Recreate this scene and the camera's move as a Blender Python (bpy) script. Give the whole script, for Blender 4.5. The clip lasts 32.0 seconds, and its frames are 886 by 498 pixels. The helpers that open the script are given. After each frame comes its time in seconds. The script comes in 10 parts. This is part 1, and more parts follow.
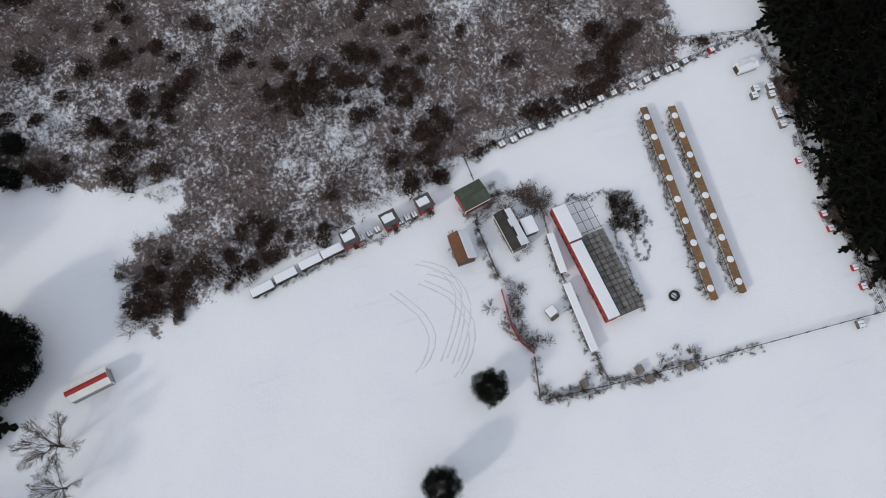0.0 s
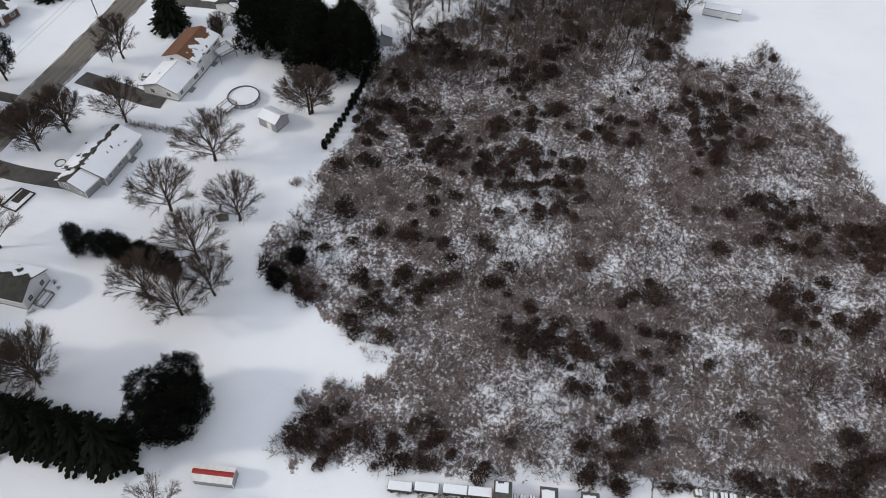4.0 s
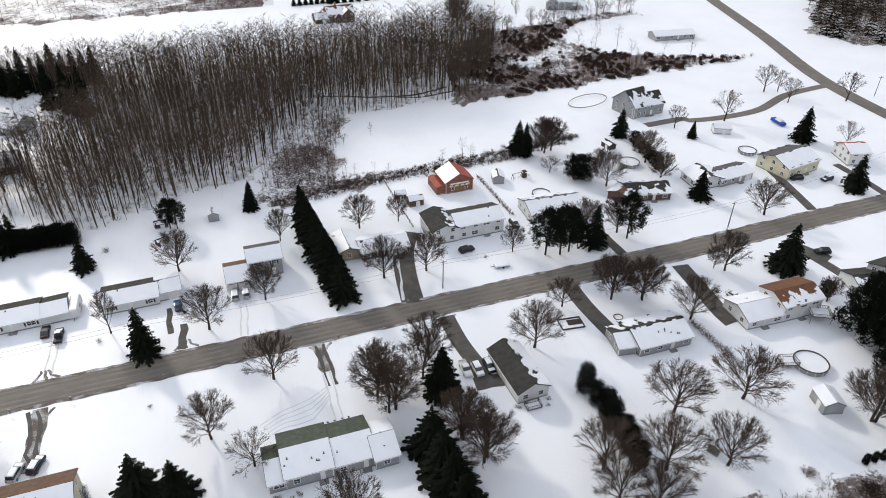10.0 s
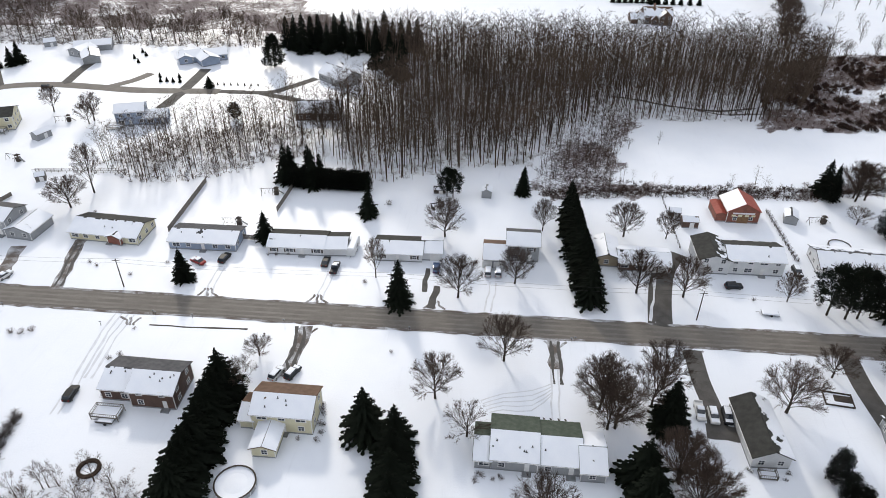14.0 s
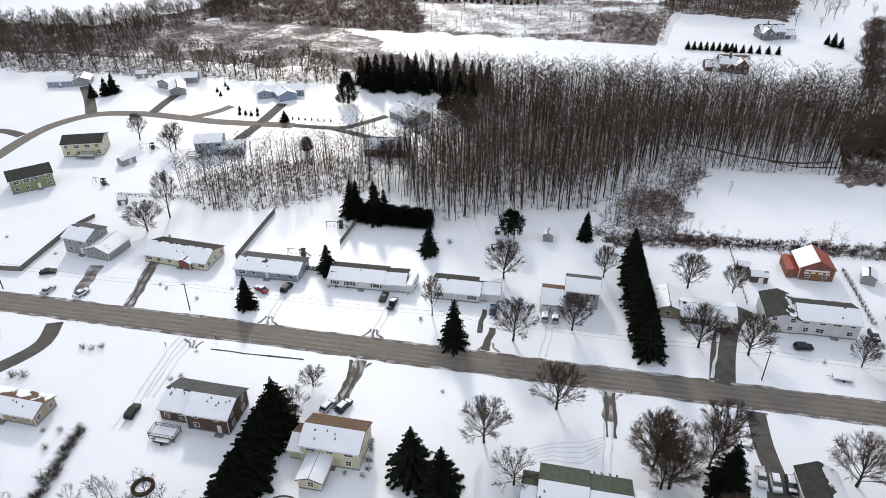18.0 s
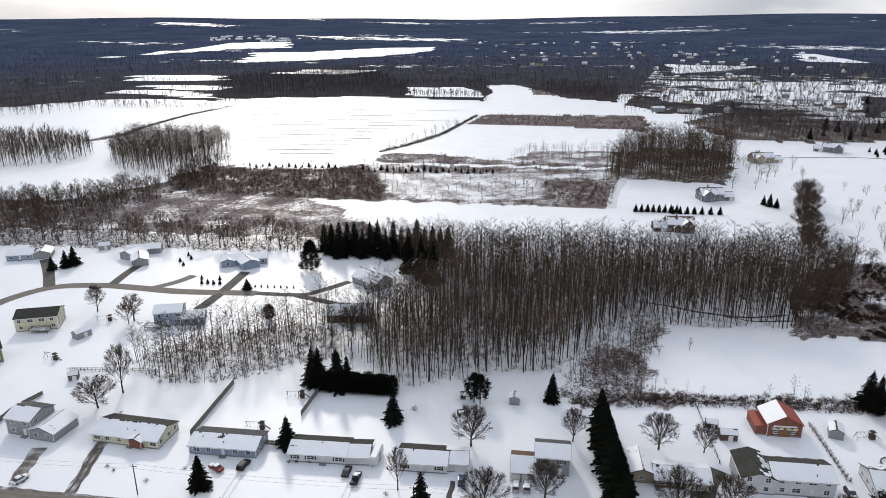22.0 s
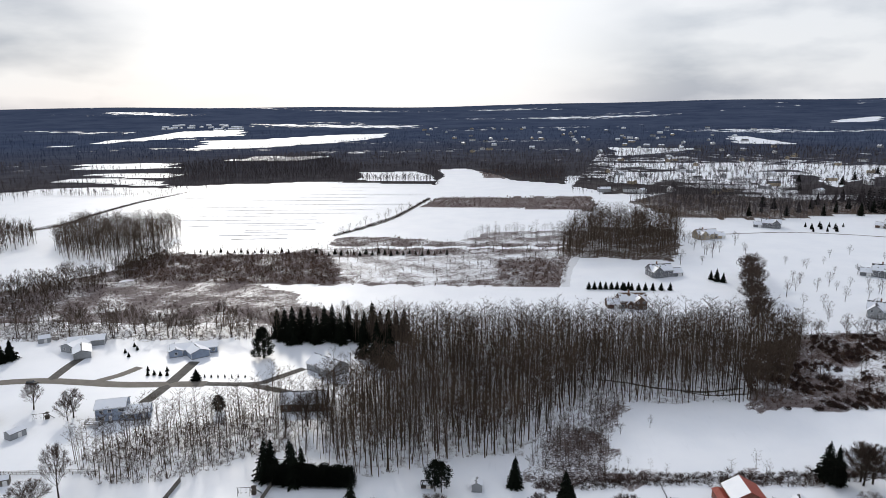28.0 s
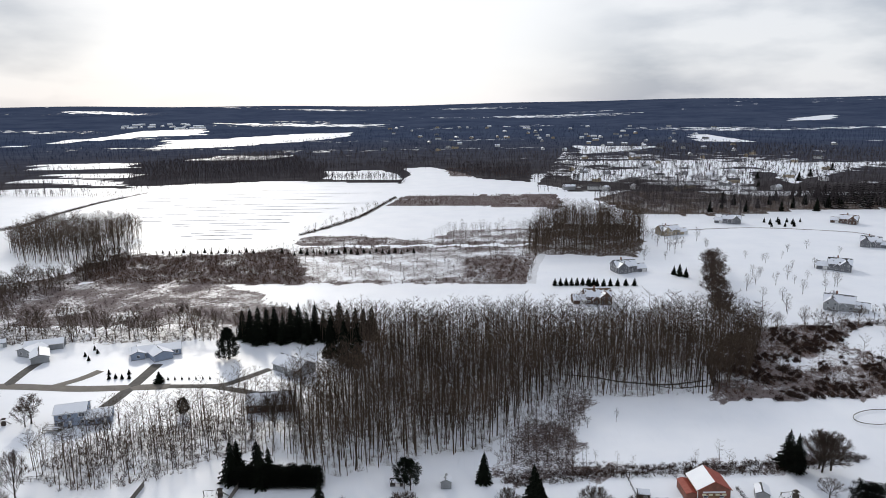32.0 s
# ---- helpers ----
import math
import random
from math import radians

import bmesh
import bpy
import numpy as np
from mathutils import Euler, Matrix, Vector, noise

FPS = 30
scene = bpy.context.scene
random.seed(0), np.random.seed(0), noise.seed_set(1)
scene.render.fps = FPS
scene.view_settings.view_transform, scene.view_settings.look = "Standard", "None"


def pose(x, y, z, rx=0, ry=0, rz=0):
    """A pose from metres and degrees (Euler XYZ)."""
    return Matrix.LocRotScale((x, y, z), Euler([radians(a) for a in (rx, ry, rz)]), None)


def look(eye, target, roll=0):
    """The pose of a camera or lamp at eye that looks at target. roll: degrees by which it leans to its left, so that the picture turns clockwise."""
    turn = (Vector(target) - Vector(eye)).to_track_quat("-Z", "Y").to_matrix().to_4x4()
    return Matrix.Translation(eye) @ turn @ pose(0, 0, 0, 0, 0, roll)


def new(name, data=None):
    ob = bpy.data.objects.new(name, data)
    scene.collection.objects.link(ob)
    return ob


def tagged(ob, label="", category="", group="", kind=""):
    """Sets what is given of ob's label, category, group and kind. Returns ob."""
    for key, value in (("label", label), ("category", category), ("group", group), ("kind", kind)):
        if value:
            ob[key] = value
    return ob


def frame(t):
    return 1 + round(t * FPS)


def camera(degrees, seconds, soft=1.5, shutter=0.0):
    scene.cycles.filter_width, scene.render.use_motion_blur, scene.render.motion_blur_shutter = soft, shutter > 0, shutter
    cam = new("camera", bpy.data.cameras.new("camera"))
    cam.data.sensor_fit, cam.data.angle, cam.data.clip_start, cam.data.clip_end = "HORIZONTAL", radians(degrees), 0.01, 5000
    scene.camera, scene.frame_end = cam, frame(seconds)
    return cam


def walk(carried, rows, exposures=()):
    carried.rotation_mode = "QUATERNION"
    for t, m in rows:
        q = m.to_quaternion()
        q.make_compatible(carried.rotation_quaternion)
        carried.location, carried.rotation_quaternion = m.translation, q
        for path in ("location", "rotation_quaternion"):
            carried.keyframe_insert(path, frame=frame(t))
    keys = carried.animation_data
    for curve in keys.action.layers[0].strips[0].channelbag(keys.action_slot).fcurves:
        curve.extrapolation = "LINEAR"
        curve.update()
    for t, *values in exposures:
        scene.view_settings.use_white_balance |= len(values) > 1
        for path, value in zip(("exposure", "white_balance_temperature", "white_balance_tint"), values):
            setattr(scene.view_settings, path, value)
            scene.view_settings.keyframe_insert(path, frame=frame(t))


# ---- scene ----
# ---- camera and its flight ----
cam = camera(65.10, 32.0, soft=0.75)
PATH = [
    (0.0, pose(3.16, -3.56, 112.43, 18.21, -1.01, -107.85)),
    (0.5, pose(3.08, -3.50, 112.53, 18.27, -0.90, -106.84)),
    (1.0, pose(2.99, -3.44, 112.62, 18.34, -0.74, -104.16)),
    (1.5, pose(2.90, -3.36, 112.72, 19.03, -0.56, -99.82)),
    (2.0, pose(2.80, -3.27, 112.81, 21.73, -0.40, -94.83)),
    (2.5, pose(2.70, -3.16, 112.87, 26.01, -0.26, -89.79)),
    (4.5, pose(2.31, -2.68, 112.95, 43.14, -1.04, -68.06)),
    (5.0, pose(2.18, -2.56, 112.95, 47.52, -0.86, -63.07)),
    (5.5, pose(2.01, -2.46, 112.93, 51.89, -0.77, -57.59)),
    (6.0, pose(1.83, -2.35, 112.88, 55.26, -0.81, -52.22)),
    (6.5, pose(1.64, -2.24, 112.81, 55.92, -0.78, -46.94)),
    (7.0, pose(1.45, -2.10, 112.73, 55.90, -0.80, -43.34)),
    (7.5, pose(1.29, -1.93, 112.64, 55.92, -0.77, -40.25)),
    (8.0, pose(1.12, -1.74, 112.55, 55.96, -0.73, -36.40)),
    (8.5, pose(0.95, -1.52, 112.46, 55.99, -0.71, -32.28)),
    (9.0, pose(0.78, -1.31, 112.38, 56.00, -0.63, -27.76)),
    (9.5, pose(0.61, -1.09, 112.30, 55.97, -0.65, -23.27)),
    (10.0, pose(0.44, -0.87, 112.20, 55.97, -0.60, -19.11)),
    (10.5, pose(0.29, -0.67, 112.11, 55.91, -0.52, -15.38)),
    (11.0, pose(0.16, -0.48, 112.02, 55.76, -0.56, -11.70)),
    (11.5, pose(0.05, -0.31, 111.94, 55.65, -0.51, -8.46)),
    (12.0, pose(-0.01, -0.17, 111.91, 55.54, -0.51, -5.80)),
    (12.5, pose(-0.03, -0.06, 111.92, 55.42, -0.52, -2.92)),
    (13.0, pose(0.00, 0.00, 112.00, 55.38, -0.47, 0.00)),
    (13.5, pose(0.08, 0.03, 112.13, 55.38, -0.42, 2.98)),
    (14.0, pose(0.19, 0.05, 112.31, 55.36, -0.40, 6.04)),
    (14.5, pose(0.33, 0.08, 112.50, 55.41, -0.35, 9.04)),
    (15.0, pose(0.47, 0.11, 112.68, 55.49, -0.32, 12.07)),
    (15.5, pose(0.61, 0.17, 112.83, 55.50, -0.33, 14.34)),
    (17.5, pose(1.17, 0.49, 113.30, 57.34, -0.13, 12.53)),
    (18.0, pose(1.31, 0.54, 113.42, 58.33, -0.08, 12.04)),
    (18.5, pose(1.45, 0.59, 113.57, 58.27, -0.05, 11.56)),
    (19.0, pose(1.57, 0.65, 113.79, 58.41, -0.06, 11.12)),
    (19.5, pose(1.65, 0.74, 114.06, 59.14, -0.04, 10.66)),
    (20.0, pose(1.67, 0.83, 114.35, 61.28, -0.04, 10.24)),
    (20.5, pose(1.66, 0.93, 114.62, 63.82, 0.02, 9.83)),
    (21.0, pose(1.62, 1.03, 114.83, 66.34, 0.08, 9.45)),
    (21.5, pose(1.56, 1.13, 114.97, 68.85, 0.12, 9.07)),
    (22.0, pose(1.50, 1.22, 115.04, 71.40, 0.12, 8.69)),
    (22.5, pose(1.44, 1.31, 115.04, 73.92, 0.18, 8.30)),
    (23.0, pose(1.38, 1.40, 115.00, 76.47, 0.21, 7.93)),
    (23.5, pose(1.32, 1.48, 114.93, 78.60, 0.26, 7.55)),
    (24.0, pose(1.27, 1.55, 114.85, 78.79, 0.31, 7.23)),
    (24.5, pose(1.23, 1.63, 114.78, 78.76, 0.34, 6.90)),
    (25.0, pose(1.20, 1.71, 114.73, 78.32, 0.36, 6.58)),
    (25.5, pose(1.17, 1.80, 114.71, 78.23, 0.41, 6.26)),
    (27.5, pose(1.11, 2.21, 114.71, 78.19, 0.50, 5.04)),
    (28.0, pose(1.11, 2.28, 114.69, 78.14, 0.51, 4.73)),
    (28.5, pose(1.11, 2.32, 114.65, 78.11, 0.54, 3.83)),
    (29.0, pose(1.11, 2.35, 114.60, 78.12, 0.52, 3.48)),
    (29.5, pose(1.10, 2.37, 114.53, 78.10, 0.54, 3.23)),
    (30.0, pose(1.09, 2.38, 114.45, 78.11, 0.54, 2.99)),
    (30.5, pose(1.09, 2.39, 114.35, 78.08, 0.54, 2.71)),
    (31.0, pose(1.09, 2.39, 114.24, 78.04, 0.54, 2.46)),
    (31.5, pose(1.09, 2.40, 114.14, 78.00, 0.54, 2.19)),
    (32.0, pose(1.10, 2.41, 114.02, 78.03, 0.52, 1.93)),
]
walk(cam, PATH, exposures=[(0.0, -0.68, 6550, 10), (2.0, -0.68, 6550, 10), (4.5, -0.32, 6800, 10), (6.0, -0.06, 6950, 10), (9.0, -0.11, 6800, 10), (13.0, -0.15, 6600, 10), (20.0, -0.26, 6600, 10), (24.0, -0.52, 6500, 10), (32.0, -0.56, 6500, 10)])

# ---- world, sun ----
SUN_AZ, SUN_EL = radians(112), radians(27)     # the low winter sun stands north-west of the street
world = bpy.data.worlds.new("world")
scene.world = world
world.use_nodes = True
wn, wl = world.node_tree.nodes, world.node_tree.links
wn.clear()
w_out = wn.new("ShaderNodeOutputWorld")
w_bg = wn.new("ShaderNodeBackground")
w_sky = wn.new("ShaderNodeTexSky")
w_sky.sky_type, w_sky.sun_disc = "NISHITA", False
w_sky.sun_elevation, w_sky.sun_rotation = SUN_EL, radians(90) - SUN_AZ
w_co = wn.new("ShaderNodeTexCoord")
w_map = wn.new("ShaderNodeMapping")
w_map.inputs["Scale"].default_value = (1.6, 1.6, 5.0)
w_noise = wn.new("ShaderNodeTexNoise")
w_noise.inputs["Scale"].default_value, w_noise.inputs["Detail"].default_value = 1.5, 6.0
w_ramp = wn.new("ShaderNodeValToRGB")
w_ramp.color_ramp.elements[0].position, w_ramp.color_ramp.elements[0].color = 0.42, (7.9, 8.8, 10.4, 1)
w_ramp.color_ramp.elements[1].position, w_ramp.color_ramp.elements[1].color = 0.56, (15.6, 16.0, 16.8, 1)
w_mix = wn.new("ShaderNodeMix")
w_mix.data_type = "RGBA"
w_mix.inputs["Factor"].default_value = 0.85
wl.new(w_co.outputs["Generated"], w_map.inputs["Vector"])
wl.new(w_map.outputs["Vector"], w_noise.inputs["Vector"])
wl.new(w_noise.outputs["Fac"], w_ramp.inputs["Fac"])
w_dot = wn.new("ShaderNodeVectorMath")
w_dot.operation = "DOT_PRODUCT"
w_dot.inputs[1].default_value = (math.cos(radians(99)) * 0.966, math.sin(radians(99)) * 0.966, 0.259)
w_near = wn.new("ShaderNodeMapRange")
w_near.interpolation_type = "SMOOTHSTEP"
w_near.inputs["From Min"].default_value, w_near.inputs["From Max"].default_value = 0.885, 0.975
w_veil = wn.new("ShaderNodeMix")
w_veil.data_type = "RGBA"
w_veil.inputs["B"].default_value = (18.5, 18.8, 19.4, 1)
wl.new(w_co.outputs["Generated"], w_dot.inputs[0])
wl.new(w_dot.outputs["Value"], w_near.inputs["Value"])
wl.new(w_near.outputs["Result"], w_veil.inputs["Factor"])
wl.new(w_ramp.outputs["Color"], w_veil.inputs["A"])
wl.new(w_sky.outputs["Color"], w_mix.inputs["A"])
wl.new(w_veil.outputs["Result"], w_mix.inputs["B"])
wl.new(w_mix.outputs["Result"], w_bg.inputs["Color"])
wl.new(w_bg.outputs["Background"], w_out.inputs["Surface"])
w_bg.inputs["Strength"].default_value = 0.085

sun = new("sun", bpy.data.lights.new("sun", "SUN"))
sun.data.energy, sun.data.angle, sun.data.color = 2.1, radians(6.0), (1.0, 0.93, 0.82)
sun.matrix_world = look((300 * math.cos(SUN_AZ) * math.cos(SUN_EL), 300 * math.sin(SUN_AZ) * math.cos(SUN_EL), 300 * math.sin(SUN_EL)), (0, 0, 0))


# ---- materials ----
def material(name, c1, c2=None, rough=0.8, scale=3.0, fine=40.0, bump=0.15, metal=0.0, spec=0.3, contrast=(0.35, 0.65), stripes=0.0, per_object=0.0):
    """A principled material: two colours mixed by coarse and fine noise, fine relief, optional course lines and shift from piece to piece."""
    m = bpy.data.materials.new(name)
    m.use_nodes = True
    n, l = m.node_tree.nodes, m.node_tree.links
    b = n["Principled BSDF"]
    c2 = c2 or tuple(0.75 * v for v in c1)
    co = n.new("ShaderNodeTexCoord")
    a = n.new("ShaderNodeTexNoise")
    a.inputs["Scale"].default_value, a.inputs["Detail"].default_value = scale, 5.0
    f = n.new("ShaderNodeTexNoise")
    f.inputs["Scale"].default_value, f.inputs["Detail"].default_value = fine, 3.0
    l.new(co.outputs["Object"], a.inputs["Vector"])
    l.new(co.outputs["Object"], f.inputs["Vector"])
    ramp = n.new("ShaderNodeMapRange")
    ramp.inputs["From Min"].default_value, ramp.inputs["From Max"].default_value = contrast
    add = n.new("ShaderNodeMath")
    add.operation = "MULTIPLY_ADD"
    add.inputs[1].default_value = 0.35
    l.new(f.outputs["Fac"], add.inputs[0])
    sub = n.new("ShaderNodeMath")
    sub.operation = "MULTIPLY_ADD"
    sub.inputs[1].default_value, sub.inputs[2].default_value = 0.75, -0.05
    l.new(a.outputs["Fac"], sub.inputs[0])
    l.new(sub.outputs[0], add.inputs[2])
    l.new(add.outputs[0], ramp.inputs["Value"])
    mix = n.new("ShaderNodeMix")
    mix.data_type = "RGBA"
    mix.inputs["A"].default_value, mix.inputs["B"].default_value = (*c1, 1), (*c2, 1)
    l.new(ramp.outputs["Result"], mix.inputs["Factor"])
    colour = mix.outputs["Result"]
    if per_object:
        info = n.new("ShaderNodeObjectInfo")
        hsv = n.new("ShaderNodeHueSaturation")
        mr = n.new("ShaderNodeMapRange")
        mr.inputs["To Min"].default_value, mr.inputs["To Max"].default_value = 1 - per_object, 1 + per_object
        l.new(info.outputs["Random"], mr.inputs["Value"])
        l.new(mr.outputs["Result"], hsv.inputs["Value"])
        l.new(colour, hsv.inputs["Color"])
        colour = hsv.outputs["Color"]
    l.new(colour, b.inputs["Base Color"])
    b.inputs["Roughness"].default_value, b.inputs["Metallic"].default_value = rough, metal
    b.inputs["Specular IOR Level"].default_value = spec
    if bump:
        bp = n.new("ShaderNodeBump")
        bp.inputs["Strength"].default_value, bp.inputs["Distance"].default_value = bump, 0.05
        height = f.outputs["Fac"]
        if stripes:
            w = n.new("ShaderNodeTexWave")
            w.wave_type, w.bands_direction, w.wave_profile = "BANDS", "Z", "SAW"
            w.inputs["Scale"].default_value = stripes
            l.new(co.outputs["Object"], w.inputs["Vector"])
            height = w.outputs["Fac"]
        l.new(height, bp.inputs["Height"])
        l.new(bp.outputs["Normal"], b.inputs["Normal"])
    return m


SNOW = material("snow", (0.80, 0.83, 0.89), (0.74, 0.775, 0.85), 0.5, 0.3, 6.0, 0.25, spec=0.5)
ROOF_GREY = material("shingle_grey", (0.055, 0.055, 0.06), (0.10, 0.10, 0.105), 0.9, 0.7, 18, 0.4, stripes=3.0)
ROOF_BROWN = material("shingle_brown", (0.10, 0.06, 0.04), (0.15, 0.095, 0.065), 0.9, 0.7, 18, 0.4, stripes=3.0)
ROOF_DARK = material("shingle_dark", (0.028, 0.028, 0.026), (0.05, 0.05, 0.046), 0.9, 0.7, 18, 0.4, stripes=3.0)
ROOF_GREEN = material("shingle_green", (0.045, 0.06, 0.045), (0.08, 0.095, 0.075), 0.9, 0.8, 18, 0.4, stripes=3.0)
ROOF_RED = material("roof_red", (0.25, 0.045, 0.03), (0.32, 0.075, 0.05), 0.6, 0.8, 18, 0.3)
ROOF_RUST = material("roof_rust", (0.17, 0.075, 0.04), (0.11, 0.055, 0.033), 0.8, 0.6, 14, 0.3)
SIDING_WHITE = material("siding_white", (0.70, 0.71, 0.72), (0.60, 0.61, 0.62), 0.6, 0.6, 12, 0.5, stripes=2.4)
SIDING_GREY = material("siding_grey", (0.33, 0.34, 0.35), (0.26, 0.27, 0.28), 0.6, 0.6, 12, 0.5, stripes=2.4)
SIDING_BLUE = material("siding_blue", (0.30, 0.36, 0.46), (0.24, 0.29, 0.38), 0.6, 0.6, 12, 0.5, stripes=2.4)
SIDING_CREAM = material("siding_cream", (0.66, 0.62, 0.44), (0.56, 0.52, 0.37), 0.6, 0.6, 12, 0.5, stripes=2.4)
SIDING_OLIVE = material("siding_olive", (0.24, 0.27, 0.14), (0.19, 0.21, 0.11), 0.6, 0.6, 12, 0.5, stripes=2.4)
SIDING_TAN = material("siding_tan", (0.42, 0.35, 0.25), (0.33, 0.27, 0.19), 0.6, 0.6, 12, 0.5, stripes=2.4)
SIDING_SLATE = material("siding_slate", (0.17, 0.175, 0.19), (0.12, 0.125, 0.14), 0.6, 0.6, 12, 0.5, stripes=2.4)
SIDING_BROWN = material("siding_brown", (0.12, 0.07, 0.05), (0.08, 0.05, 0.04), 0.7, 0.6, 12, 0.5, stripes=2.4)
BRICK_RED = material("brick_red", (0.26, 0.10, 0.07), (0.17, 0.075, 0.055), 0.85, 1.0, 25, 0.4, stripes=4.0)
PAINT_RED = material("paint_red", (0.36, 0.035, 0.03), (0.26, 0.03, 0.028), 0.6, 0.8, 20, 0.3)
PAINT_WHITE = material("paint_white", (0.78, 0.78, 0.77), (0.66, 0.66, 0.66), 0.5, 1.0, 20, 0.1)
GLASS_DARK = material("window_glass", (0.025, 0.03, 0.04), (0.05, 0.06, 0.075), 0.12, 0.5, 4, 0.0, spec=0.6)
WOOD_GREY = material("wood_weathered", (0.20, 0.18, 0.16), (0.11, 0.10, 0.09), 0.85, 1.5, 30, 0.3, per_object=0.15)
WOOD_BROWN = material("wood_brown", (0.23, 0.135, 0.07), (0.15, 0.09, 0.05), 0.8, 1.5, 30, 0.3, per_object=0.12)
WOOD_DARK = material("wood_dark", (0.07, 0.055, 0.045), (0.04, 0.034, 0.03), 0.85, 1.5, 30, 0.3)
METAL_GREY = material("metal_grey", (0.30, 0.31, 0.33), (0.22, 0.23, 0.24), 0.45, 2, 30, 0.1, metal=0.6)
RUBBER = material("rubber", (0.02, 0.02, 0.02), (0.035, 0.035, 0.035), 0.8, 4, 40, 0.2)
STONE = material("chimney_brick", (0.28, 0.14, 0.10), (0.20, 0.11, 0.08), 0.9, 1.0, 25, 0.4, stripes=4.0)
BARK = material("bark", (0.066, 0.055, 0.047), (0.036, 0.030, 0.026), 0.95, 1.2, 14, 0.3, per_object=0.2, spec=0.04)
TWIG = material("twigs", (0.100, 0.075, 0.062), (0.050, 0.037, 0.031), 0.95, 0.6, 6, 0.0, per_object=0.22, spec=0.04)
TWIG_WOODS = material("woods_twigs", (0.118, 0.089, 0.069), (0.052, 0.039, 0.031), 0.95, 0.08, 2, 0.0, spec=0.04)
BRUSH = material("brush_twigs", (0.150, 0.114, 0.108), (0.072, 0.053, 0.050), 0.95, 0.10, 1.5, 0.0, spec=0.04)
SCRUB_DARK = material("shrub_twigs", (0.024, 0.018, 0.015), (0.055, 0.040, 0.032), 0.95, 0.2, 2, 0.0, spec=0.04)
SCRUB_MID = material("bramble_twigs", (0.075, 0.050, 0.043), (0.036, 0.025, 0.022), 0.95, 0.15, 2, 0.0, spec=0.04)
WEED = material("dry_weeds", (0.20, 0.158, 0.142), (0.11, 0.086, 0.078), 0.95, 0.06, 1.0, 0.0, spec=0.04)
SCRUB_RUST = material("rust_scrub", (0.125, 0.072, 0.050), (0.062, 0.040, 0.030), 0.95, 0.05, 0.8, 0.0, spec=0.04)
NEEDLE = material("needles", (0.006, 0.008, 0.006), (0.012, 0.015, 0.010), 0.9, 0.5, 6, 0.0, per_object=0.25, spec=0.04)
NEEDLE_DARK = material("needles_dark", (0.005, 0.006, 0.005), (0.009, 0.011, 0.008), 0.95, 0.5, 6, 0.0, per_object=0.2, spec=0.04)
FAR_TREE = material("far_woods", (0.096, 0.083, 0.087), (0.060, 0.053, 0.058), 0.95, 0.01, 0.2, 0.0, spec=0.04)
# Twigs tinted blue in the base colour in place of air haze.
FAR_HAZE_BLUE = material("distant_woods", (0.044, 0.058, 0.100), (0.030, 0.042, 0.080), 0.95, 0.003, 0.05, 0.0, spec=0.04)
ASPHALT = material("asphalt", (0.125, 0.112, 0.10), (0.165, 0.15, 0.135), 0.75, 0.25, 5, 0.2)
ASPHALT_DARK = material("driveway_asphalt", (0.06, 0.056, 0.053), (0.10, 0.095, 0.09), 0.8, 0.4, 5, 0.2)
MUD = material("trodden_snow", (0.12, 0.10, 0.088), (0.58, 0.60, 0.64), 0.9, 0.33, 3.0, 0.3, contrast=(0.44, 0.72))
GREENHOUSE = material("greenhouse_skin", (0.55, 0.60, 0.50), (0.42, 0.50, 0.36), 0.35, 0.3, 3, 0.1)
STUBBLE = material("stubble", (0.34, 0.30, 0.27), (0.74, 0.77, 0.82), 0.9, 0.05, 0.6, 0.2, contrast=(0.30, 0.50))
NET = material("snowy_net", (0.10, 0.098, 0.094), (0.25, 0.25, 0.25), 0.9, 0.8, 9, 0.3)
TRACK = material("pressed_snow", (0.58, 0.595, 0.635), (0.70, 0.725, 0.775), 0.8, 0.5, 5, 0.3)
ROAD_WEAR = material("worn_asphalt", (0.20, 0.185, 0.165), (0.135, 0.122, 0.108), 0.7, 0.12, 3, 0.15)
TARP_BLUE = material("tarp_blue", (0.02, 0.08, 0.42), (0.015, 0.05, 0.30), 0.5, 1, 10, 0.2)


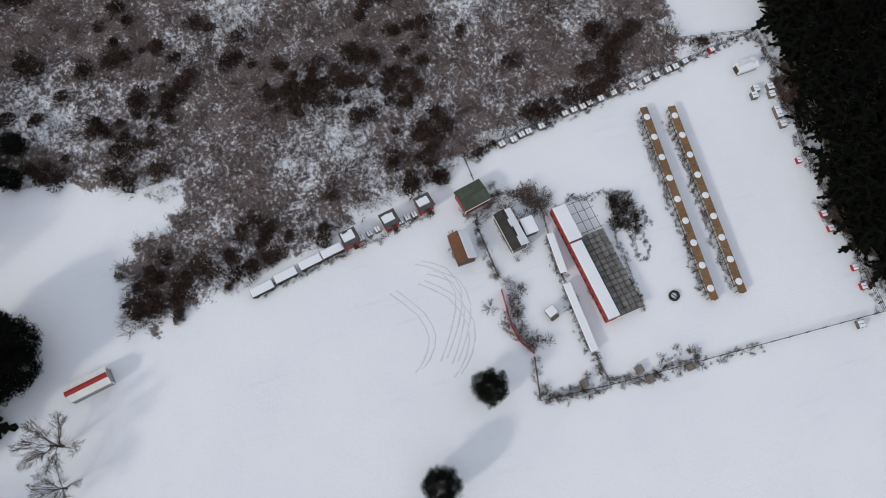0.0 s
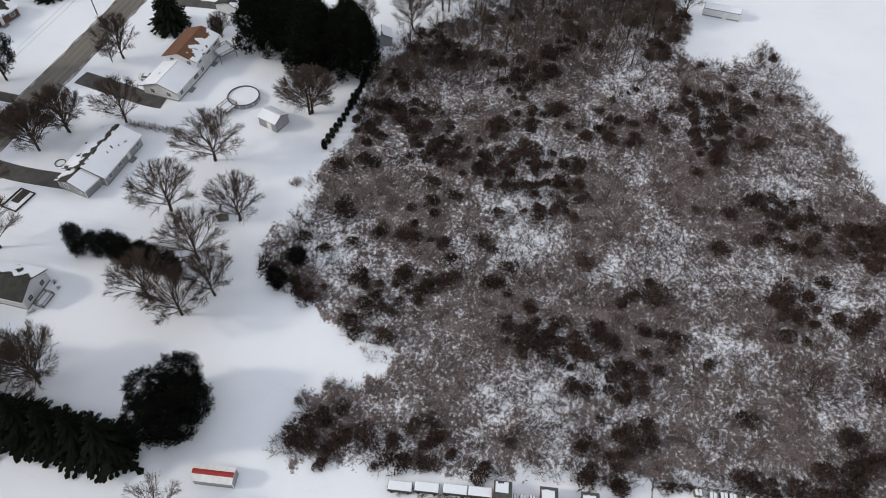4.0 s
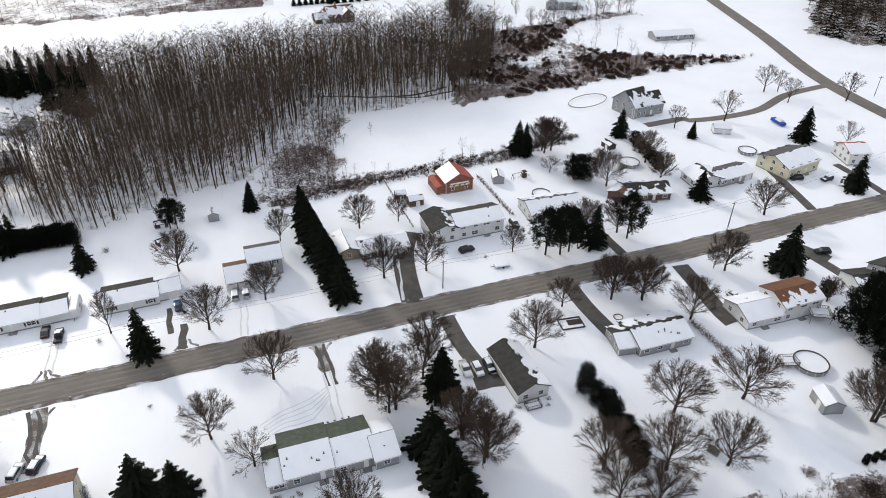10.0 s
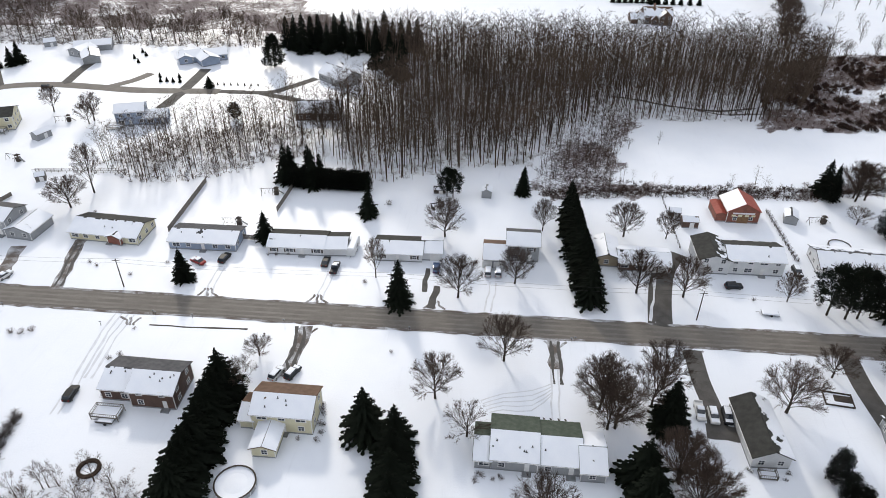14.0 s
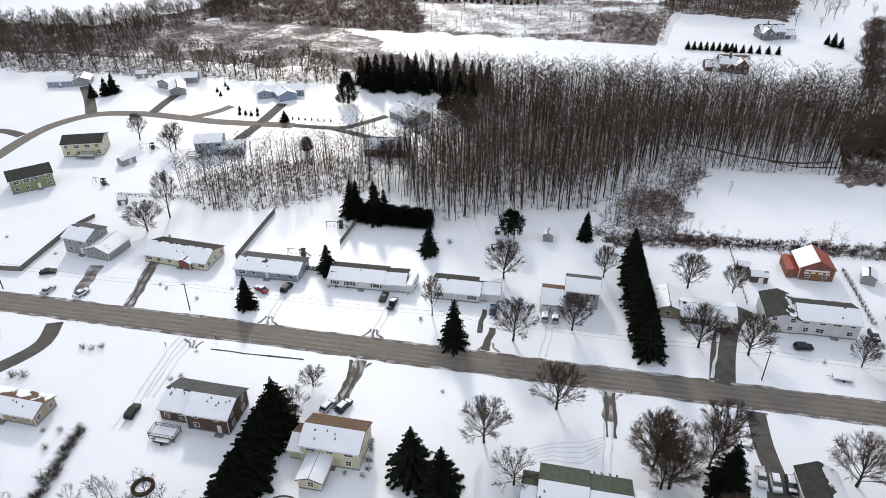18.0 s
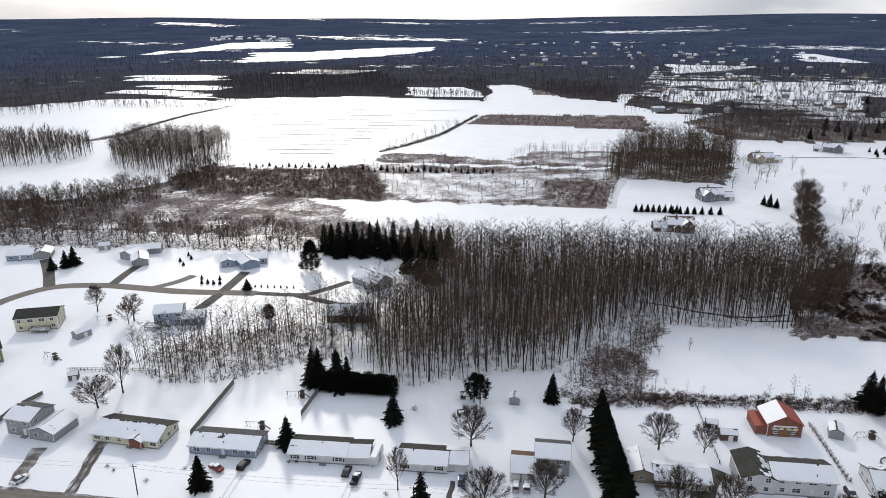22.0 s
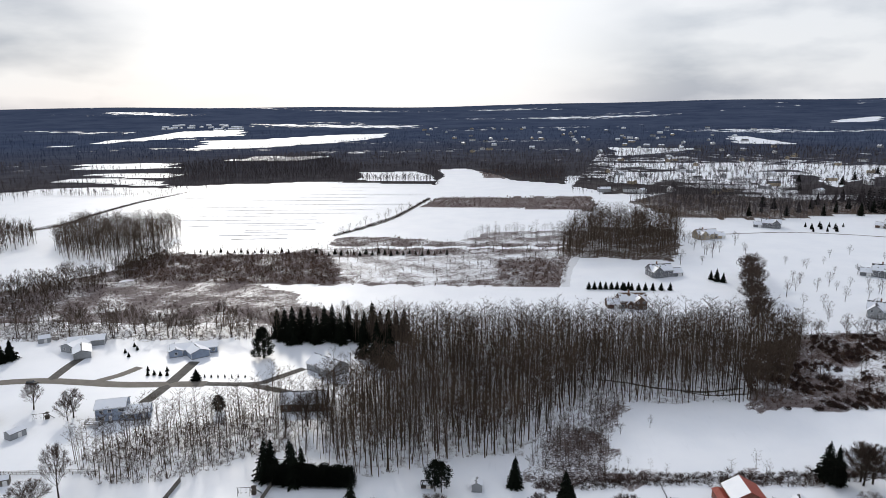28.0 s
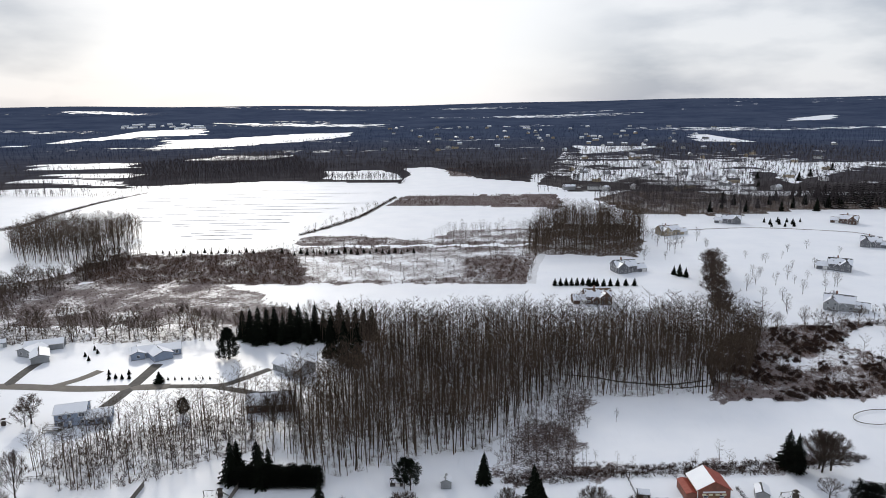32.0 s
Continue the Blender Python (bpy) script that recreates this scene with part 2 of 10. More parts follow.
def cover_material():
    """The ground: snow, with brush litter, woodland floor and far woods where the cover layers say so; haze is mixed
    into the far woods' colour.
    """
    m = bpy.data.materials.new("snowy_ground")
    m.use_nodes = True
    n, l = m.node_tree.nodes, m.node_tree.links
    b = n["Principled BSDF"]
    at = n.new("ShaderNodeAttribute")
    at.attribute_name = "cover"
    sp = n.new("ShaderNodeSeparateColor")
    l.new(at.outputs["Color"], sp.inputs["Color"])
    co = n.new("ShaderNodeTexCoord")

    def noise_node(scale, detail=6.0, rough=0.6):
        t = n.new("ShaderNodeTexNoise")
        t.inputs["Scale"].default_value, t.inputs["Detail"].default_value, t.inputs["Roughness"].default_value = scale, detail, rough
        l.new(co.outputs["Object"], t.inputs["Vector"])
        return t.outputs["Fac"]

    def maths(op, a, c):
        t = n.new("ShaderNodeMath")
        t.operation = op
        for i, v in enumerate((a, c)):
            if isinstance(v, (int, float)):
                t.inputs[i].default_value = v
            else:
                l.new(v, t.inputs[i])
        return t.outputs[0]

    def span(v, lo, hi):
        t = n.new("ShaderNodeMapRange")
        t.inputs["From Min"].default_value, t.inputs["From Max"].default_value = lo, hi
        l.new(v, t.inputs["Value"])
        return t.outputs["Result"]

    def blend(fac, a, c):
        t = n.new("ShaderNodeMix")
        t.data_type = "RGBA"
        l.new(fac, t.inputs["Factor"])
        for key, v in (("A", a), ("B", c)):
            if isinstance(v, tuple):
                t.inputs[key].default_value = (*v, 1)
            else:
                l.new(v, t.inputs[key])
        return t.outputs["Result"]

    patch, mid, fine = noise_node(0.045, 4), noise_node(0.35, 6, 0.7), noise_node(2.2, 4, 0.7)
    snow = blend(span(patch, 0.35, 0.65), (0.81, 0.84, 0.90), (0.765, 0.80, 0.87))
    streaks = n.new("ShaderNodeMapping")
    streaks.inputs["Rotation"].default_value, streaks.inputs["Scale"].default_value = (0, 0, radians(62)), (0.9, 0.09, 0.0)
    l.new(co.outputs["Object"], streaks.inputs["Vector"])
    streak = n.new("ShaderNodeTexNoise")
    streak.inputs["Scale"].default_value, streak.inputs["Detail"].default_value, streak.inputs["Roughness"].default_value = 1.0, 4.0, 0.65
    l.new(streaks.outputs["Vector"], streak.inputs["Vector"])
    snow = blend(maths("MULTIPLY", span(streak.outputs["Fac"], 0.56, 0.86), span(patch, 0.45, 0.66)), snow, (0.665, 0.695, 0.76))
    snow = blend(span(fine, 0.62, 0.80), snow, (0.71, 0.745, 0.815))
    litter = blend(span(fine, 0.32, 0.68), (0.070, 0.056, 0.055), (0.250, 0.212, 0.212))
    grain = maths("ADD", maths("MULTIPLY", mid, 0.55), maths("MULTIPLY", fine, 0.45))
    fleck = maths("ADD", maths("MULTIPLY", mid, 0.45), maths("MULTIPLY", noise_node(1.3, 5, 0.75), 0.75))
    r = span(maths("ADD", fleck, maths("MULTIPLY", sp.outputs["Red"], 0.62)), 0.95, 1.07)
    g = span(maths("ADD", grain, maths("MULTIPLY", sp.outputs["Green"], 0.5)), 0.82, 1.0)
    squash = n.new("ShaderNodeMapping")
    squash.inputs["Scale"].default_value = (0.00075, 0.0022, 0.0)
    l.new(co.outputs["Object"], squash.inputs["Vector"])
    farn = n.new("ShaderNodeTexNoise")
    farn.inputs["Scale"].default_value, farn.inputs["Detail"].default_value, farn.inputs["Roughness"].default_value = 1.0, 5.0, 0.55
    l.new(squash.outputs["Vector"], farn.inputs["Vector"])
    far_grain = maths("ADD", maths("MULTIPLY", farn.outputs["Fac"], 0.72), maths("MULTIPLY", noise_node(0.022, 4, 0.65), 0.28))
    bl = span(maths("ADD", maths("SUBTRACT", 1.0, far_grain), maths("MULTIPLY", sp.outputs["Blue"], 0.6)), 0.815, 0.845)
    col = blend(r, snow, litter)
    col = blend(g, col, blend(span(fine, 0.3, 0.7), (0.05, 0.038, 0.032), (0.13, 0.10, 0.085)))
    away = n.new("ShaderNodeVectorMath")
    away.operation = "LENGTH"
    l.new(co.outputs["Object"], away.inputs[0])
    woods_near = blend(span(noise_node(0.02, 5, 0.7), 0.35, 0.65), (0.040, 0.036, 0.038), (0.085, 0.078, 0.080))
    # Haze put into the base colour: woods turn blue from 1000 to 2400 m.
    woods_haze_blue = blend(span(noise_node(0.006, 5, 0.7), 0.35, 0.65), (0.038, 0.053, 0.094), (0.064, 0.082, 0.130))
    col = blend(bl, col, blend(span(away.outputs["Value"], 1000, 2400), woods_near, woods_haze_blue))
    l.new(col, b.inputs["Base Color"])
    b.inputs["Roughness"].default_value = 0.5
    covered = maths("MAXIMUM", maths("MAXIMUM", r, g), bl)
    l.new(maths("MULTIPLY", maths("SUBTRACT", 1.0, covered), 0.55), b.inputs["Specular IOR Level"])
    bp = n.new("ShaderNodeBump")
    bp.inputs["Strength"].default_value, bp.inputs["Distance"].default_value = 0.35, 0.25
    l.new(grain, bp.inputs["Height"])
    l.new(bp.outputs["Normal"], b.inputs["Normal"])
    return m


# ---- mesh tools ----
class Shape:
    """Gathers vertices and faces for one mesh."""

    def __init__(self):
        self.v, self.f = [], []

    def add(self, verts, faces):
        k = len(self.v)
        self.v += [tuple(p) for p in verts]
        self.f += [tuple(i + k for i in q) for q in faces]
        return self

    def box(self, x, y, z, sx, sy, sz, turn=0.0, taper=1.0):
        """A box whose foot is centred on x, y, z."""
        c, s = math.cos(turn), math.sin(turn)
        pts = []
        for h, k in ((0, 1.0), (sz, taper)):
            for a, b in ((-1, -1), (1, -1), (1, 1), (-1, 1)):
                u, w = a * sx / 2 * k, b * sy / 2 * k
                pts.append((x + u * c - w * s, y + u * s + w * c, z + h))
        return self.add(pts, [(3, 2, 1, 0), (4, 5, 6, 7), (0, 1, 5, 4), (1, 2, 6, 5), (2, 3, 7, 6), (3, 0, 4, 7)])

    def bevel_box(self, x, y, z, sx, sy, sz, b=0.05):
        """A box with its upper edges chamfered."""
        pts = []
        for h, k in ((0, 0), (sz - b, 0), (sz, b)):
            for a, c in ((-1, -1), (1, -1), (1, 1), (-1, 1)):
                pts.append((x + a * (sx / 2 - k), y + c * (sy / 2 - k), z + h))
        return self.add(pts, [(3, 2, 1, 0)] + [(i, (i + 1) % 4, 4 + (i + 1) % 4, 4 + i) for i in range(4)] + [(4 + i, 4 + (i + 1) % 4, 8 + (i + 1) % 4, 8 + i) for i in range(4)] + [(8, 9, 10, 11)])

    def prism(self, profile, y0, y1):
        """A closed profile of (x, z) drawn out along y."""
        k = len(profile)
        pts = [(x, y0, z) for x, z in profile] + [(x, y1, z) for x, z in profile]
        return self.add(pts, [tuple(range(k)), tuple(range(2 * k - 1, k - 1, -1))] + [(i, k + i, k + (i + 1) % k, (i + 1) % k) for i in range(k)])

    def tube(self, p, q, r0, r1, n=5):
        p, q = Vector(p), Vector(q)
        d = (q - p).normalized()
        a = d.orthogonal().normalized()
        b = d.cross(a)
        pts = [p + (a * math.cos(t) + b * math.sin(t)) * r0 for t in (2 * math.pi * i / n for i in range(n))]
        pts += [q + (a * math.cos(t) + b * math.sin(t)) * r1 for t in (2 * math.pi * i / n for i in range(n))]
        return self.add(pts, [(i, (i + 1) % n, n + (i + 1) % n, n + i) for i in range(n)] + [tuple(range(2 * n - 1, n - 1, -1)), tuple(range(n))])

    def pipe(self, pts, r, n=4):
        """One tube along a line of points."""
        pts = [Vector(p) for p in pts]
        k = len(self.v)
        for i, p in enumerate(pts):
            d = (pts[min(i + 1, len(pts) - 1)] - pts[max(i - 1, 0)]).normalized()
            a = d.cross(Vector((0, 0, 1))).normalized()
            b = d.cross(a)
            self.v += [tuple(p + (a * math.cos(t) + b * math.sin(t)) * r) for t in (2 * math.pi * j / n for j in range(n))]
        for i in range(len(pts) - 1):
            self.f += [(k + i * n + j, k + i * n + (j + 1) % n, k + (i + 1) * n + (j + 1) % n, k + (i + 1) * n + j) for j in range(n)]
        return self

    def ring(self, x, y, z, r, w, h, n=28):
        """A flat-topped ring: an upright band bent round a circle."""
        pts = []
        for i in range(n):
            a = 2 * math.pi * i / n
            for rr, zz in ((r, z), (r, z + h), (r - w, z + h), (r - w, z)):
                pts.append((x + rr * math.cos(a), y + rr * math.sin(a), zz))
        faces = []
        for i in range(n):
            j = (i + 1) % n
            for k in range(4):
                faces.append((4 * i + k, 4 * j + k, 4 * j + (k + 1) % 4, 4 * i + (k + 1) % 4))
        return self.add(pts, faces)

    def arrays(self):
        tri = []
        for q in self.f:
            for i in range(1, len(q) - 1):
                tri.append((q[0], q[i], q[i + 1]))
        return np.array(self.v, float).reshape(-1, 3), np.array(tri, int).reshape(-1, 3)

    def mesh(self, name, mat):
        me = bpy.data.meshes.new(name)
        me.from_pydata(self.v, [], self.f)
        me.materials.append(mat)
        return me


def tri_mesh(name, verts, tris, mat):
    """A mesh from arrays of vertices and triangles."""
    me = bpy.data.meshes.new(name)
    me.vertices.add(len(verts))
    me.vertices.foreach_set("co", np.asarray(verts, np.float32).ravel())
    me.loops.add(3 * len(tris))
    me.loops.foreach_set("vertex_index", np.asarray(tris, np.int32).ravel())
    me.polygons.add(len(tris))
    me.polygons.foreach_set("loop_start", np.arange(0, 3 * len(tris), 3, dtype=np.int32))
    me.update(calc_edges=True)
    me.materials.append(mat)
    return me


def thing(name, x, y, turn=0.0, z=0.0, label="", category="", group=""):
    ob = new(name)
    ob.empty_display_size = 0.5
    ob.matrix_basis = pose(x, y, z, 0, 0, turn)
    return tagged(ob, label, category, group)


def part(name, shape, mat, parent, label="", at=None):
    """Links a shape (or a ready mesh) as one mesh object under a thing or a part."""
    me = shape if isinstance(shape, bpy.types.Mesh) else shape.mesh(name, mat)
    ob = new(name, me)
    ob.parent = parent
    if at is not None:
        ob.matrix_basis = at
    if label:
        ob["label"] = label
    return ob


def solid(name, shape, mat, label, category="", kind="", group=""):
    return tagged(new(name, shape.mesh(name, mat)), label, category, group, kind)


def inside(poly, x, y):
    """Which of the points lie inside the polygon."""
    x, y = np.asarray(x), np.asarray(y)
    r = np.zeros(x.shape, bool)
    k = len(poly)
    for i in range(k):
        (x0, y0), (x1, y1) = poly[i], poly[(i + 1) % k]
        if y0 != y1:
            r ^= ((y0 > y) != (y1 > y)) & (x < (x1 - x0) * (y - y0) / (y1 - y0) + x0)
    return r


def scatter(poly, step, seed, keep=1.0):
    """Points on a shaken grid inside a polygon."""
    g = np.random.default_rng(seed)
    p = np.array(poly)
    lo, hi = p.min(0), p.max(0)
    xs, ys = np.meshgrid(np.arange(lo[0], hi[0], step), np.arange(lo[1], hi[1], step))
    x = xs.ravel() + g.uniform(-0.5, 0.5, xs.size) * step
    y = ys.ravel() + g.uniform(-0.5, 0.5, xs.size) * step
    ok = inside(poly, x, y) & (g.random(xs.size) < keep)
    return np.c_[x[ok], y[ok]]


def spread_copies(name, points, variants, mat, low, high, seed, label, category, wide=(0.85, 1.15), z=0.0):
    """One mesh of kind stuff: copies of the variants (vertices, triangles) at the points, turned and scaled at random."""
    g = np.random.default_rng(seed)
    vs, ts, k = [], [], 0
    for x, y in points:
        v, t = variants[g.integers(len(variants))]
        a, h = g.uniform(0, 6.283), g.uniform(low, high)
        w = h * g.uniform(*wide)
        c, s = math.cos(a), math.sin(a)
        q = np.empty_like(v)
        q[:, 0] = x + w * (c * v[:, 0] - s * v[:, 1])
        q[:, 1] = y + w * (s * v[:, 0] + c * v[:, 1])
        q[:, 2] = z + h * v[:, 2]
        vs.append(q)
        ts.append(t + k)
        k += len(v)
    if not vs:
        return None
    return tagged(new(name, tri_mesh(name, np.concatenate(vs), np.concatenate(ts), mat)), label, category, kind="stuff")


# ---- plants: meshes of unit height ----
def blade(s, p, q, w):
    """A thin twig: one long triangle."""
    p, q = Vector(p), Vector(q)
    d = (q - p)
    side = d.cross(Vector((random.uniform(-1, 1), random.uniform(-1, 1), random.uniform(-1, 1)))).normalized() * w
    s.add([p - side, p + side, q], [(0, 1, 2)])


def bare_tree(seed, limbs=16, subs=9, fine=7, rad=0.49, low=0.10, tall=0.45, thick=0.022):
    """A leafless tree: a short trunk, limbs that rise from a low fork, and branches of branches that fill a rounded crown. Returns two shapes."""
    g = random.Random(seed)
    random.seed(seed)
    wood, crown = Shape(), Shape()
    top, foot = 0.53 + tall, low + 0.08
    mid, half = (top + foot) / 2, (top - foot) / 2
    fork = Vector((g.uniform(-.015, .015), g.uniform(-.015, .015), low + 0.10))
    wood.tube((0, 0, -0.01), fork, thick * 1.25, thick * 0.95, 6)
    leader = Vector((g.uniform(-.03, .03), g.uniform(-.03, .03), mid + 0.1))
    wood.tube(fork, leader, thick * 0.8, thick * 0.3, 5)

    def any_way(k):
        return Vector((g.uniform(-1, 1), g.uniform(-1, 1), g.uniform(-1, 1))) * k

    def reach(o, d, n):
        """The end of a branch, shortened where it would leave the crown's round outline."""
        for _ in range(6):
            e = o + d * n
            if (e.x * e.x + e.y * e.y) / rad ** 2 + ((e.z - mid) / half) ** 2 < g.uniform(0.88, 1.12):
                return e
            n *= 0.72
        return o + d * n

    for i in range(limbs):
        az = i * 2.4 + g.uniform(-.35, .35)
        el = -0.30 + 1.75 * ((i + 0.3) / limbs) + g.uniform(-.1, .1)
        k0 = g.uniform(0.66, 0.88)
        q = Vector((math.cos(az) * math.cos(el) * rad * k0, math.sin(az) * math.cos(el) * rad * k0, mid + half * math.sin(el) * k0))
        p = fork.lerp(leader, max(0.0, 0.75 * i / limbs - 0.1))
        k = p.lerp(q, 0.5) + Vector((math.cos(az), math.sin(az), 0.9)) * 0.03
        r = thick * g.uniform(0.26, 0.40)
        wood.tube(p, k, r, r * 0.6, 4)
        wood.tube(k, q, r * 0.6, r * 0.14, 3)
        way = (q - p).normalized()
        for j in range(subs):
            f = 0.18 + 0.82 * (j + g.random() * 0.9) / subs
            o = p.lerp(k, f * 2) if f < 0.5 else k.lerp(q, min(1.0, f * 2 - 1))
            out = Vector((o.x, o.y, (o.z - foot) * 0.8)).normalized()
            d = (way * 0.5 + out * 0.6 + any_way(0.55)).normalized()
            e = reach(o, d, g.uniform(0.18, 0.34))
            blade(crown, o, e, r * 0.30)
            for _ in range(fine):
                c = o.lerp(e, g.uniform(0.15, 1.0))
                d2 = (d * 0.8 + out * 0.2 + any_way(0.55)).normalized()
                e2 = reach(c, d2, g.uniform(0.08, 0.17))
                blade(crown, c, e2, 0.0030)
                for _ in range(5):
                    c3 = c.lerp(e2, g.uniform(0.2, 1.0))
                    d3 = (d2 * 0.9 + any_way(0.6)).normalized()
                    blade(crown, c3, c3 + d3 * g.uniform(0.04, 0.10), 0.0021)
    return wood, crown


def woods_tree(seed, thick=0.0085):
    """A forest tree: a clear trunk, often forked, under an open round crown of spreading limbs and fine twigs, as one light shape."""
    g = random.Random(seed)
    random.seed(seed)
    s = Shape()
    thick *= g.uniform(0.75, 1.3)
    lean = Vector((g.uniform(-.07, .07), g.uniform(-.07, .07), 1.0))
    bow = Vector((g.uniform(-.02, .02), g.uniform(-.02, .02), 0))
    s.tube((0, 0, -0.01), lean * 0.5 + bow, thick, thick * 0.7, 4)
    s.tube(lean * 0.5 + bow, lean * 0.97, thick * 0.7, thick * 0.1, 3)
    if seed % 3 == 0:
        a = g.uniform(0, 6.283)
        s.tube(lean * 0.25, lean * 0.86 + Vector((math.cos(a), math.sin(a), 0)) * 0.15, thick * 0.65, thick * 0.1, 3)
    for i in range(13):
        h = 0.40 + 0.52 * (i + g.random()) / 13
        p = lean * h + bow * max(0.0, 2 - 2 * h)
        a = i * 2.4 + g.uniform(-.6, .6)
        reach = g.uniform(0.10, 0.21) * math.sqrt(max(0.1, 1 - (2.6 * (h - 0.58)) ** 2))
        rise_by = reach * g.uniform(0.45, 1.1)
        k = p + Vector((math.cos(a) * reach * 0.6, math.sin(a) * reach * 0.6, rise_by * 0.45))
        q = p + Vector((math.cos(a) * reach, math.sin(a) * reach, rise_by))
        blade(s, p, k, thick * 0.36)
        blade(s, k, q, thick * 0.22)
        for _ in range(6):
            b = k.lerp(q, g.random()) if g.random() < 0.7 else p.lerp(k, g.random())
            a2 = a + g.uniform(-1.5, 1.5)
            ln = g.uniform(0.035, 0.085)
            e = b + Vector((math.cos(a2) * ln, math.sin(a2) * ln, ln * g.uniform(0.1, 1.3)))
            blade(s, b, e, 0.0025)
            for _ in range(2):
                c = b.lerp(e, g.uniform(0.3, 1.0))
                a3 = a2 + g.uniform(-1.3, 1.3)
                blade(s, c, c + Vector((math.cos(a3) * 0.03, math.sin(a3) * 0.03, g.uniform(-0.005, 0.04))), 0.0020)
    return s


def far_tree(seed):
    """A leafless tree of a few blades, for woods far off."""
    random.seed(seed)
    s = Shape()
    blade(s, (0, 0, 0), (0, 0, 1), 0.014)
    for i in range(11):
        h = random.uniform(0.25, 0.75)
        a = i * 2.4
        r = random.uniform(0.1, 0.22)
        blade(s, (0, 0, h), (math.cos(a) * r, math.sin(a) * r, min(1.0, h + random.uniform(0.15, 0.35))), 0.012)
    return s


def shrub(seed, stems=24, spread=0.75, twigs=6, width=0.02):
    """A many-stemmed leafless shrub with a rounded outline."""
    g = random.Random(seed)
    random.seed(seed)
    s = Shape()
    for i in range(stems):
        a = g.uniform(0, 6.283)
        r = spread * math.sqrt(g.random())
        p = Vector((math.cos(a) * r * 0.3, math.sin(a) * r * 0.3, 0))
        q = Vector((math.cos(a) * r, math.sin(a) * r, g.uniform(0.75, 1.0) * math.sqrt(max(0.05, 1.05 - (r / spread) ** 2))))
        blade(s, p, q, width)
        for _ in range(twigs):
            b = p.lerp(q, g.uniform(0.35, 1.0))
            a2 = g.uniform(0, 6.283)
            ln = g.uniform(0.10, 0.28)
            blade(s, b, b + Vector((math.cos(a2) * ln, math.sin(a2) * ln, g.uniform(-0.05, 0.22))), width * 0.65)
    return s


def thicket(seed, count=300):
    """A dense leafless bush: a low dome of tangled twigs over a few stems."""
    g = random.Random(seed)
    random.seed(seed)
    s = Shape()
    lobes = [(g.uniform(-.45, .45), g.uniform(-.45, .45), g.uniform(0.38, 0.62)) for _ in range(4)]
    for i in range(count):
        lx, ly, lr = lobes[i % 4]
        a, u = g.uniform(0, 6.283), g.random() ** 0.5
        el = math.asin(g.random())
        r = lr * (0.45 + 0.55 * u)
        p = Vector((lx + r * math.cos(a) * math.cos(el), ly + r * math.sin(a) * math.cos(el), 0.05 + 1.35 * r * math.sin(el)))
        way = Vector((p.x - lx, p.y - ly, p.z * 0.8)) + Vector((g.uniform(-1, 1), g.uniform(-1, 1), g.uniform(-.5, 1))) * 0.45
        blade(s, p - way.normalized() * 0.12, p + way.normalized() * g.uniform(0.08, 0.2), g.uniform(0.03, 0.055))
    return s


def weed_tuft(seed):
    random.seed(seed)
    s = Shape()
    for i in range(7):
        a = random.uniform(0, 6.283)
        x, y = random.uniform(-.5, .5), random.uniform(-.5, .5)
        blade(s, (x, y, 0), (x + 0.45 * math.cos(a), y + 0.45 * math.sin(a), random.uniform(0.5, 1.0)), 0.055)
    return s


def spruce(seed, whorls=23, width=0.24, sprays=13, bottom=0.04):
    """A conifer of drooping needle sprays in whorls. Returns trunk and needles."""
    random.seed(seed)
    trunk, green = Shape(), Shape()
    trunk.tube((0, 0, -0.01), (0, 0, 0.95), 0.016, 0.002, 5)
    for w in range(whorls):
        f = w / (whorls - 1)
        z = bottom + (0.985 - bottom) * f
        reach = width * (1 - f) ** 0.85 * random.uniform(0.80, 1.12) + 0.012
        n = max(4, int(sprays * (1 - 0.5 * f)))
        for i in range(n):
            a = 6.283 * i / n + w * 0.7 + random.uniform(-.25, .25)
            r = reach * random.uniform(0.66, 1.16)
            d, e = Vector((math.cos(a), math.sin(a), 0)), Vector((-math.sin(a), math.cos(a), 0))
            droop = random.uniform(-0.48, -0.10) * r
            p0 = Vector((0, 0, z + 0.02 + random.uniform(-.02, .02)))
            for k in range(4):
                t0, t1 = k / 4, (k + 1.35) / 4
                wd = r * 0.23 * (1 - 0.65 * t0)
                c0 = p0 + d * r * t0 + Vector((0, 0, droop * t0))
                c1 = p0 + d * r * min(1.05, t1) + Vector((0, 0, droop * t1 - 0.012))
                green.add([c0, c1 + e * wd * random.uniform(0.7, 1.1), c1 + d * r * 0.1], [(0, 1, 2)])
                green.add([c0, c1 - e * wd * random.uniform(0.7, 1.1), c1 + d * r * 0.1 + Vector((0, 0, -0.012))], [(0, 2, 1)])
                green.add([c0, c1 + Vector((0, 0, -0.035 - 0.02 * random.random())), c1], [(0, 1, 2)])
    return trunk, green


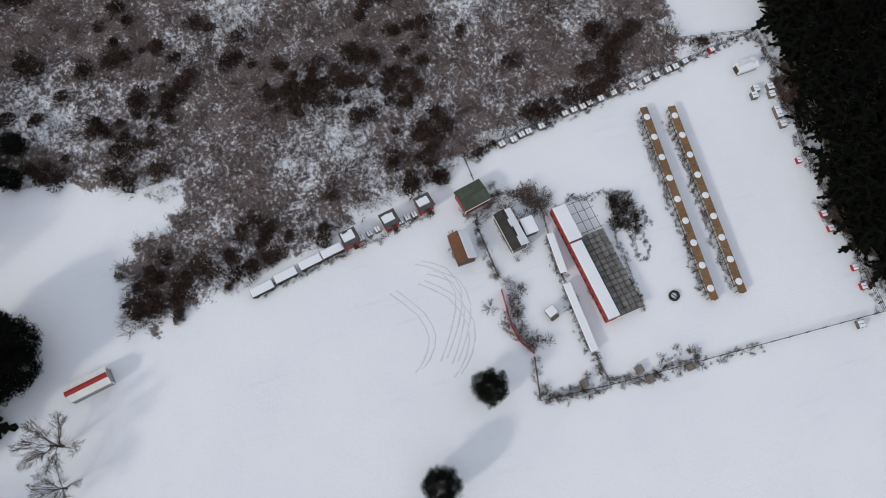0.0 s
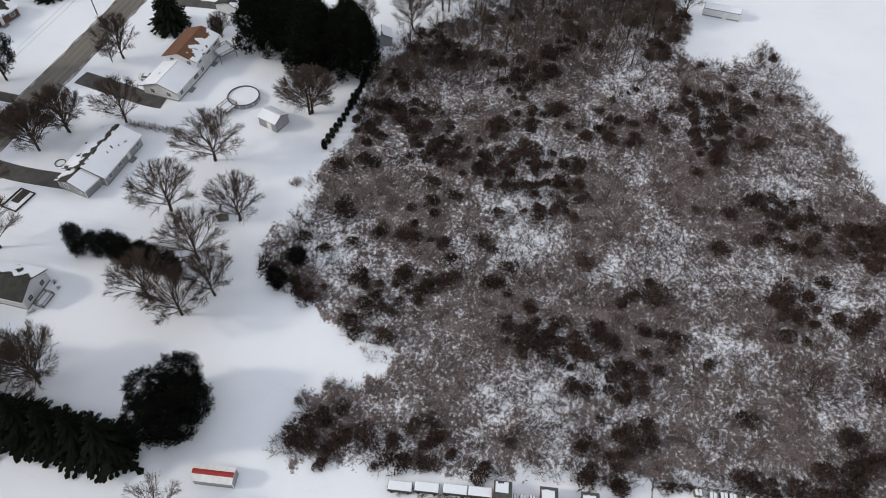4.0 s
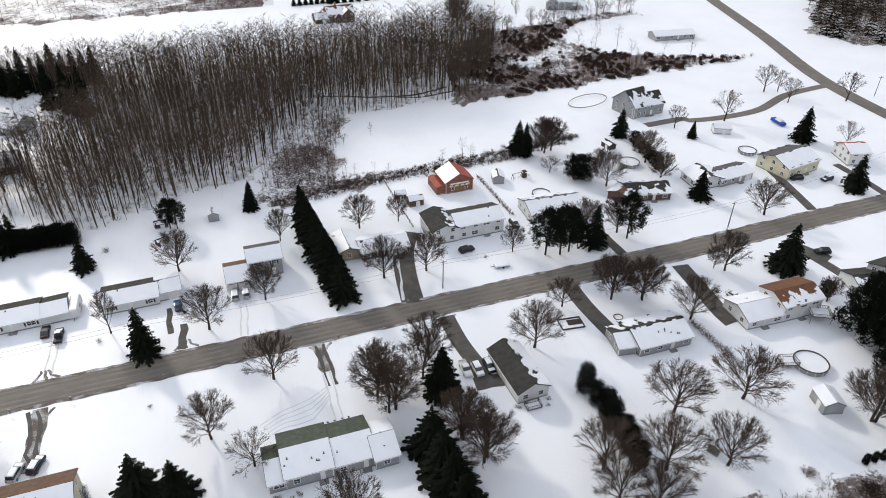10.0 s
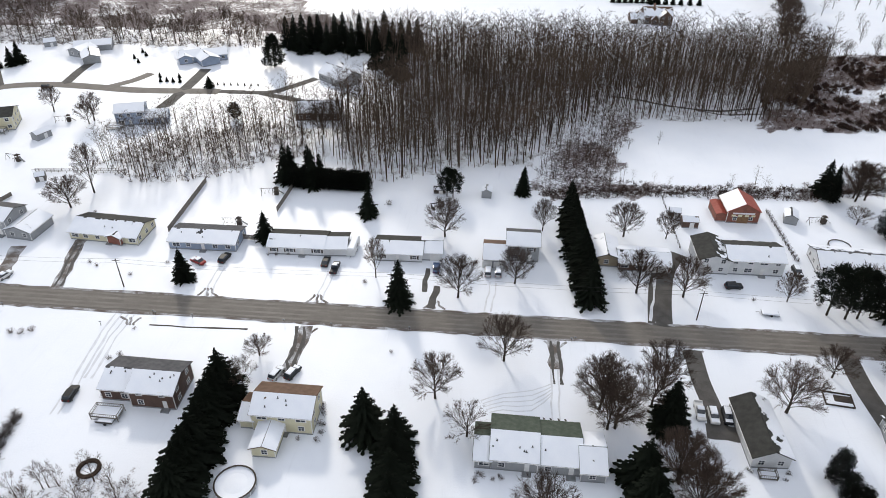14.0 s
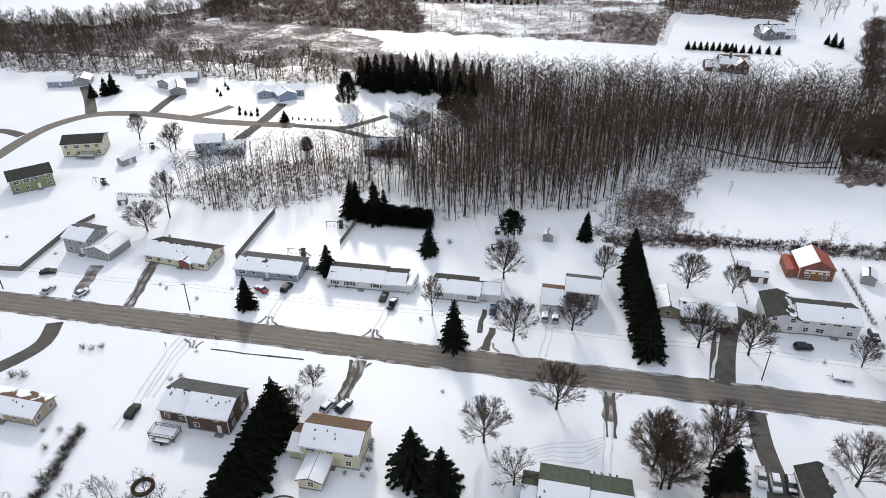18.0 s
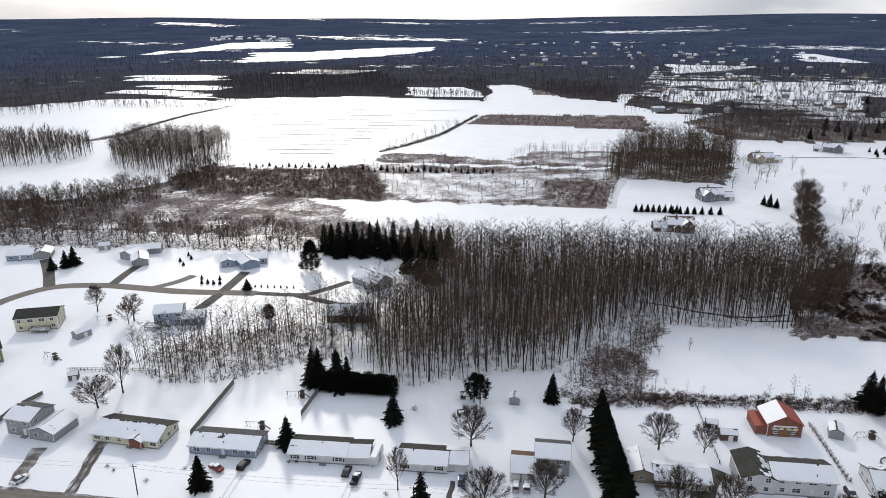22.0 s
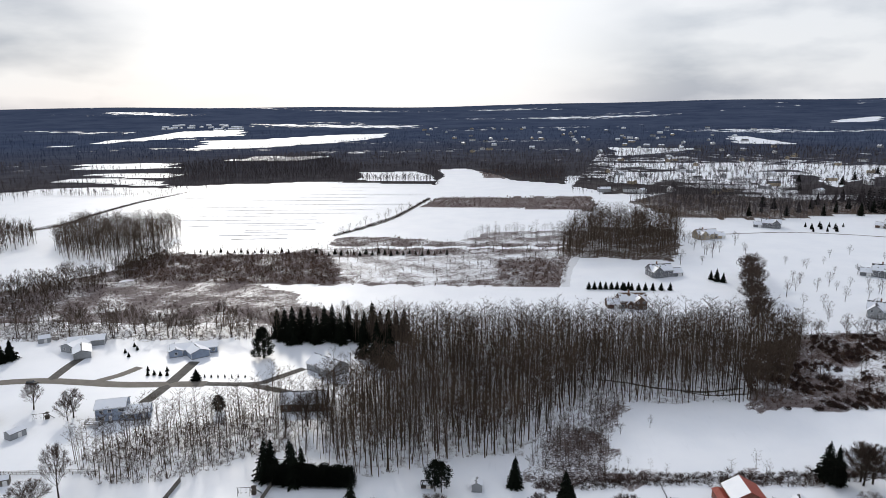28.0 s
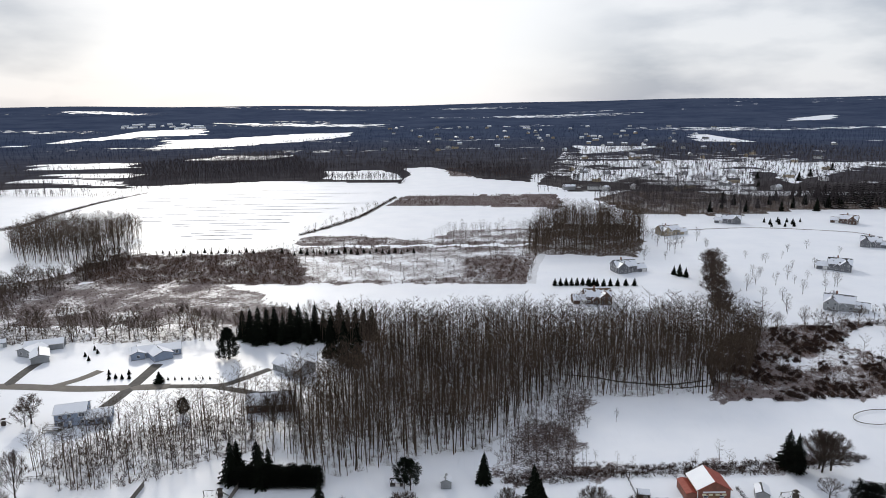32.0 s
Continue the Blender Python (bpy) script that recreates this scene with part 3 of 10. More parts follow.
def needle_cloud(seed, clumps, size, count=46, tuft=0.05):
    """A trunk with limbs that carry loose clumps of needles; clumps: function of a number 0..1 to a centre."""
    random.seed(seed)
    trunk, green = Shape(), Shape()
    trunk.tube((0, 0, -0.01), (0, 0, 0.9), 0.020, 0.004, 5)
    for i in range(size):
        c = Vector(clumps(i / (size - 1)))
        trunk.tube((0, 0, max(0.05, c.z - 0.1)), c, 0.006, 0.002, 3)
        for _ in range(count):
            v = Vector((random.gauss(0, 1), random.gauss(0, 1), random.gauss(0, 0.7)))
            v = v.normalized() * random.uniform(0.3, 1.0)
            p = c + v * 0.088
            d = Vector((random.uniform(-1, 1), random.uniform(-1, 1), random.uniform(-.2, 1))) * tuft
            e = Vector((random.uniform(-1, 1), random.uniform(-1, 1), random.uniform(-1, 1))) * tuft * 0.20
            green.add([p, p + d + e, p + d - e], [(0, 1, 2)])
    return trunk, green


def pine_clump(f):
    a = f * 6.283 * 5.2
    z = 0.30 + 0.66 * f
    r = (0.30 * math.sin(math.pi * min(1.0, 0.22 + 0.80 * f)) + 0.02) * random.uniform(0.6, 1.1)
    return (math.cos(a) * r, math.sin(a) * r, z)


def dense_clump(f):
    a = f * 6.283 * 9.2
    z = 0.10 + 0.86 * f
    r = 0.34 * (1 - f ** 2.2) ** 0.7 * random.uniform(0.55, 1.12) + 0.02
    return (math.cos(a) * r, math.sin(a) * r, z)


def column_clump(f):
    a = f * 6.283 * 9.2
    z = 0.07 + 0.86 * f
    r = 0.15 * math.sqrt(max(0.0, 1 - (2 * z - 0.85) ** 2 * 0.72)) * random.uniform(0.75, 1.05)
    return (math.cos(a) * r, math.sin(a) * r, z)


def round_clump(f):
    a = f * 6.283 * 8.2
    z = 0.10 + 0.80 * f
    r = 0.36 * math.sqrt(max(0.02, 1 - (2.1 * z - 1.0) ** 2 * 0.9)) * random.random() ** 0.4
    return (math.cos(a) * r, math.sin(a) * r, z)


KINDS = {}


def kind_meshes(kind, variant):
    """The trunk and crown meshes of a kind of tree, made once."""
    key = (kind, variant)
    if key not in KINDS:
        seed = 100 + 17 * variant
        if kind == "maple":
            pair, mats = bare_tree(seed, 18, 9, 7, 0.50, 0.04, 0.45), (BARK, TWIG)
        elif kind == "round":
            pair, mats = bare_tree(seed, 14, 8, 6, 0.54, 0.04, 0.42), (BARK, TWIG)
        elif kind == "tall":
            pair, mats = bare_tree(seed, 12, 7, 5, 0.24, 0.10, 0.47, 0.014), (BARK, TWIG)
        elif kind == "far_maple":
            pair, mats = bare_tree(seed, 11, 7, 5, 0.48), (BARK, TWIG)
        elif kind == "slim":
            pair, mats = bare_tree(seed, 8, 4, 2, 0.24, 0.10, 0.44, 0.013), (BARK, TWIG)
        elif kind == "spruce":
            pair, mats = spruce(seed), (BARK, NEEDLE)
        elif kind == "fat_spruce":
            pair, mats = spruce(seed, 22, 0.36, 16, 0.02), (BARK, NEEDLE)
        elif kind == "pine":
            pair, mats = needle_cloud(seed, pine_clump, 38, 120, 0.050), (BARK, NEEDLE)
        elif kind == "dense_pine":
            pair, mats = needle_cloud(seed, dense_clump, 84, 130, 0.050), (BARK, NEEDLE)
        elif kind == "round_pine":
            pair, mats = needle_cloud(seed, round_clump, 80, 120, 0.046), (BARK, NEEDLE_DARK)
        else:
            pair, mats = needle_cloud(seed, column_clump, 60, 110, 0.042), (BARK, NEEDLE_DARK)
        meshes = []
        for s, m, nm in zip(pair, mats, ("trunk", "crown")):
            v, t = s.arrays()
            meshes.append(tri_mesh(kind + "_" + nm, v, t, m))
        KINDS[key] = meshes
        random.seed(variant)
    return KINDS[key]


TREE_WORDS = {
    "maple": ("leafless maple with a spreading crown of fine twigs", "tree"),
    "round": ("leafless round-crowned tree with dense brown twigs in the snow", "tree"),
    "tall": ("tall slender leafless tree with upswept grey branches", "tree"),
    "slim": ("slender young leafless tree with few branches", "tree"),
    "spruce": ("dark green pointed spruce with drooping branches in the snow", "conifer"),
    "fat_spruce": ("broad dark green spruce with branches to the ground", "conifer"),
    "pine": ("dark green pine with loose tufted limbs and a bare trunk", "conifer"),
    "dense_pine": ("tall dense almost black pine in a garden group", "conifer"),
    "round_pine": ("dense rounded almost black evergreen on the snow", "conifer"),
    "column": ("dense upright almost black evergreen of a planted row", "conifer"),
}


def tree(kind, x, y, h, wide=1.0, words="", group=""):
    """A tree as a thing with its trunk and crown."""
    k = int(abs(x * 7.3 + y * 3.1)) % 4
    kind = "far_maple" if kind == "maple" and math.hypot(x, y) > 260 else kind
    meshes = kind_meshes(kind, k)
    label, category = TREE_WORDS[kind.replace("far_", "")]
    name = {"spruce": "spruce_tree", "fat_spruce": "spruce_tree", "pine": "pine_tree", "dense_pine": "pine_tree", "round_pine": "evergreen_tree", "column": "evergreen_tree"}.get(kind, "bare_tree")
    ob = thing(name, x, y, (x * 37 + y * 91) % 360, 0, words or label, category, group)
    ob.scale = (h * wide, h * wide, h)
    part("trunk", meshes[0], None, ob)
    part("crown", meshes[1], None, ob)
    return ob


# ---- buildings and street furniture ----
SHARED = {}


def shared(key, make):
    if key not in SHARED:
        SHARED[key] = make()
    return SHARED[key]


def lattice(xs, zs, holes, y0, y1):
    """A flat frame of bars: the cells of a grid that are no holes, with depth."""
    s, at = Shape(), {}

    def vert(i, k, y):
        key = (i, k, y)
        if key not in at:
            at[key] = len(s.v)
            s.v.append((xs[i], y, zs[k]))
        return at[key]

    for i in range(len(xs) - 1):
        for k in range(len(zs) - 1):
            if (i, k) in holes:
                continue
            c = ((i, k), (i + 1, k), (i + 1, k + 1), (i, k + 1))
            s.f.append(tuple(vert(*q, y0) for q in c))
            s.f.append(tuple(vert(*q, y1) for q in c[::-1]))
            for (di, dk), (p, q) in zip(((0, -1), (1, 0), (0, 1), (-1, 0)), zip(c, c[1:] + c[:1])):
                j = (i + di, k + dk)
                if j in holes or not (0 <= j[0] < len(xs) - 1 and 0 <= j[1] < len(zs) - 1):
                    s.f.append((vert(*p, y1), vert(*q, y1), vert(*q, y0), vert(*p, y0)))
    return s


def window_mesh():
    return lattice([-0.57, -0.47, -0.02, 0.02, 0.47, 0.57], [0, 0.1, 0.58, 0.63, 1.1, 1.2], {(1, 1), (3, 1), (1, 3), (3, 3)}, -0.05, 0.05).mesh("window", PAINT_WHITE)


def window(parent, x, y, z, turn, w=1.0, h=1.0):
    ob = part("window", shared("window", window_mesh), None, parent, at=pose(x, y, z, 0, 0, turn) @ Matrix.Diagonal((w, 1, h, 1)))
    part("pane", shared("pane", lambda: Shape().box(0, 0, 0.08, 0.98, 0.04, 1.04).mesh("pane", GLASS_DARK)), None, ob)
    return ob


def snow_sheet(L, D, seed, ragged=0.5, thick=0.11):
    """A blanket of snow on one slope, lying in x (along) and y (up the slope): a ragged melted upper edge, and holes where it thins out."""
    g = random.Random(seed)
    step = 0.36
    n, m = max(6, int(L / step)), max(4, int(D / step))
    up = [1 - ragged * g.random() ** 1.6 for _ in range(n + 1)]
    for _ in range(2):
        up = [(up[max(0, i - 1)] + 2 * up[i] + up[min(n, i + 1)]) / 4 for i in range(n + 1)]
    kept = set()
    for i in range(n):
        for k in range(m):
            u, w = i * step, k * step
            thin = noise.fractal(Vector((u * 0.42, w * 0.42, seed * 3.7)), 0.8, 2.0, 3)
            if (k + 0.5) / m < up[i] and thin < 0.80 - 1.0 * ragged + 0.35 * (1 - k / m):
                kept.add((i, k))
    s, at = Shape(), {}

    def vert(i, k, z):
        key = (i, k, z)
        if key not in at:
            r = random.Random(i * 131 + k * 17 + seed)
            jx, jy = (r.uniform(-.12, .12), r.uniform(-.12, .12)) if 0 < i < n and 0 < k < m else (0, 0)
            at[key] = len(s.v)
            s.v.append((-L / 2 + L * i / n + jx, D * k / m * 0.99 + jy, thick if z else 0.0))
        return at[key]

    for i, k in sorted(kept):
        c = ((i, k), (i + 1, k), (i + 1, k + 1), (i, k + 1))
        s.f.append(tuple(vert(*q, 1) for q in c))
        for (di, dk), (p, q) in zip(((0, -1), (1, 0), (0, 1), (-1, 0)), zip(c, c[1:] + c[:1])):
            if (i + di, k + dk) not in kept:
                s.f.append((vert(*p, 0), vert(*q, 0), vert(*q, 1), vert(*p, 1)))
    if not s.f:
        s.box(0, D * 0.1, 0, L * 0.5, D * 0.1, thick)
    return s


def wing(parent, x, y, turn, L, W, h, wall, roof, pitch=0.36, over=0.45, snow=(0.15, 1.0), seed=1, glass="fblr", storeys=1, garage=0, trim=True, z0=0.0, shutters=False):
    """A gabled block with its ridge along its length: body, gable ends, two roof slopes with their snow, corner boards, openings.
    snow: how much of the upper edge is melted off the front and the back slope; 1 leaves the slope bare."""
    base = pose(x, y, z0, 0, 0, turn)
    rise = W / 2 * pitch
    body = Shape()
    body.prism([(-W / 2, 0), (W / 2, 0), (W / 2, h), (0, h + rise), (-W / 2, h)], -L / 2, L / 2)
    part("wall", body, wall, parent, at=base @ pose(0, 0, 0, 0, 0, 90))
    part("foundation", Shape().box(0, 0, 0, L + 0.06, W + 0.06, 0.35), METAL_GREY, parent, at=base)
    slope = math.atan(pitch)
    D = (W / 2 + over) / math.cos(slope)
    for side, melt in ((-1, snow[0]), (1, snow[1])):
        m = base @ pose(0, 0, h + rise + 0.06, 0, 0, 0 if side < 0 else 180) @ pose(0, 0, 0, math.degrees(slope), 0, 0)
        r = part("roof_slope", Shape().box(0, -D / 2, 0, L + 2 * over, D, 0.14), roof, parent, at=m)
        if melt < 0.98:
            part("snow_cover", snow_sheet(L + 2 * over - 0.15, D, seed + side, melt), SNOW, r, "snow lying on the roof slope", at=pose(0, -D + 0.03, 0.142))
        if trim:
            part("gutter", Shape().box(0, -D - 0.04, 0.0, L + 2 * over, 0.12, 0.12), PAINT_WHITE, r)
    if trim:
        for a in (-1, 1):
            for b in (-1, 1):
                part("corner_board", Shape().box(a * (L / 2 + 0.01), b * (W / 2 + 0.01), 0.3, 0.14, 0.14, h - 0.35), PAINT_WHITE, parent, at=base)
    g = random.Random(seed * 7 + 3)
    for s in range(storeys):
        z = 1.0 + 2.6 * s
        for side in glass:
            span, off, ang = (L, W / 2, 0) if side in "fb" else (W, L / 2, 90)
            n = max(1, int(span / 3.3))
            sign = -1 if side in "fl" else 1
            for i in range(n):
                u = span * ((i + 0.5) / n - 0.5) + g.uniform(-.3, .3)
                if garage and s == 0 and side == "f" and u > span / 2 - 3.2 * garage - 0.6:
                    continue
                if side == "f" and s == 0 and i == n // 2 and L > 8:
                    d = part("door", Shape().box(0, 0, 0, 0.95, 0.10, 2.05).box(0.3, -0.07, 1.0, 0.08, 0.06, 0.08), PAINT_WHITE, parent, at=base @ pose(u, -W / 2 - 0.03, 0.35))
                    part("step", Shape().box(0, -0.6, 0, 1.8, 1.2, 0.34), METAL_GREY, d, at=pose(0, 0, -0.35))
                    continue
                if side in "fb":
                    k = g.choice((1.2, 1.35, 2.0))
                    window(parent, 0, 0, 0, 0, 1, 1).matrix_basis = base @ pose(u, sign * (W / 2 + 0.03), z - 0.05) @ Matrix.Diagonal((k, 1, 1.15, 1))
                    if shutters and side == "f":
                        for e in (-1, 1):
                            part("shutter", shared("shutter", lambda: Shape().box(0, 0, 0, 0.42, 0.06, 1.25).mesh("shutter", WOOD_DARK)), None, parent, at=base @ pose(u + e * (0.55 * k + 0.27), -W / 2 - 0.035, z - 0.05))
                else:
                    window(parent, 0, 0, 0, 0, 1, 1).matrix_basis = base @ pose(sign * (L / 2 + 0.03), u, z - 0.05, 0, 0, 90) @ Matrix.Diagonal((1.15, 1, 1.15, 1))
    for i in range(garage):
        u = L / 2 - 1.9 - 3.1 * i
        d = Shape().box(0, 0, 0, 2.7, 0.08, 2.2)
        for k in range(4):
            d.box(0, -0.05, 0.06 + 0.53 * k, 2.6, 0.05, 0.47)
        part("garage_door", d, PAINT_WHITE, parent, at=base @ pose(u, -W / 2 - 0.03, 0.02))
    return base


def house(x, y, turn, label, category="house"):
    return thing("house", x, y, turn, 0, label, category)


def chimney(parent, x, y, z, h=1.6):
    c = part("chimney", Shape().box(0, 0, 0, 0.8, 0.6, h).box(0, 0, h, 0.95, 0.75, 0.12), STONE, parent, at=pose(x, y, z))
    part("flue", Shape().tube((0, 0, h + 0.12), (0, 0, h + 0.4), 0.14, 0.14, 8), METAL_GREY, c)


def vents(parent, base, L, n, W, h, pitch, seed):
    """Small dark vents and snow-free spots on the front slope."""
    g = random.Random(seed)
    for i in range(n):
        u, f = g.uniform(-.42, .42) * L, g.uniform(0.1, 0.75)
        yy = -W / 2 * f
        part("roof_vent", Shape().tube((0, 0, -0.1), (0, 0, 0.55), 0.09, 0.09, 7).box(0, 0, 0.1, 0.5, 0.45, 0.12, 0, 0.7), RUBBER, parent, at=base @ pose(u, yy, h + (1 - f) * W / 2 * pitch + 0.1))


def shed(x, y, turn, L, W, h, wall, roof, label, snow=(0.1, 0.5), pitch=0.5, category="shed", door=True):
    ob = thing("shed", x, y, turn, 0, label, category)
    wing(ob, 0, 0, 0, L, W, h, wall, roof, pitch, 0.15, snow, int(abs(x + y)), "", 1, 0, False)
    if door:
        part("door", Shape().box(0, 0, 0, 1.3, 0.07, h * 0.85).box(0, -0.05, h * 0.4, 1.2, 0.04, 0.1), PAINT_WHITE, ob, at=pose(L * 0.1, -W / 2 - 0.03, 0.05))
    return ob


def car_shapes(kind):
    """Body and cabin of a car, nose towards +x, 4.5 m long."""
    body, cabin = Shape(), Shape()
    if kind == "pickup":
        side = [(-2.6, 0.35), (2.55, 0.35), (2.7, 0.6), (2.65, 0.95), (1.25, 1.08), (0.9, 1.1), (-0.55, 1.12), (-0.6, 0.8), (-2.55, 0.8), (-2.55, 1.12), (-2.68, 1.12), (-2.7, 0.5)]
        top = [(1.2, 1.06), (0.55, 1.72), (-0.45, 1.74), (-0.6, 1.06)]
    elif kind == "suv":
        side = [(-2.25, 0.32), (2.2, 0.32), (2.32, 0.6), (2.25, 0.95), (1.15, 1.08), (-2.2, 1.12), (-2.32, 0.6)]
        top = [(1.15, 1.06), (0.45, 1.66), (-1.9, 1.68), (-2.2, 1.06)]
    else:
        side = [(-2.2, 0.28), (2.2, 0.28), (2.3, 0.55), (2.2, 0.78), (1.1, 0.92), (-1.5, 0.95), (-2.22, 0.88), (-2.3, 0.5)]
        top = [(1.1, 0.9), (0.35, 1.40), (-0.9, 1.42), (-1.65, 0.92)]
    for shape, prof, w in ((body, side, 0.92), (cabin, top, 0.80)):
        k = len(prof)
        for yy, f in ((-w, 0.97), (-w + 0.10, 1.0), (w - 0.10, 1.0), (w, 0.97)):
            shape.v += [(px * f, yy, 0.62 + (pz - 0.62) * (f if yy in (-w, w) else 1.0)) for px, pz in prof]
        for r in range(3):
            for i in range(k):
                shape.f.append((r * k + i, (r + 1) * k + i, (r + 1) * k + (i + 1) % k, r * k + (i + 1) % k))
        shape.f.append(tuple(range(k)))
        shape.f.append(tuple(range(4 * k - 1, 3 * k - 1, -1)))
    roof = [(p[0] * 0.86 - 0.02, p[1]) for p in top[1:3]]
    return body, cabin, roof


CAR_PAINTS = {}


def car(x, y, turn, kind, paint, label, snowy=True):
    """A parked car with its wheels, glass, lights and the snow on it."""
    if paint not in CAR_PAINTS:
        CAR_PAINTS[paint] = material("car_paint", paint, tuple(0.85 * v for v in paint), 0.5, 0.8, 6, 0.0, spec=0.25)
    body, cabin, roof = shared(("car", kind), lambda: car_shapes(kind))
    ob = thing("pickup_truck" if kind == "pickup" else "car", x, y, turn, 0, label, "car")
    part("body", shared(("carb", kind, paint), lambda: body.mesh("body", CAR_PAINTS[paint])), None, ob)
    part("window_band", shared(("carg", kind), lambda: cabin.mesh("window_band", GLASS_DARK)), None, ob)
    cx, L = (roof[0][0] + roof[1][0]) / 2, roof[0][0] - roof[1][0]
    part("roof_panel", Shape().bevel_box(cx, 0, roof[0][1] - 0.02, L + 0.3, 1.5, 0.07, 0.05), CAR_PAINTS[paint], ob)
    if snowy:
        part("snow_cover", Shape().bevel_box(cx, 0, roof[0][1] + 0.052, L + 0.15, 1.38, 0.12, 0.08), SNOW, ob)
        part("snow_cover", Shape().bevel_box(1.6, 0, 1.0 if kind != "sedan" else 0.87, 0.9, 1.5, 0.09, 0.05), SNOW, ob)
    wb = 1.6 if kind == "pickup" else 1.4
    for a in (-wb, wb):
        for b in (-0.83, 0.83):
            t = part("wheel", shared("tyre", lambda: Shape().tube((0, -0.11, 0), (0, 0.11, 0), 0.34, 0.34, 12).mesh("wheel", RUBBER)), None, ob, at=pose(a, b, 0.34))
            part("rim", shared("rim", lambda: Shape().tube((0, -0.125, 0), (0, 0.125, 0), 0.19, 0.19, 8).mesh("rim", METAL_GREY)), None, t)
    for b in (-0.62, 0.62):
        part("headlight", shared("headlight", lambda: Shape().box(0, 0, 0, 0.08, 0.34, 0.16).mesh("headlight", PAINT_WHITE)), None, ob, at=pose(2.24 if kind != "pickup" else 2.62, b, 0.66))
        part("tail_light", shared("tail", lambda: Shape().box(0, 0, 0, 0.08, 0.26, 0.2).mesh("tail_light", PAINT_RED)), None, ob, at=pose(-2.3 if kind != "pickup" else -2.7, b, 0.7))
    return ob


def pool(x, y, r, label, deck=None, oblong=1.0, turn=0.0):
    """An above-ground pool: wall, rim, posts and snow on its cover."""
    ob = thing("swimming_pool", x, y, turn, 0, label, "pool")
    ob.scale = (oblong, 1, 1)
    part("wall", Shape().ring(0, 0, 0, r, 0.08, 1.15), SIDING_GREY, ob)
    part("rim", Shape().ring(0, 0, 1.15, r + 0.12, 0.3, 0.07), WOOD_DARK, ob)
    cover = Shape()
    n = 28
    cover.v = [(0, 0, 0.92)] + [(0.6 * r * math.cos(a), 0.6 * r * math.sin(a), 0.85) for a in (2 * math.pi * i / n for i in range(n))] + [((r - 0.1) * math.cos(a), (r - 0.1) * math.sin(a), 0.98) for a in (2 * math.pi * i / n for i in range(n))]
    cover.f = [(0, 1 + i, 1 + (i + 1) % n) for i in range(n)] + [(1 + i, 1 + n + i, 1 + n + (i + 1) % n, 1 + (i + 1) % n) for i in range(n)]
    part("cover", cover, SNOW, ob, "snow-covered pool cover")
    for i in range(14):
        a = 2 * math.pi * i / 14
        part("post", shared("pool_post", lambda: Shape().box(0, 0, 0, 0.14, 0.14, 1.16).mesh("post", PAINT_WHITE)), None, ob, at=pose((r + 0.05) * math.cos(a), (r + 0.05) * math.sin(a), 0, 0, 0, math.degrees(a)))
    if deck:
        dx, dy, L, W = deck
        d = thing("pool_deck", *(Matrix.Translation((x, y, 0)) @ pose(0, 0, 0, 0, 0, turn) @ Vector((dx, dy, 0))).xy, turn, 0, "weathered wooden deck with railings beside the pool", "deck")
        deck_parts(d, L, W, 1.0)
    return ob


def deck_parts(d, L, W, h):
    part("floor", Shape().box(0, 0, h - 0.12, L, W, 0.1), WOOD_GREY, d)
    part("snow_cover", Shape().bevel_box(0, 0, h - 0.016, L - 0.2, W - 0.2, 0.1, 0.06), SNOW, d)
    for a in (-1, 1):
        for b in (-1, 1):
            part("post", Shape().box(a * (L / 2 - 0.06), b * (W / 2 - 0.06), 0, 0.12, 0.12, h + 0.95), WOOD_GREY, d)
    for a, b, n, m in ((0, -1, L, 0), (0, 1, L, 0), (-1, 0, W, 90), (1, 0, W, 90)):
        part("railing", rail_panel(n - 0.14), WOOD_GREY, d, at=pose(a * (L / 2 - 0.06), b * (W / 2 - 0.06), h, 0, 0, m))


def rail_panel(n):
    """A railing with upright bars between two rails."""
    bars = max(3, int(n / 0.4))
    xs = [-n / 2]
    for i in range(bars):
        c = -n / 2 + n * (i + 0.5) / bars
        xs += [c - 0.03, c + 0.03]
    xs.append(n / 2)
    return lattice(xs, [0.05, 0.12, 0.85, 0.95], {(i, 1) for i in range(0, len(xs) - 1, 2)}, -0.03, 0.03)


def deck(x, y, turn, L, W, h, label="weathered wooden deck with railings and snow on its boards"):
    d = thing("deck", x, y, turn, 0, label, "deck")
    deck_parts(d, L, W, h)
    return d


def line_points(pts, step):
    """Even points along a line of corners, with their direction."""
    out = []
    for (x0, y0), (x1, y1) in zip(pts, pts[1:]):
        d = math.hypot(x1 - x0, y1 - y0)
        n = max(1, round(d / step))
        for i in range(n):
            f = (i + 0.5) / n
            out.append((x0 + f * (x1 - x0), y0 + f * (y1 - y0), math.atan2(y1 - y0, x1 - x0), d / n))
    return out


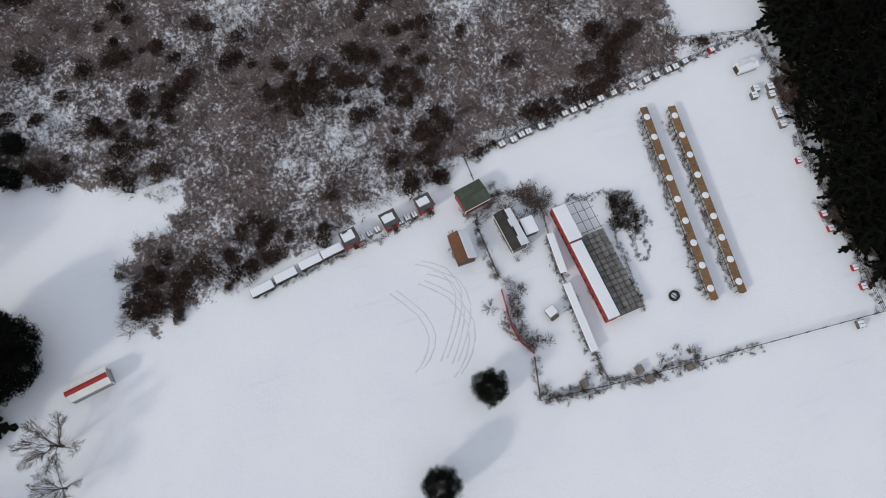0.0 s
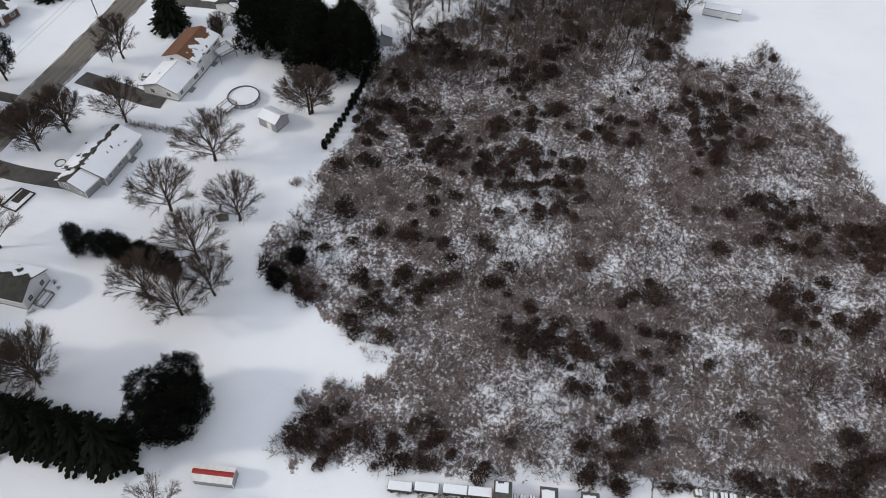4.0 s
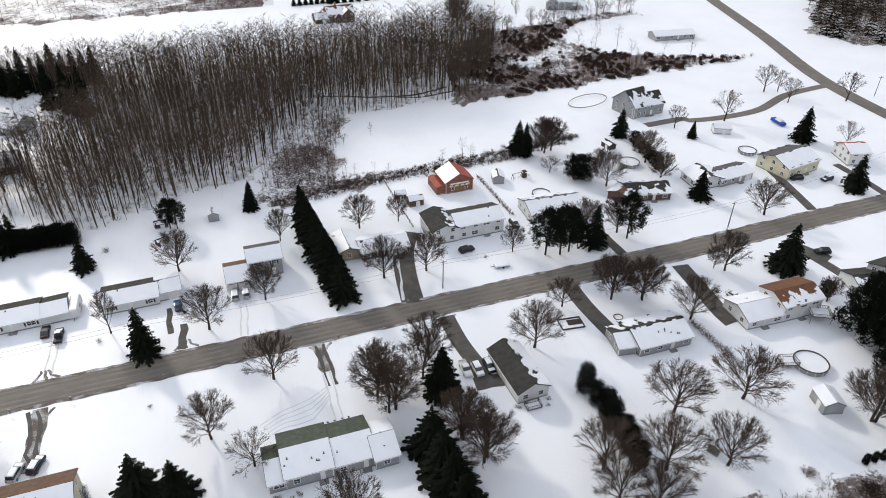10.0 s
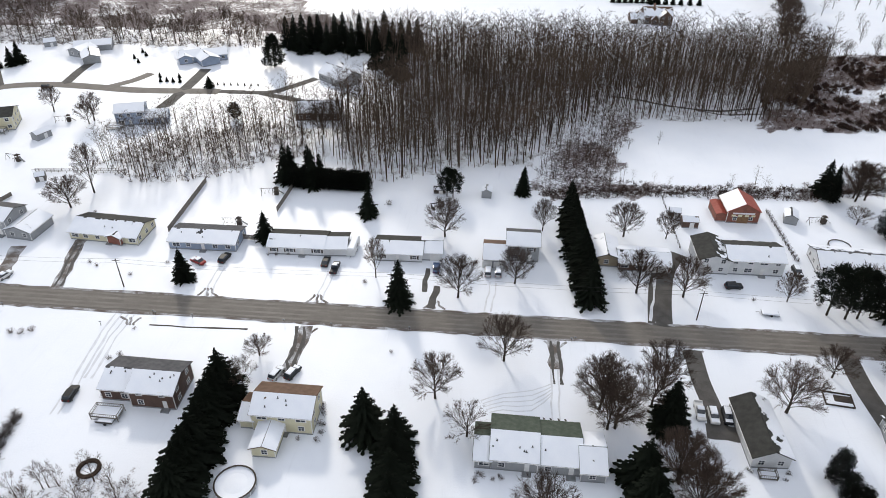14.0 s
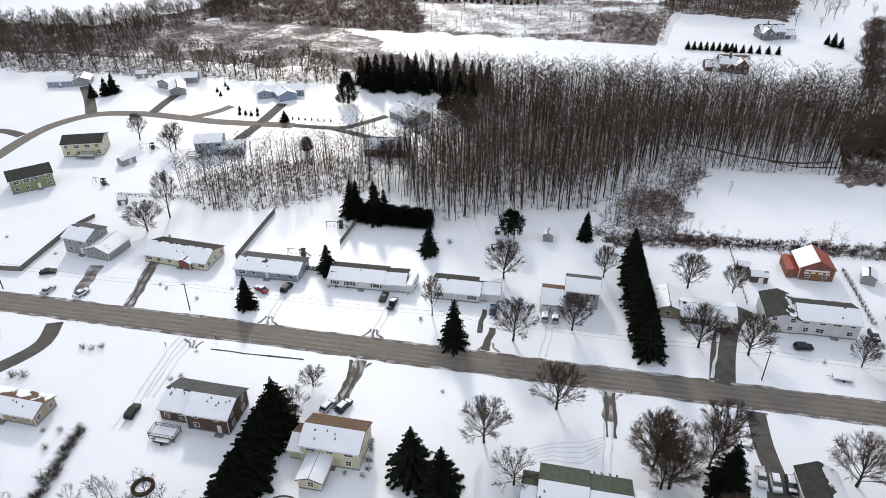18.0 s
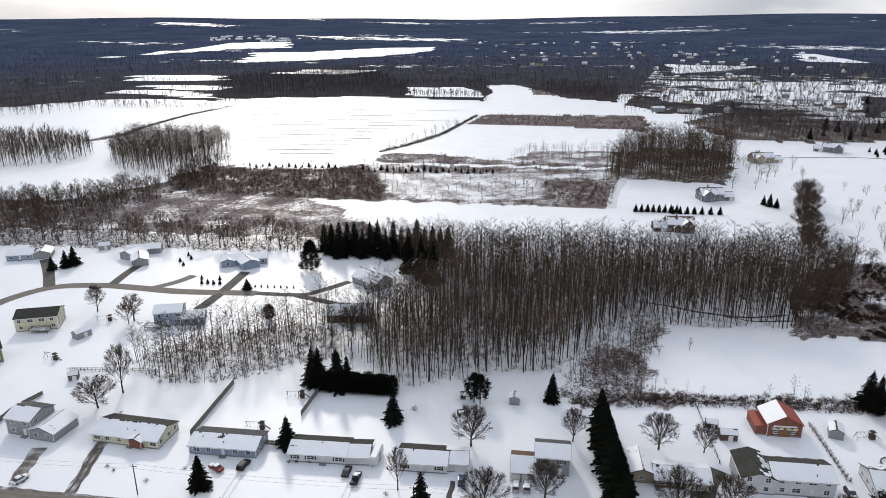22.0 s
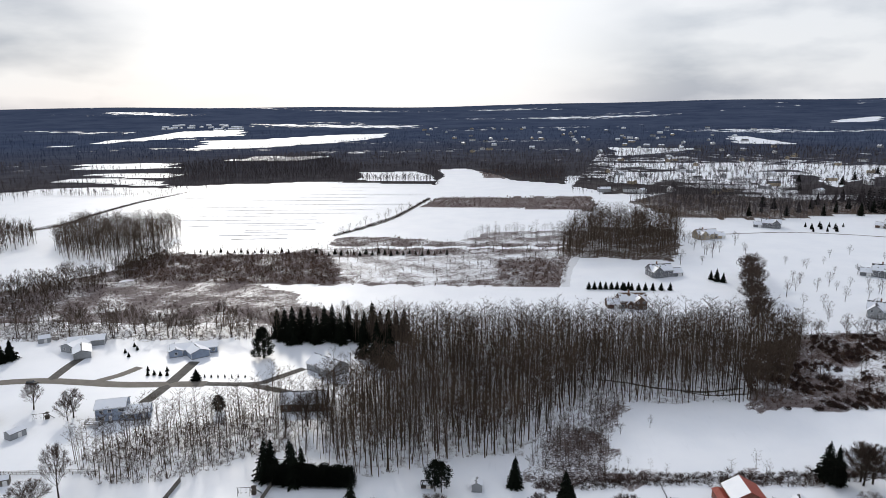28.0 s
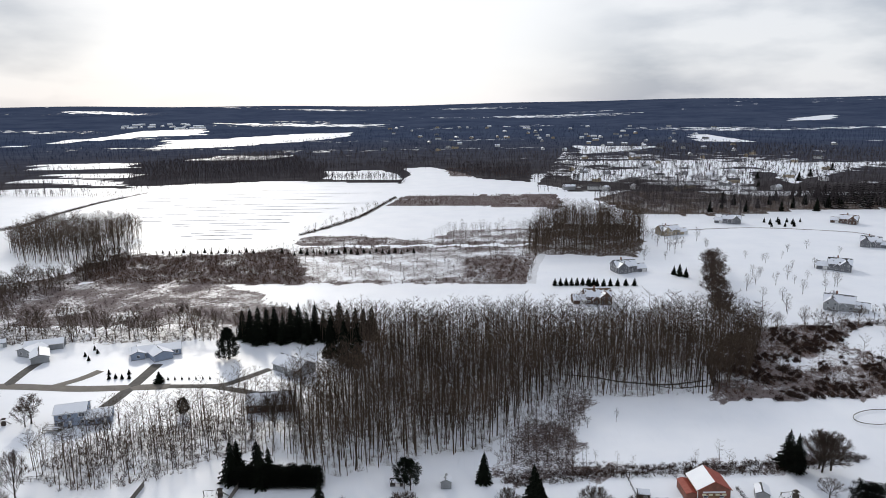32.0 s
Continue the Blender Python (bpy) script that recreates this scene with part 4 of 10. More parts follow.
def board_fence(pts, h, mat, label, step=2.4, snow=True):
    """A board fence: panels between posts."""
    ob = thing("fence", 0, 0, 0, 0, label, "fence")
    for x, y, a, d in line_points(pts, step):
        m = pose(x, y, 0, 0, 0, math.degrees(a))
        n = 7
        for i in range(n):
            board = shared(("board", h, n, (i * 7) % 3, mat.name), lambda: Shape().box(0, 0, 0.06, step / n - 0.02, 0.035, h + 0.03 * ((i * 7) % 3)).mesh("board", mat))
            part("board", board, None, ob, at=m @ pose((i + 0.5) / n * d - d / 2, 0, 0))
        for z in (0.4, h - 0.3):
            part("rail", Shape().box(0, 0.045, z, d, 0.05, 0.09), mat, ob, at=m)
        part("post", Shape().box(-d / 2, 0.05, 0, 0.12, 0.12, h + 0.1), mat, ob, at=m)
    return ob


def wire_fence(pts, h, label, step=3.0, mat=None):
    """Posts with rails and wires between them."""
    mat = mat or WOOD_DARK
    ob = thing("fence", 0, 0, 0, 0, label, "fence")
    for x, y, a, d in line_points(pts, step):
        m = pose(x, y, 0, 0, 0, math.degrees(a))
        part("post", shared(("fpost", h), lambda: Shape().tube((0, 0, 0), (0, 0, h), 0.09, 0.08, 6).mesh("post", WOOD_DARK)), None, ob, at=m)
        s = Shape()
        for z in (0.35, 0.75, h - 0.08):
            s.box(0, 0, z, d, 0.05, 0.06)
        part("rail", s, mat, ob, at=m)
    return ob


def strip(name, pts, width, mat, z, label, category, ragged=0.0, seed=3, widths=None):
    """A road or track: a strip of even width along a line of corners, smoothed, lying just above the ground."""
    g = random.Random(seed)
    p = [Vector(q).to_2d() for q in pts]
    fine = []
    for i in range(len(p) - 1):
        a, b, c, d = p[max(0, i - 1)], p[i], p[i + 1], p[min(len(p) - 1, i + 2)]
        n = max(2, int((c - b).length / 2.5))
        for k in range(n):
            t = k / n
            fine.append(0.5 * (2 * b + (c - a) * t + (2 * a - 5 * b + 4 * c - d) * t * t + (3 * b - a - 3 * c + d) * t ** 3))
    fine.append(p[-1])
    s = Shape()
    for i, q in enumerate(fine):
        t = (fine[min(i + 1, len(fine) - 1)] - fine[max(i - 1, 0)]).normalized()
        n = Vector((-t.y, t.x))
        w = width / 2 if not widths else (widths[0] + (widths[1] - widths[0]) * i / (len(fine) - 1)) / 2
        a, b = q + n * (w + g.uniform(-1, 1) * ragged), q - n * (w + g.uniform(-1, 1) * ragged)
        s.v += [(a.x, a.y, z), (q.x, q.y, z + 0.01 * width), (b.x, b.y, z)]
    for i in range(len(fine) - 1):
        s.f += [(3 * i, 3 * i + 1, 3 * i + 4, 3 * i + 3), (3 * i + 1, 3 * i + 2, 3 * i + 5, 3 * i + 4)]
    ob = solid(name, s, mat, label, category, "structure")
    return ob


def utility_pole(x, y, turn, h=9.0, arm=True):
    ob = thing("utility_pole", x, y, turn, 0, "brown wooden utility pole beside the road", "utility pole", "utility poles along the road")
    part("pole", Shape().tube((0, 0, -0.2), (0, 0, h), 0.16, 0.11, 8), WOOD_DARK, ob)
    if arm:
        part("crossarm", Shape().box(0, 0, h - 0.6, 0.12, 2.0, 0.12), WOOD_DARK, ob)
        for yy in (-0.85, 0, 0.85):
            part("insulator", Shape().tube((0, yy, h - 0.48), (0, yy, h - 0.28), 0.05, 0.04, 6), PAINT_WHITE, ob)
    return ob


def wire(p, q, sag=0.8):
    s = Shape().pipe([Vector(p).lerp(Vector(q), i / 12) - Vector((0, 0, sag * 4 * i / 12 * (1 - i / 12))) for i in range(13)], 0.022, 3)
    return solid("power_cable", s, RUBBER, "black overhead cable strung between the roadside poles", "cable")


def swing_set(x, y, turn):
    ob = thing("swing_set", x, y, turn, 0, "dark wooden play swing set with a slide in the snow", "swing set")
    for a in (-1.8, 1.8):
        for b in (-0.9, 0.9):
            part("leg", Shape().tube((a, b, 0), (a, 0, 2.3), 0.07, 0.07, 5), WOOD_DARK, ob)
    part("beam", Shape().tube((-2.2, 0, 2.3), (2.2, 0, 2.3), 0.07, 0.07, 5), WOOD_DARK, ob)
    part("tower", Shape().box(2.9, 0, 0, 1.3, 1.3, 1.5).box(2.9, 0, 2.3, 1.6, 1.6, 0.5, 0, 0.2), WOOD_DARK, ob)
    part("slide", Shape().add([(3.5, -0.3, 1.5), (3.5, 0.3, 1.5), (5.3, 0.3, 0.15), (5.3, -0.3, 0.15), (3.5, -0.3, 1.4), (3.5, 0.3, 1.4), (5.3, 0.3, 0.05), (5.3, -0.3, 0.05)], [(0, 1, 2, 3), (7, 6, 5, 4), (0, 3, 7, 4), (1, 5, 6, 2), (3, 2, 6, 7), (0, 4, 5, 1)]), METAL_GREY, ob)
    for a in (-0.8, 0.6):
        part("swing", Shape().box(a, 0, 0.55, 0.5, 0.2, 0.05).tube((a - .2, 0, 0.55), (a - .2, 0, 2.3), 0.015, 0.015, 3).tube((a + .2, 0, 0.55), (a + .2, 0, 2.3), 0.015, 0.015, 3), RUBBER, ob)
    return ob


def mailbox(x, y, turn=0):
    ob = thing("mailbox", x, y, turn, 0, "small mailbox on a wooden post at the roadside", "mailbox")
    part("post", Shape().box(0, 0, 0, 0.1, 0.1, 1.05), WOOD_DARK, ob)
    part("box", Shape().prism([(-0.1, 0), (0.1, 0), (0.1, 0.14), (0.06, 0.22), (-0.06, 0.22), (-0.1, 0.14)], -0.25, 0.25), METAL_GREY, ob, at=pose(0, 0, 1.05))
    return ob


def bush(x, y, h, mat=None, words="leafless brown garden shrub poking out of the snow", wide=1.0):
    k = int(abs(x * 3 + y)) % 3
    me = shared(("bush", k, (mat or BRUSH).name), lambda: tri_mesh("shrub", *shrub(40 + k, 34, 0.8).arrays(), mat or BRUSH))
    ob = tagged(new("shrub", me), words, "shrub")
    ob.matrix_basis = pose(x, y, 0, 0, 0, (x * 53) % 360) @ Matrix.Diagonal((h * wide, h * wide, h, 1))
    return ob

# ---- ground ----
BRUSH_FIELD = [(38.3, 35.9), (39.4, 27), (42.9, 15.8), (45.6, -0.6), (48.9, -14.8), (51.8, -24.6), (53.8, -32.2), (56, -46.1), (59.7, -73.9), (61.5, -86.6), (64.1, -72.1), (91.4, -73.8), (110.2, -74.9), (150, -62), (186, -43), (173, -32), (175, -20), (189, -22), (203, -17), (215.9, -3.2), (188.2, 32), (172.9, 43), (158.6, 52), (145.9, 56.9), (116.4, 52.8), (92.7, 55.8), (76.3, 57.1), (70.4, 51.7), (68.2, 36.8), (63, 32.8), (60.3, 25.5), (64, 18.2), (58, 24.5), (54, 33.3), (47.3, 32.6), (51.3, 35.7), (40.8, 37.5)]
DARK_BRUSH = [(147, 73.3), (119, 0.7), (85.8, -7.1), (63.8, -5.6), (56.6, 4.6), (45.4, 17.1), (38.5, 33.6), (42.6, 37), (55.2, 34.9), (58.6, 25.1), (64.7, 33.8), (72.4, 54.9), (88.3, 76.5)]
BLACK_WOOD = [(70.8, -91.1), (55.4, -88.6), (38.8, -85.9), (24.3, -84), (13.1, -85.2), (8.5, -86.2), (-5.5, -114.2), (63.9, -160.9), (146.6, -101.9), (109.5, -85.2)]
DARK_CORNER = [(147, 73.3), (121.9, 10.4), (85.1, 15.7), (69.7, 20.9), (63.5, 32), (72.4, 54.9), (88.3, 76.5)]
SWAMP = [(96, 255), (157, 260), (199, 264), (259, 269), (221, 281), (190, 298), (178, 322), (195, 340), (211, 352), (177, 347), (147, 343), (128, 333), (108, 300)]
SWAMP_GAPS = [(140, 294), (152, 303), (166, 312), (175, 302), (170, 288), (158, 296), (147, 286)]
HEDGE_EAST = [(138, 337), (175, 341), (208, 348), (245, 352), (245, 360), (207, 358), (174, 350), (142, 348)]
HEDGEROW = [(8.6, 200.3), (20.3, 223.9), (35.9, 246.2), (46.6, 256.5), (38.3, 232.5), (37.4, 211.8), (53.1, 204.4), (101, 211.5), (126.4, 211.9), (97.4, 201.2), (52, 198.7), (14.7, 193)]
WOODS = [(-72.8, 325.4), (103.2, 339.6), (145.7, 331.4), (118.8, 276), (98.8, 262.8), (50.3, 256.6), (40.8, 265.6), (28.1, 249.2), (16.2, 226), (4.3, 213.4), (-14.2, 211.4), (-31.3, 200.3), (-41.4, 196.2), (-57.3, 213.1), (-69.5, 246), (-56, 262), (-43, 284), (-45, 305), (-66, 312)]
GROVE_LINK = [(-69.9, 206.6), (-39, 193.1), (-52.5, 213.4), (-61.6, 238.7), (-83, 263.5), (-94.7, 262.8), (-90.2, 236.8), (-72.6, 235.6)]
WOODS_EDGE = [(40.8, 265.6), (50.3, 256.6), (41.1, 231.8), (36.4, 206.5), (22, 204.5), (9.7, 207.2), (16.2, 226), (28.1, 249.2)]
ROAD_WOOD = [(312.2, 288.8), (322.5, 266.9), (345, 263.3), (411.7, 270.4), (512.8, 333.3), (398.2, 386.4)]
GROVE = [(-141, 200), (-120.7, 187), (-95.9, 191.9), (-81.5, 207), (-67.8, 212.4), (-74.7, 235.5), (-93.2, 239), (-130.8, 218.5)]
BACK_GARDEN = [(-113.9, 57.1), (-103.9, 63.1), (-101.4, 69.4), (-92.8, 70.2), (-81.4, 76.1), (-65.6, 77.3), (-60.4, 72.4), (-55.4, 61.3), (-105.1, 45)]
EAST_WOODS = [(512.3, 90.8), (561.7, 33.9), (332.6, 2.3), (330.6, 23), (329.6, 33.8), (366.5, 54.5)]
HEDGE_FIELD = [(-340.7, 305), (-67.5, 327.4), (-71.4, 346.9), (-379.3, 341.8)]
MEADOW = [(-373.3, 336), (-260.1, 342.3), (-71.1, 345), (-104.3, 379.2), (-137.5, 421.3), (-160, 432), (-207.5, 435.3), (-246, 432), (-268, 412), (-290.1, 369.4), (-385.6, 347.7)]
SCRUB = [(-279, 467), (-270, 514), (-225, 520), (-172, 524), (-148, 545), (-60, 549), (70, 552), (52, 500), (43, 444), (38, 431), (-34, 431), (-104, 432), (-163, 430), (-209, 432), (-242, 429)]
SCRUB_WEST = [(-279, 467), (-270, 514), (-225, 514), (-172, 520), (-143, 540), (-112, 476), (-104, 430), (-163, 430), (-209, 432), (-242, 429)]
SCRUB_EAST = [(-4, 506), (50, 500), (43, 444), (37, 431), (2, 434)]
SCRUB_GAPS = [(-126, 498), (-140, 512), (-60, 518), (66, 542), (62, 524), (-2, 512), (0, 450), (-60, 441), (-98, 438)]
DITCH = [(-370.3, 333.2), (-278.2, 353.5), (-254.4, 402), (-248.8, 462), (-247.6, 522.9), (-271.1, 532.7), (-273.3, 460.9), (-317.1, 405.5), (-433, 392.9)]
WOODLOT = [(-344.1, 504.3), (-382.5, 558.8), (-396.4, 627.1), (-313.4, 629.8), (-284.6, 598.9), (-274.4, 539.3), (-272.3, 482.2), (-326.4, 491.1)]
WOODLOT_WEST = [(-493.7, 450.8), (-393.8, 508.3), (-393.7, 553.4), (-423.8, 588.5), (-465.2, 603.9), (-647.7, 597.6)]
TALL_GROVE = [(43.5, 520.7), (128.9, 510.9), (144.1, 556.1), (161, 645.4), (88.4, 658.1), (54.7, 575.5)]
BELT = [(148, 825), (177, 701), (255, 700), (293, 700), (348, 736), (420, 735), (560, 735), (620, 880), (398, 846), (352, 846), (234, 933)]
THICKET = [(-32, 583), (-9, 625), (86, 634), (76, 571), (25, 571), (-26, 560)]
BROWN_STRIP = [(-146, 570), (-137, 595), (-92, 595), (-27, 572), (71, 570), (69, 558), (-21, 557), (-131, 552)]
EVERGREEN_BELT = [(385, 735), (520, 735), (560, 860), (400, 850)]
RUST_STRIP = [(-90, 769), (-79, 859), (37, 867), (114, 871), (111, 793), (99, 750), (1.5, 768)]
RUST_THICKET = [(-37, 1192), (107, 1191), (100, 1057), (-25, 1084)]
FAR_WOODS = [(-479.3, 972.5), (-277.4, 1032.1), (-19.9, 975.6), (93.1, 1011), (112.2, 1228), (-25.5, 1229.8), (-268.6, 1233), (-423.4, 1582.6), (-548.2, 1357.4), (-607.5, 1237.3)]
NORTH_FIELD = [(-1298, 1940), (-1241, 2319), (-1208, 2687), (-1054, 2783), (-967, 2524), (-1090, 2419), (-1258, 2083)]
NORTH_STRIP = [(-808, 1788), (-947, 2247), (-810, 2311), (-641, 2556), (-431, 2680), (-416, 2460), (-505, 2150), (-655, 1865)]
STRIP_FIELDS = [(-763.6, 956.4), (-905.1, 1338.7), (-687, 1401.7), (-482.6, 1806), (-438, 1637.9), (-551.4, 1426.8), (-507.9, 1031.6), (-466.1, 945.3)]
VILLAGE = [(82, 885.1), (226.7, 1645.8), (442.4, 1797.9), (734.9, 1780.6), (1004.5, 1452), (606.4, 866.7), (358.9, 888.9)]
BIG_FIELD = [(-420.1, 753.6), (-420.5, 926.3), (-299.2, 1016.9), (-94.2, 1003), (-86.3, 845.1), (-115.7, 720.7), (-143.8, 606.7), (-170, 555), (-199.9, 531.3), (-274.4, 539.3), (-290.2, 615.7), (-358.1, 722.1)]
EAST_FIELD = [(176.7, 699.9), (297.1, 717.2), (518.5, 737.5), (349.9, 489.6), (161.6, 480.9), (141.9, 556)]
WEST_FIELD = [(-611, 852), (-421, 849), (-449, 801), (-427, 704), (-442, 652), (-454, 628), (-520, 640)]
BACK_FIELD = [(-90, 1022), (-102, 1224), (-48, 1223), (19, 1058), (84, 1026), (126, 906), (122, 876), (-79, 859)]
BACK_STRIP = [(-239, 1176), (-144, 1194), (-91, 1030), (-216, 1063)]
STRIP_ONE = [(-667, 932), (-484, 954), (-434, 876), (-630, 879)]
STRIP_TWO = [(-711, 1075), (-517, 1038), (-489, 980), (-670, 1012)]
STRIP_THREE = [(-686, 1150), (-557, 1130), (-536, 1072), (-654, 1084)]
STRIP_FOUR = [(-842, 1349), (-673, 1358), (-614, 1237), (-745, 1225)]
MID_STRIP = [(-558, 1410), (-534, 1530), (-380, 1520), (-406, 1415)]
VILLAGE_GREEN = [(546, 1325), (726, 1286), (594, 1157), (451, 961), (487, 1115)]
VILLAGE_NORTH = [(281, 1841), (496, 1781), (262, 1554)]
VILLAGE_SOUTH = [(178, 1180), (480, 1190), (363, 873), (299, 932), (154, 1030)]
HILL_FIELD = [(750, 2343), (775, 2184), (761, 1931), (647, 1994)]
HILL_STRIP = [(1330, 2930), (1400, 3060), (1590, 3130), (1500, 2930)]
OPEN_FIELDS = (BACK_STRIP, STRIP_ONE, STRIP_TWO, STRIP_THREE, STRIP_FOUR, MID_STRIP, VILLAGE_GREEN, VILLAGE_NORTH, HILL_FIELD, HILL_STRIP)

def axis(lo, hi, step, far, coarse=160, behind=160):
    """Even steps in the middle, growing ones out to the far edge; coarse, behind: the widest steps on the two sides."""
    mid = list(np.arange(lo, hi + 0.1, step))
    out, d, g = [], step, 1.13
    v = hi
    while v < far:
        d = min(d * g, coarse)
        v = min(far, v + d)
        out.append(v)
    back, d, v = [], step, lo
    while v > -far:
        d = min(d * g, behind)
        v = max(-far, v - d)
        back.append(v)
    return np.array(back[::-1] + mid + out)


def rise(x, y):
    """Height of the ground: level round the street, low hills towards the horizon."""
    d = np.hypot(x, y)
    f = np.clip((d - 2400) / 2350, 0, 1)
    a = np.arctan2(x, y)
    hill = 97 + 34 * np.clip((a - 0.02) / 0.5, 0, 1) + 5 * np.sin(a * 9) + 3 * np.sin(a * 23 + 1)
    return hill * f ** 1.35 + np.clip((d - 900) / 800, 0, 1) * (2.5 * np.sin(x / 310) * np.cos(y / 420))


gx, gy = axis(-330, 420, 3.2, 4850, 45, 45), axis(-150, 620, 3.2, 4850, 13)
GX, GY = np.meshgrid(gx, gy)
FX, FY = GX.ravel(), GY.ravel()
WX = FX + 2.2 * np.sin(FY / 5.1) + 1.5 * np.sin(FX / 2.9 + FY / 3.7)
WY = FY + 2.2 * np.sin(FX / 4.7) + 1.5 * np.sin(FY / 3.1 - FX / 4.1)
cover = np.zeros((len(FX), 4), np.float32)
cover[:, 3] = 1
for channel, amount, zone in ((0, 0.745, BRUSH_FIELD), (0, 0.745, DARK_BRUSH), (0, 0.80, SWAMP), (0, 0.72, HEDGE_EAST), (0, 0.70, HEDGEROW), (1, 0.67, WOODS), (1, 0.58, GROVE_LINK), (0, 0.62, WOODS_EDGE), (1, 0.9, ROAD_WOOD), (1, 0.70, GROVE), (1, 1.1, BLACK_WOOD), (0, 0.62, BACK_GARDEN), (1, 0.92, EAST_WOODS), (1, 0.80, HEDGE_FIELD), (0, 0.80, MEADOW), (0, 0.76, SCRUB), (0, 0.86, SCRUB_WEST), (0, 0.84, SCRUB_EAST), (0, 0.80, BROWN_STRIP), (0, 0.85, RUST_THICKET), (0, 0.83, DITCH),
                              (1, 0.66, WOODLOT), (1, 0.62, WOODLOT_WEST), (1, 1.0, TALL_GROVE), (1, 1.05, BELT), (0, 0.72, THICKET), (0, 0.88, RUST_STRIP)):
    where = inside(zone, WX, WY)
    if zone is DARK_BRUSH:
        where &= inside(BRUSH_FIELD, WX, WY)
    for i in np.where(where)[0]:
        bare = noise.fractal(Vector((FX[i] * 0.055, FY[i] * 0.055, channel * 7.7)), 0.7, 2.1, 3)
        cover[i, channel] = max(cover[i, channel], amount - (0.22 if channel == 0 else 0.15) * max(-0.4, bare))
cover[inside(SCRUB_GAPS, WX, WY), 0] *= 0.86
cover[inside(SWAMP_GAPS, WX, WY), 0] *= 0.72
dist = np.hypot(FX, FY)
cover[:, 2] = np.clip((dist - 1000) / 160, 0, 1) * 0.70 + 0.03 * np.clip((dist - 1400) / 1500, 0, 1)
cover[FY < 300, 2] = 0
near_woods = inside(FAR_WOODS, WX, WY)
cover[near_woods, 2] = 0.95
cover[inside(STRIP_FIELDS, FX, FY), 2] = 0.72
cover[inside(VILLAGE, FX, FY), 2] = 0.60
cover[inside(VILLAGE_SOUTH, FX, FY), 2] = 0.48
for zone in (BIG_FIELD, EAST_FIELD, WEST_FIELD, BACK_FIELD, NORTH_FIELD, NORTH_STRIP) + OPEN_FIELDS:
    cover[inside(zone, FX + 6 * np.sin(FY / 31), FY + 9 * np.sin(FX / 43)), 2] = 0
nx, ny = len(gx), len(gy)
cells = (np.arange(ny - 1)[:, None] * nx + np.arange(nx - 1)[None, :]).ravel()
tris = np.concatenate([np.c_[cells, cells + 1, cells + nx + 1], np.c_[cells, cells + nx + 1, cells + nx]])
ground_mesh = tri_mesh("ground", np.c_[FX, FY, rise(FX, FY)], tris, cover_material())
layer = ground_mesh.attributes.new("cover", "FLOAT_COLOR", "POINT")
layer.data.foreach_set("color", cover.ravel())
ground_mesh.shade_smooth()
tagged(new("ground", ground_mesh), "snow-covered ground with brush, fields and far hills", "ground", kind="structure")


# ---- roads and drives ----
strip("road", [(-900, 111.5), (-420, 122.3), (-107, 128.7), (0, 130.7), (112, 133.2), (207.4, 136.8), (257.1, 138.8), (325.5, 134.5), (437.9, 136.8), (887.5, 146)], 7.6, ASPHALT, 0.03, "worn grey-brown asphalt road with bare wheel tracks between snowy verges", "road")
strip("tyre_track", [(-420, 119.8), (-107, 126.1), (0, 128.1), (112, 130.6), (207.4, 134.2)], 0.75, ROAD_WEAR, 0.095, "paler worn wheel track on the asphalt", "wheel track", 0.12, 9)
strip("tyre_track", [(-420, 121.3), (-107, 127.7), (0, 129.8), (112, 132.2), (207.4, 135.9)], 0.7, ROAD_WEAR, 0.095, "paler worn wheel track on the asphalt", "wheel track", 0.12, 16)
strip("tyre_track", [(-420, 123.2), (-107, 129.6), (0, 131.6), (112, 134.1), (207.4, 137.8)], 0.7, ROAD_WEAR, 0.095, "paler worn wheel track on the asphalt", "wheel track", 0.12, 23)
strip("tyre_track", [(-420, 124.8), (-107, 131.2), (0, 133.2), (112, 135.8), (207.4, 139.4)], 0.75, ROAD_WEAR, 0.095, "paler worn wheel track on the asphalt", "wheel track", 0.12, 30)
strip("road_edge", [(-420, 118.3), (-107, 124.7), (0, 126.7), (112, 129.2), (207.4, 132.9)], 0.7, MUD, 0.05, "dirty ploughed snow edge along the road", "road edge", 0.3, 4)
strip("road_edge", [(-420, 126.2), (-107, 132.6), (0, 134.6), (112, 137.1), (207.4, 140.8)], 0.7, MUD, 0.05, "dirty ploughed snow edge along the road", "road edge", 0.3, 35)
strip("road", [(310.4, 377.3), (287.3, 296.8), (266.5, 231.4), (260.7, 171.2), (257.8, 137.8), (260.0, 112), (255.2, 64), (253.8, 40), (254.9, 20), (256, 0), (258, -35), (264, -100)], 8.2, ASPHALT, 0.045, "asphalt cross road wet with thawed snow", "road", 0)
strip("lane", [(262.7, 226.2), (237.6, 222.3), (214.8, 212.5), (194.8, 210.5), (180, 211.9), (178.6, 214.2), (160.7, 213.2)], 4.0, ASPHALT, 0.035, "narrow asphalt lane curving through the snow", "road")
strip("road", [(-220.6, 173.4), (-224.1, 209.6), (-226.1, 231), (-224.3, 246.5), (-214.7, 260.7), (-195.2, 265.9), (-175.2, 265.4), (-155.4, 264.3), (-122, 267.2)], 6.0, ASPHALT, 0.03, "asphalt side road bending between the newer houses", "road")
strip("driveway", [(-122, 267.2), (-101.7, 268.5), (-93.8, 275.7), (-85.4, 286.7)], 4, ASPHALT_DARK, 0.03, "asphalt drive to the far house", "driveway", 0)
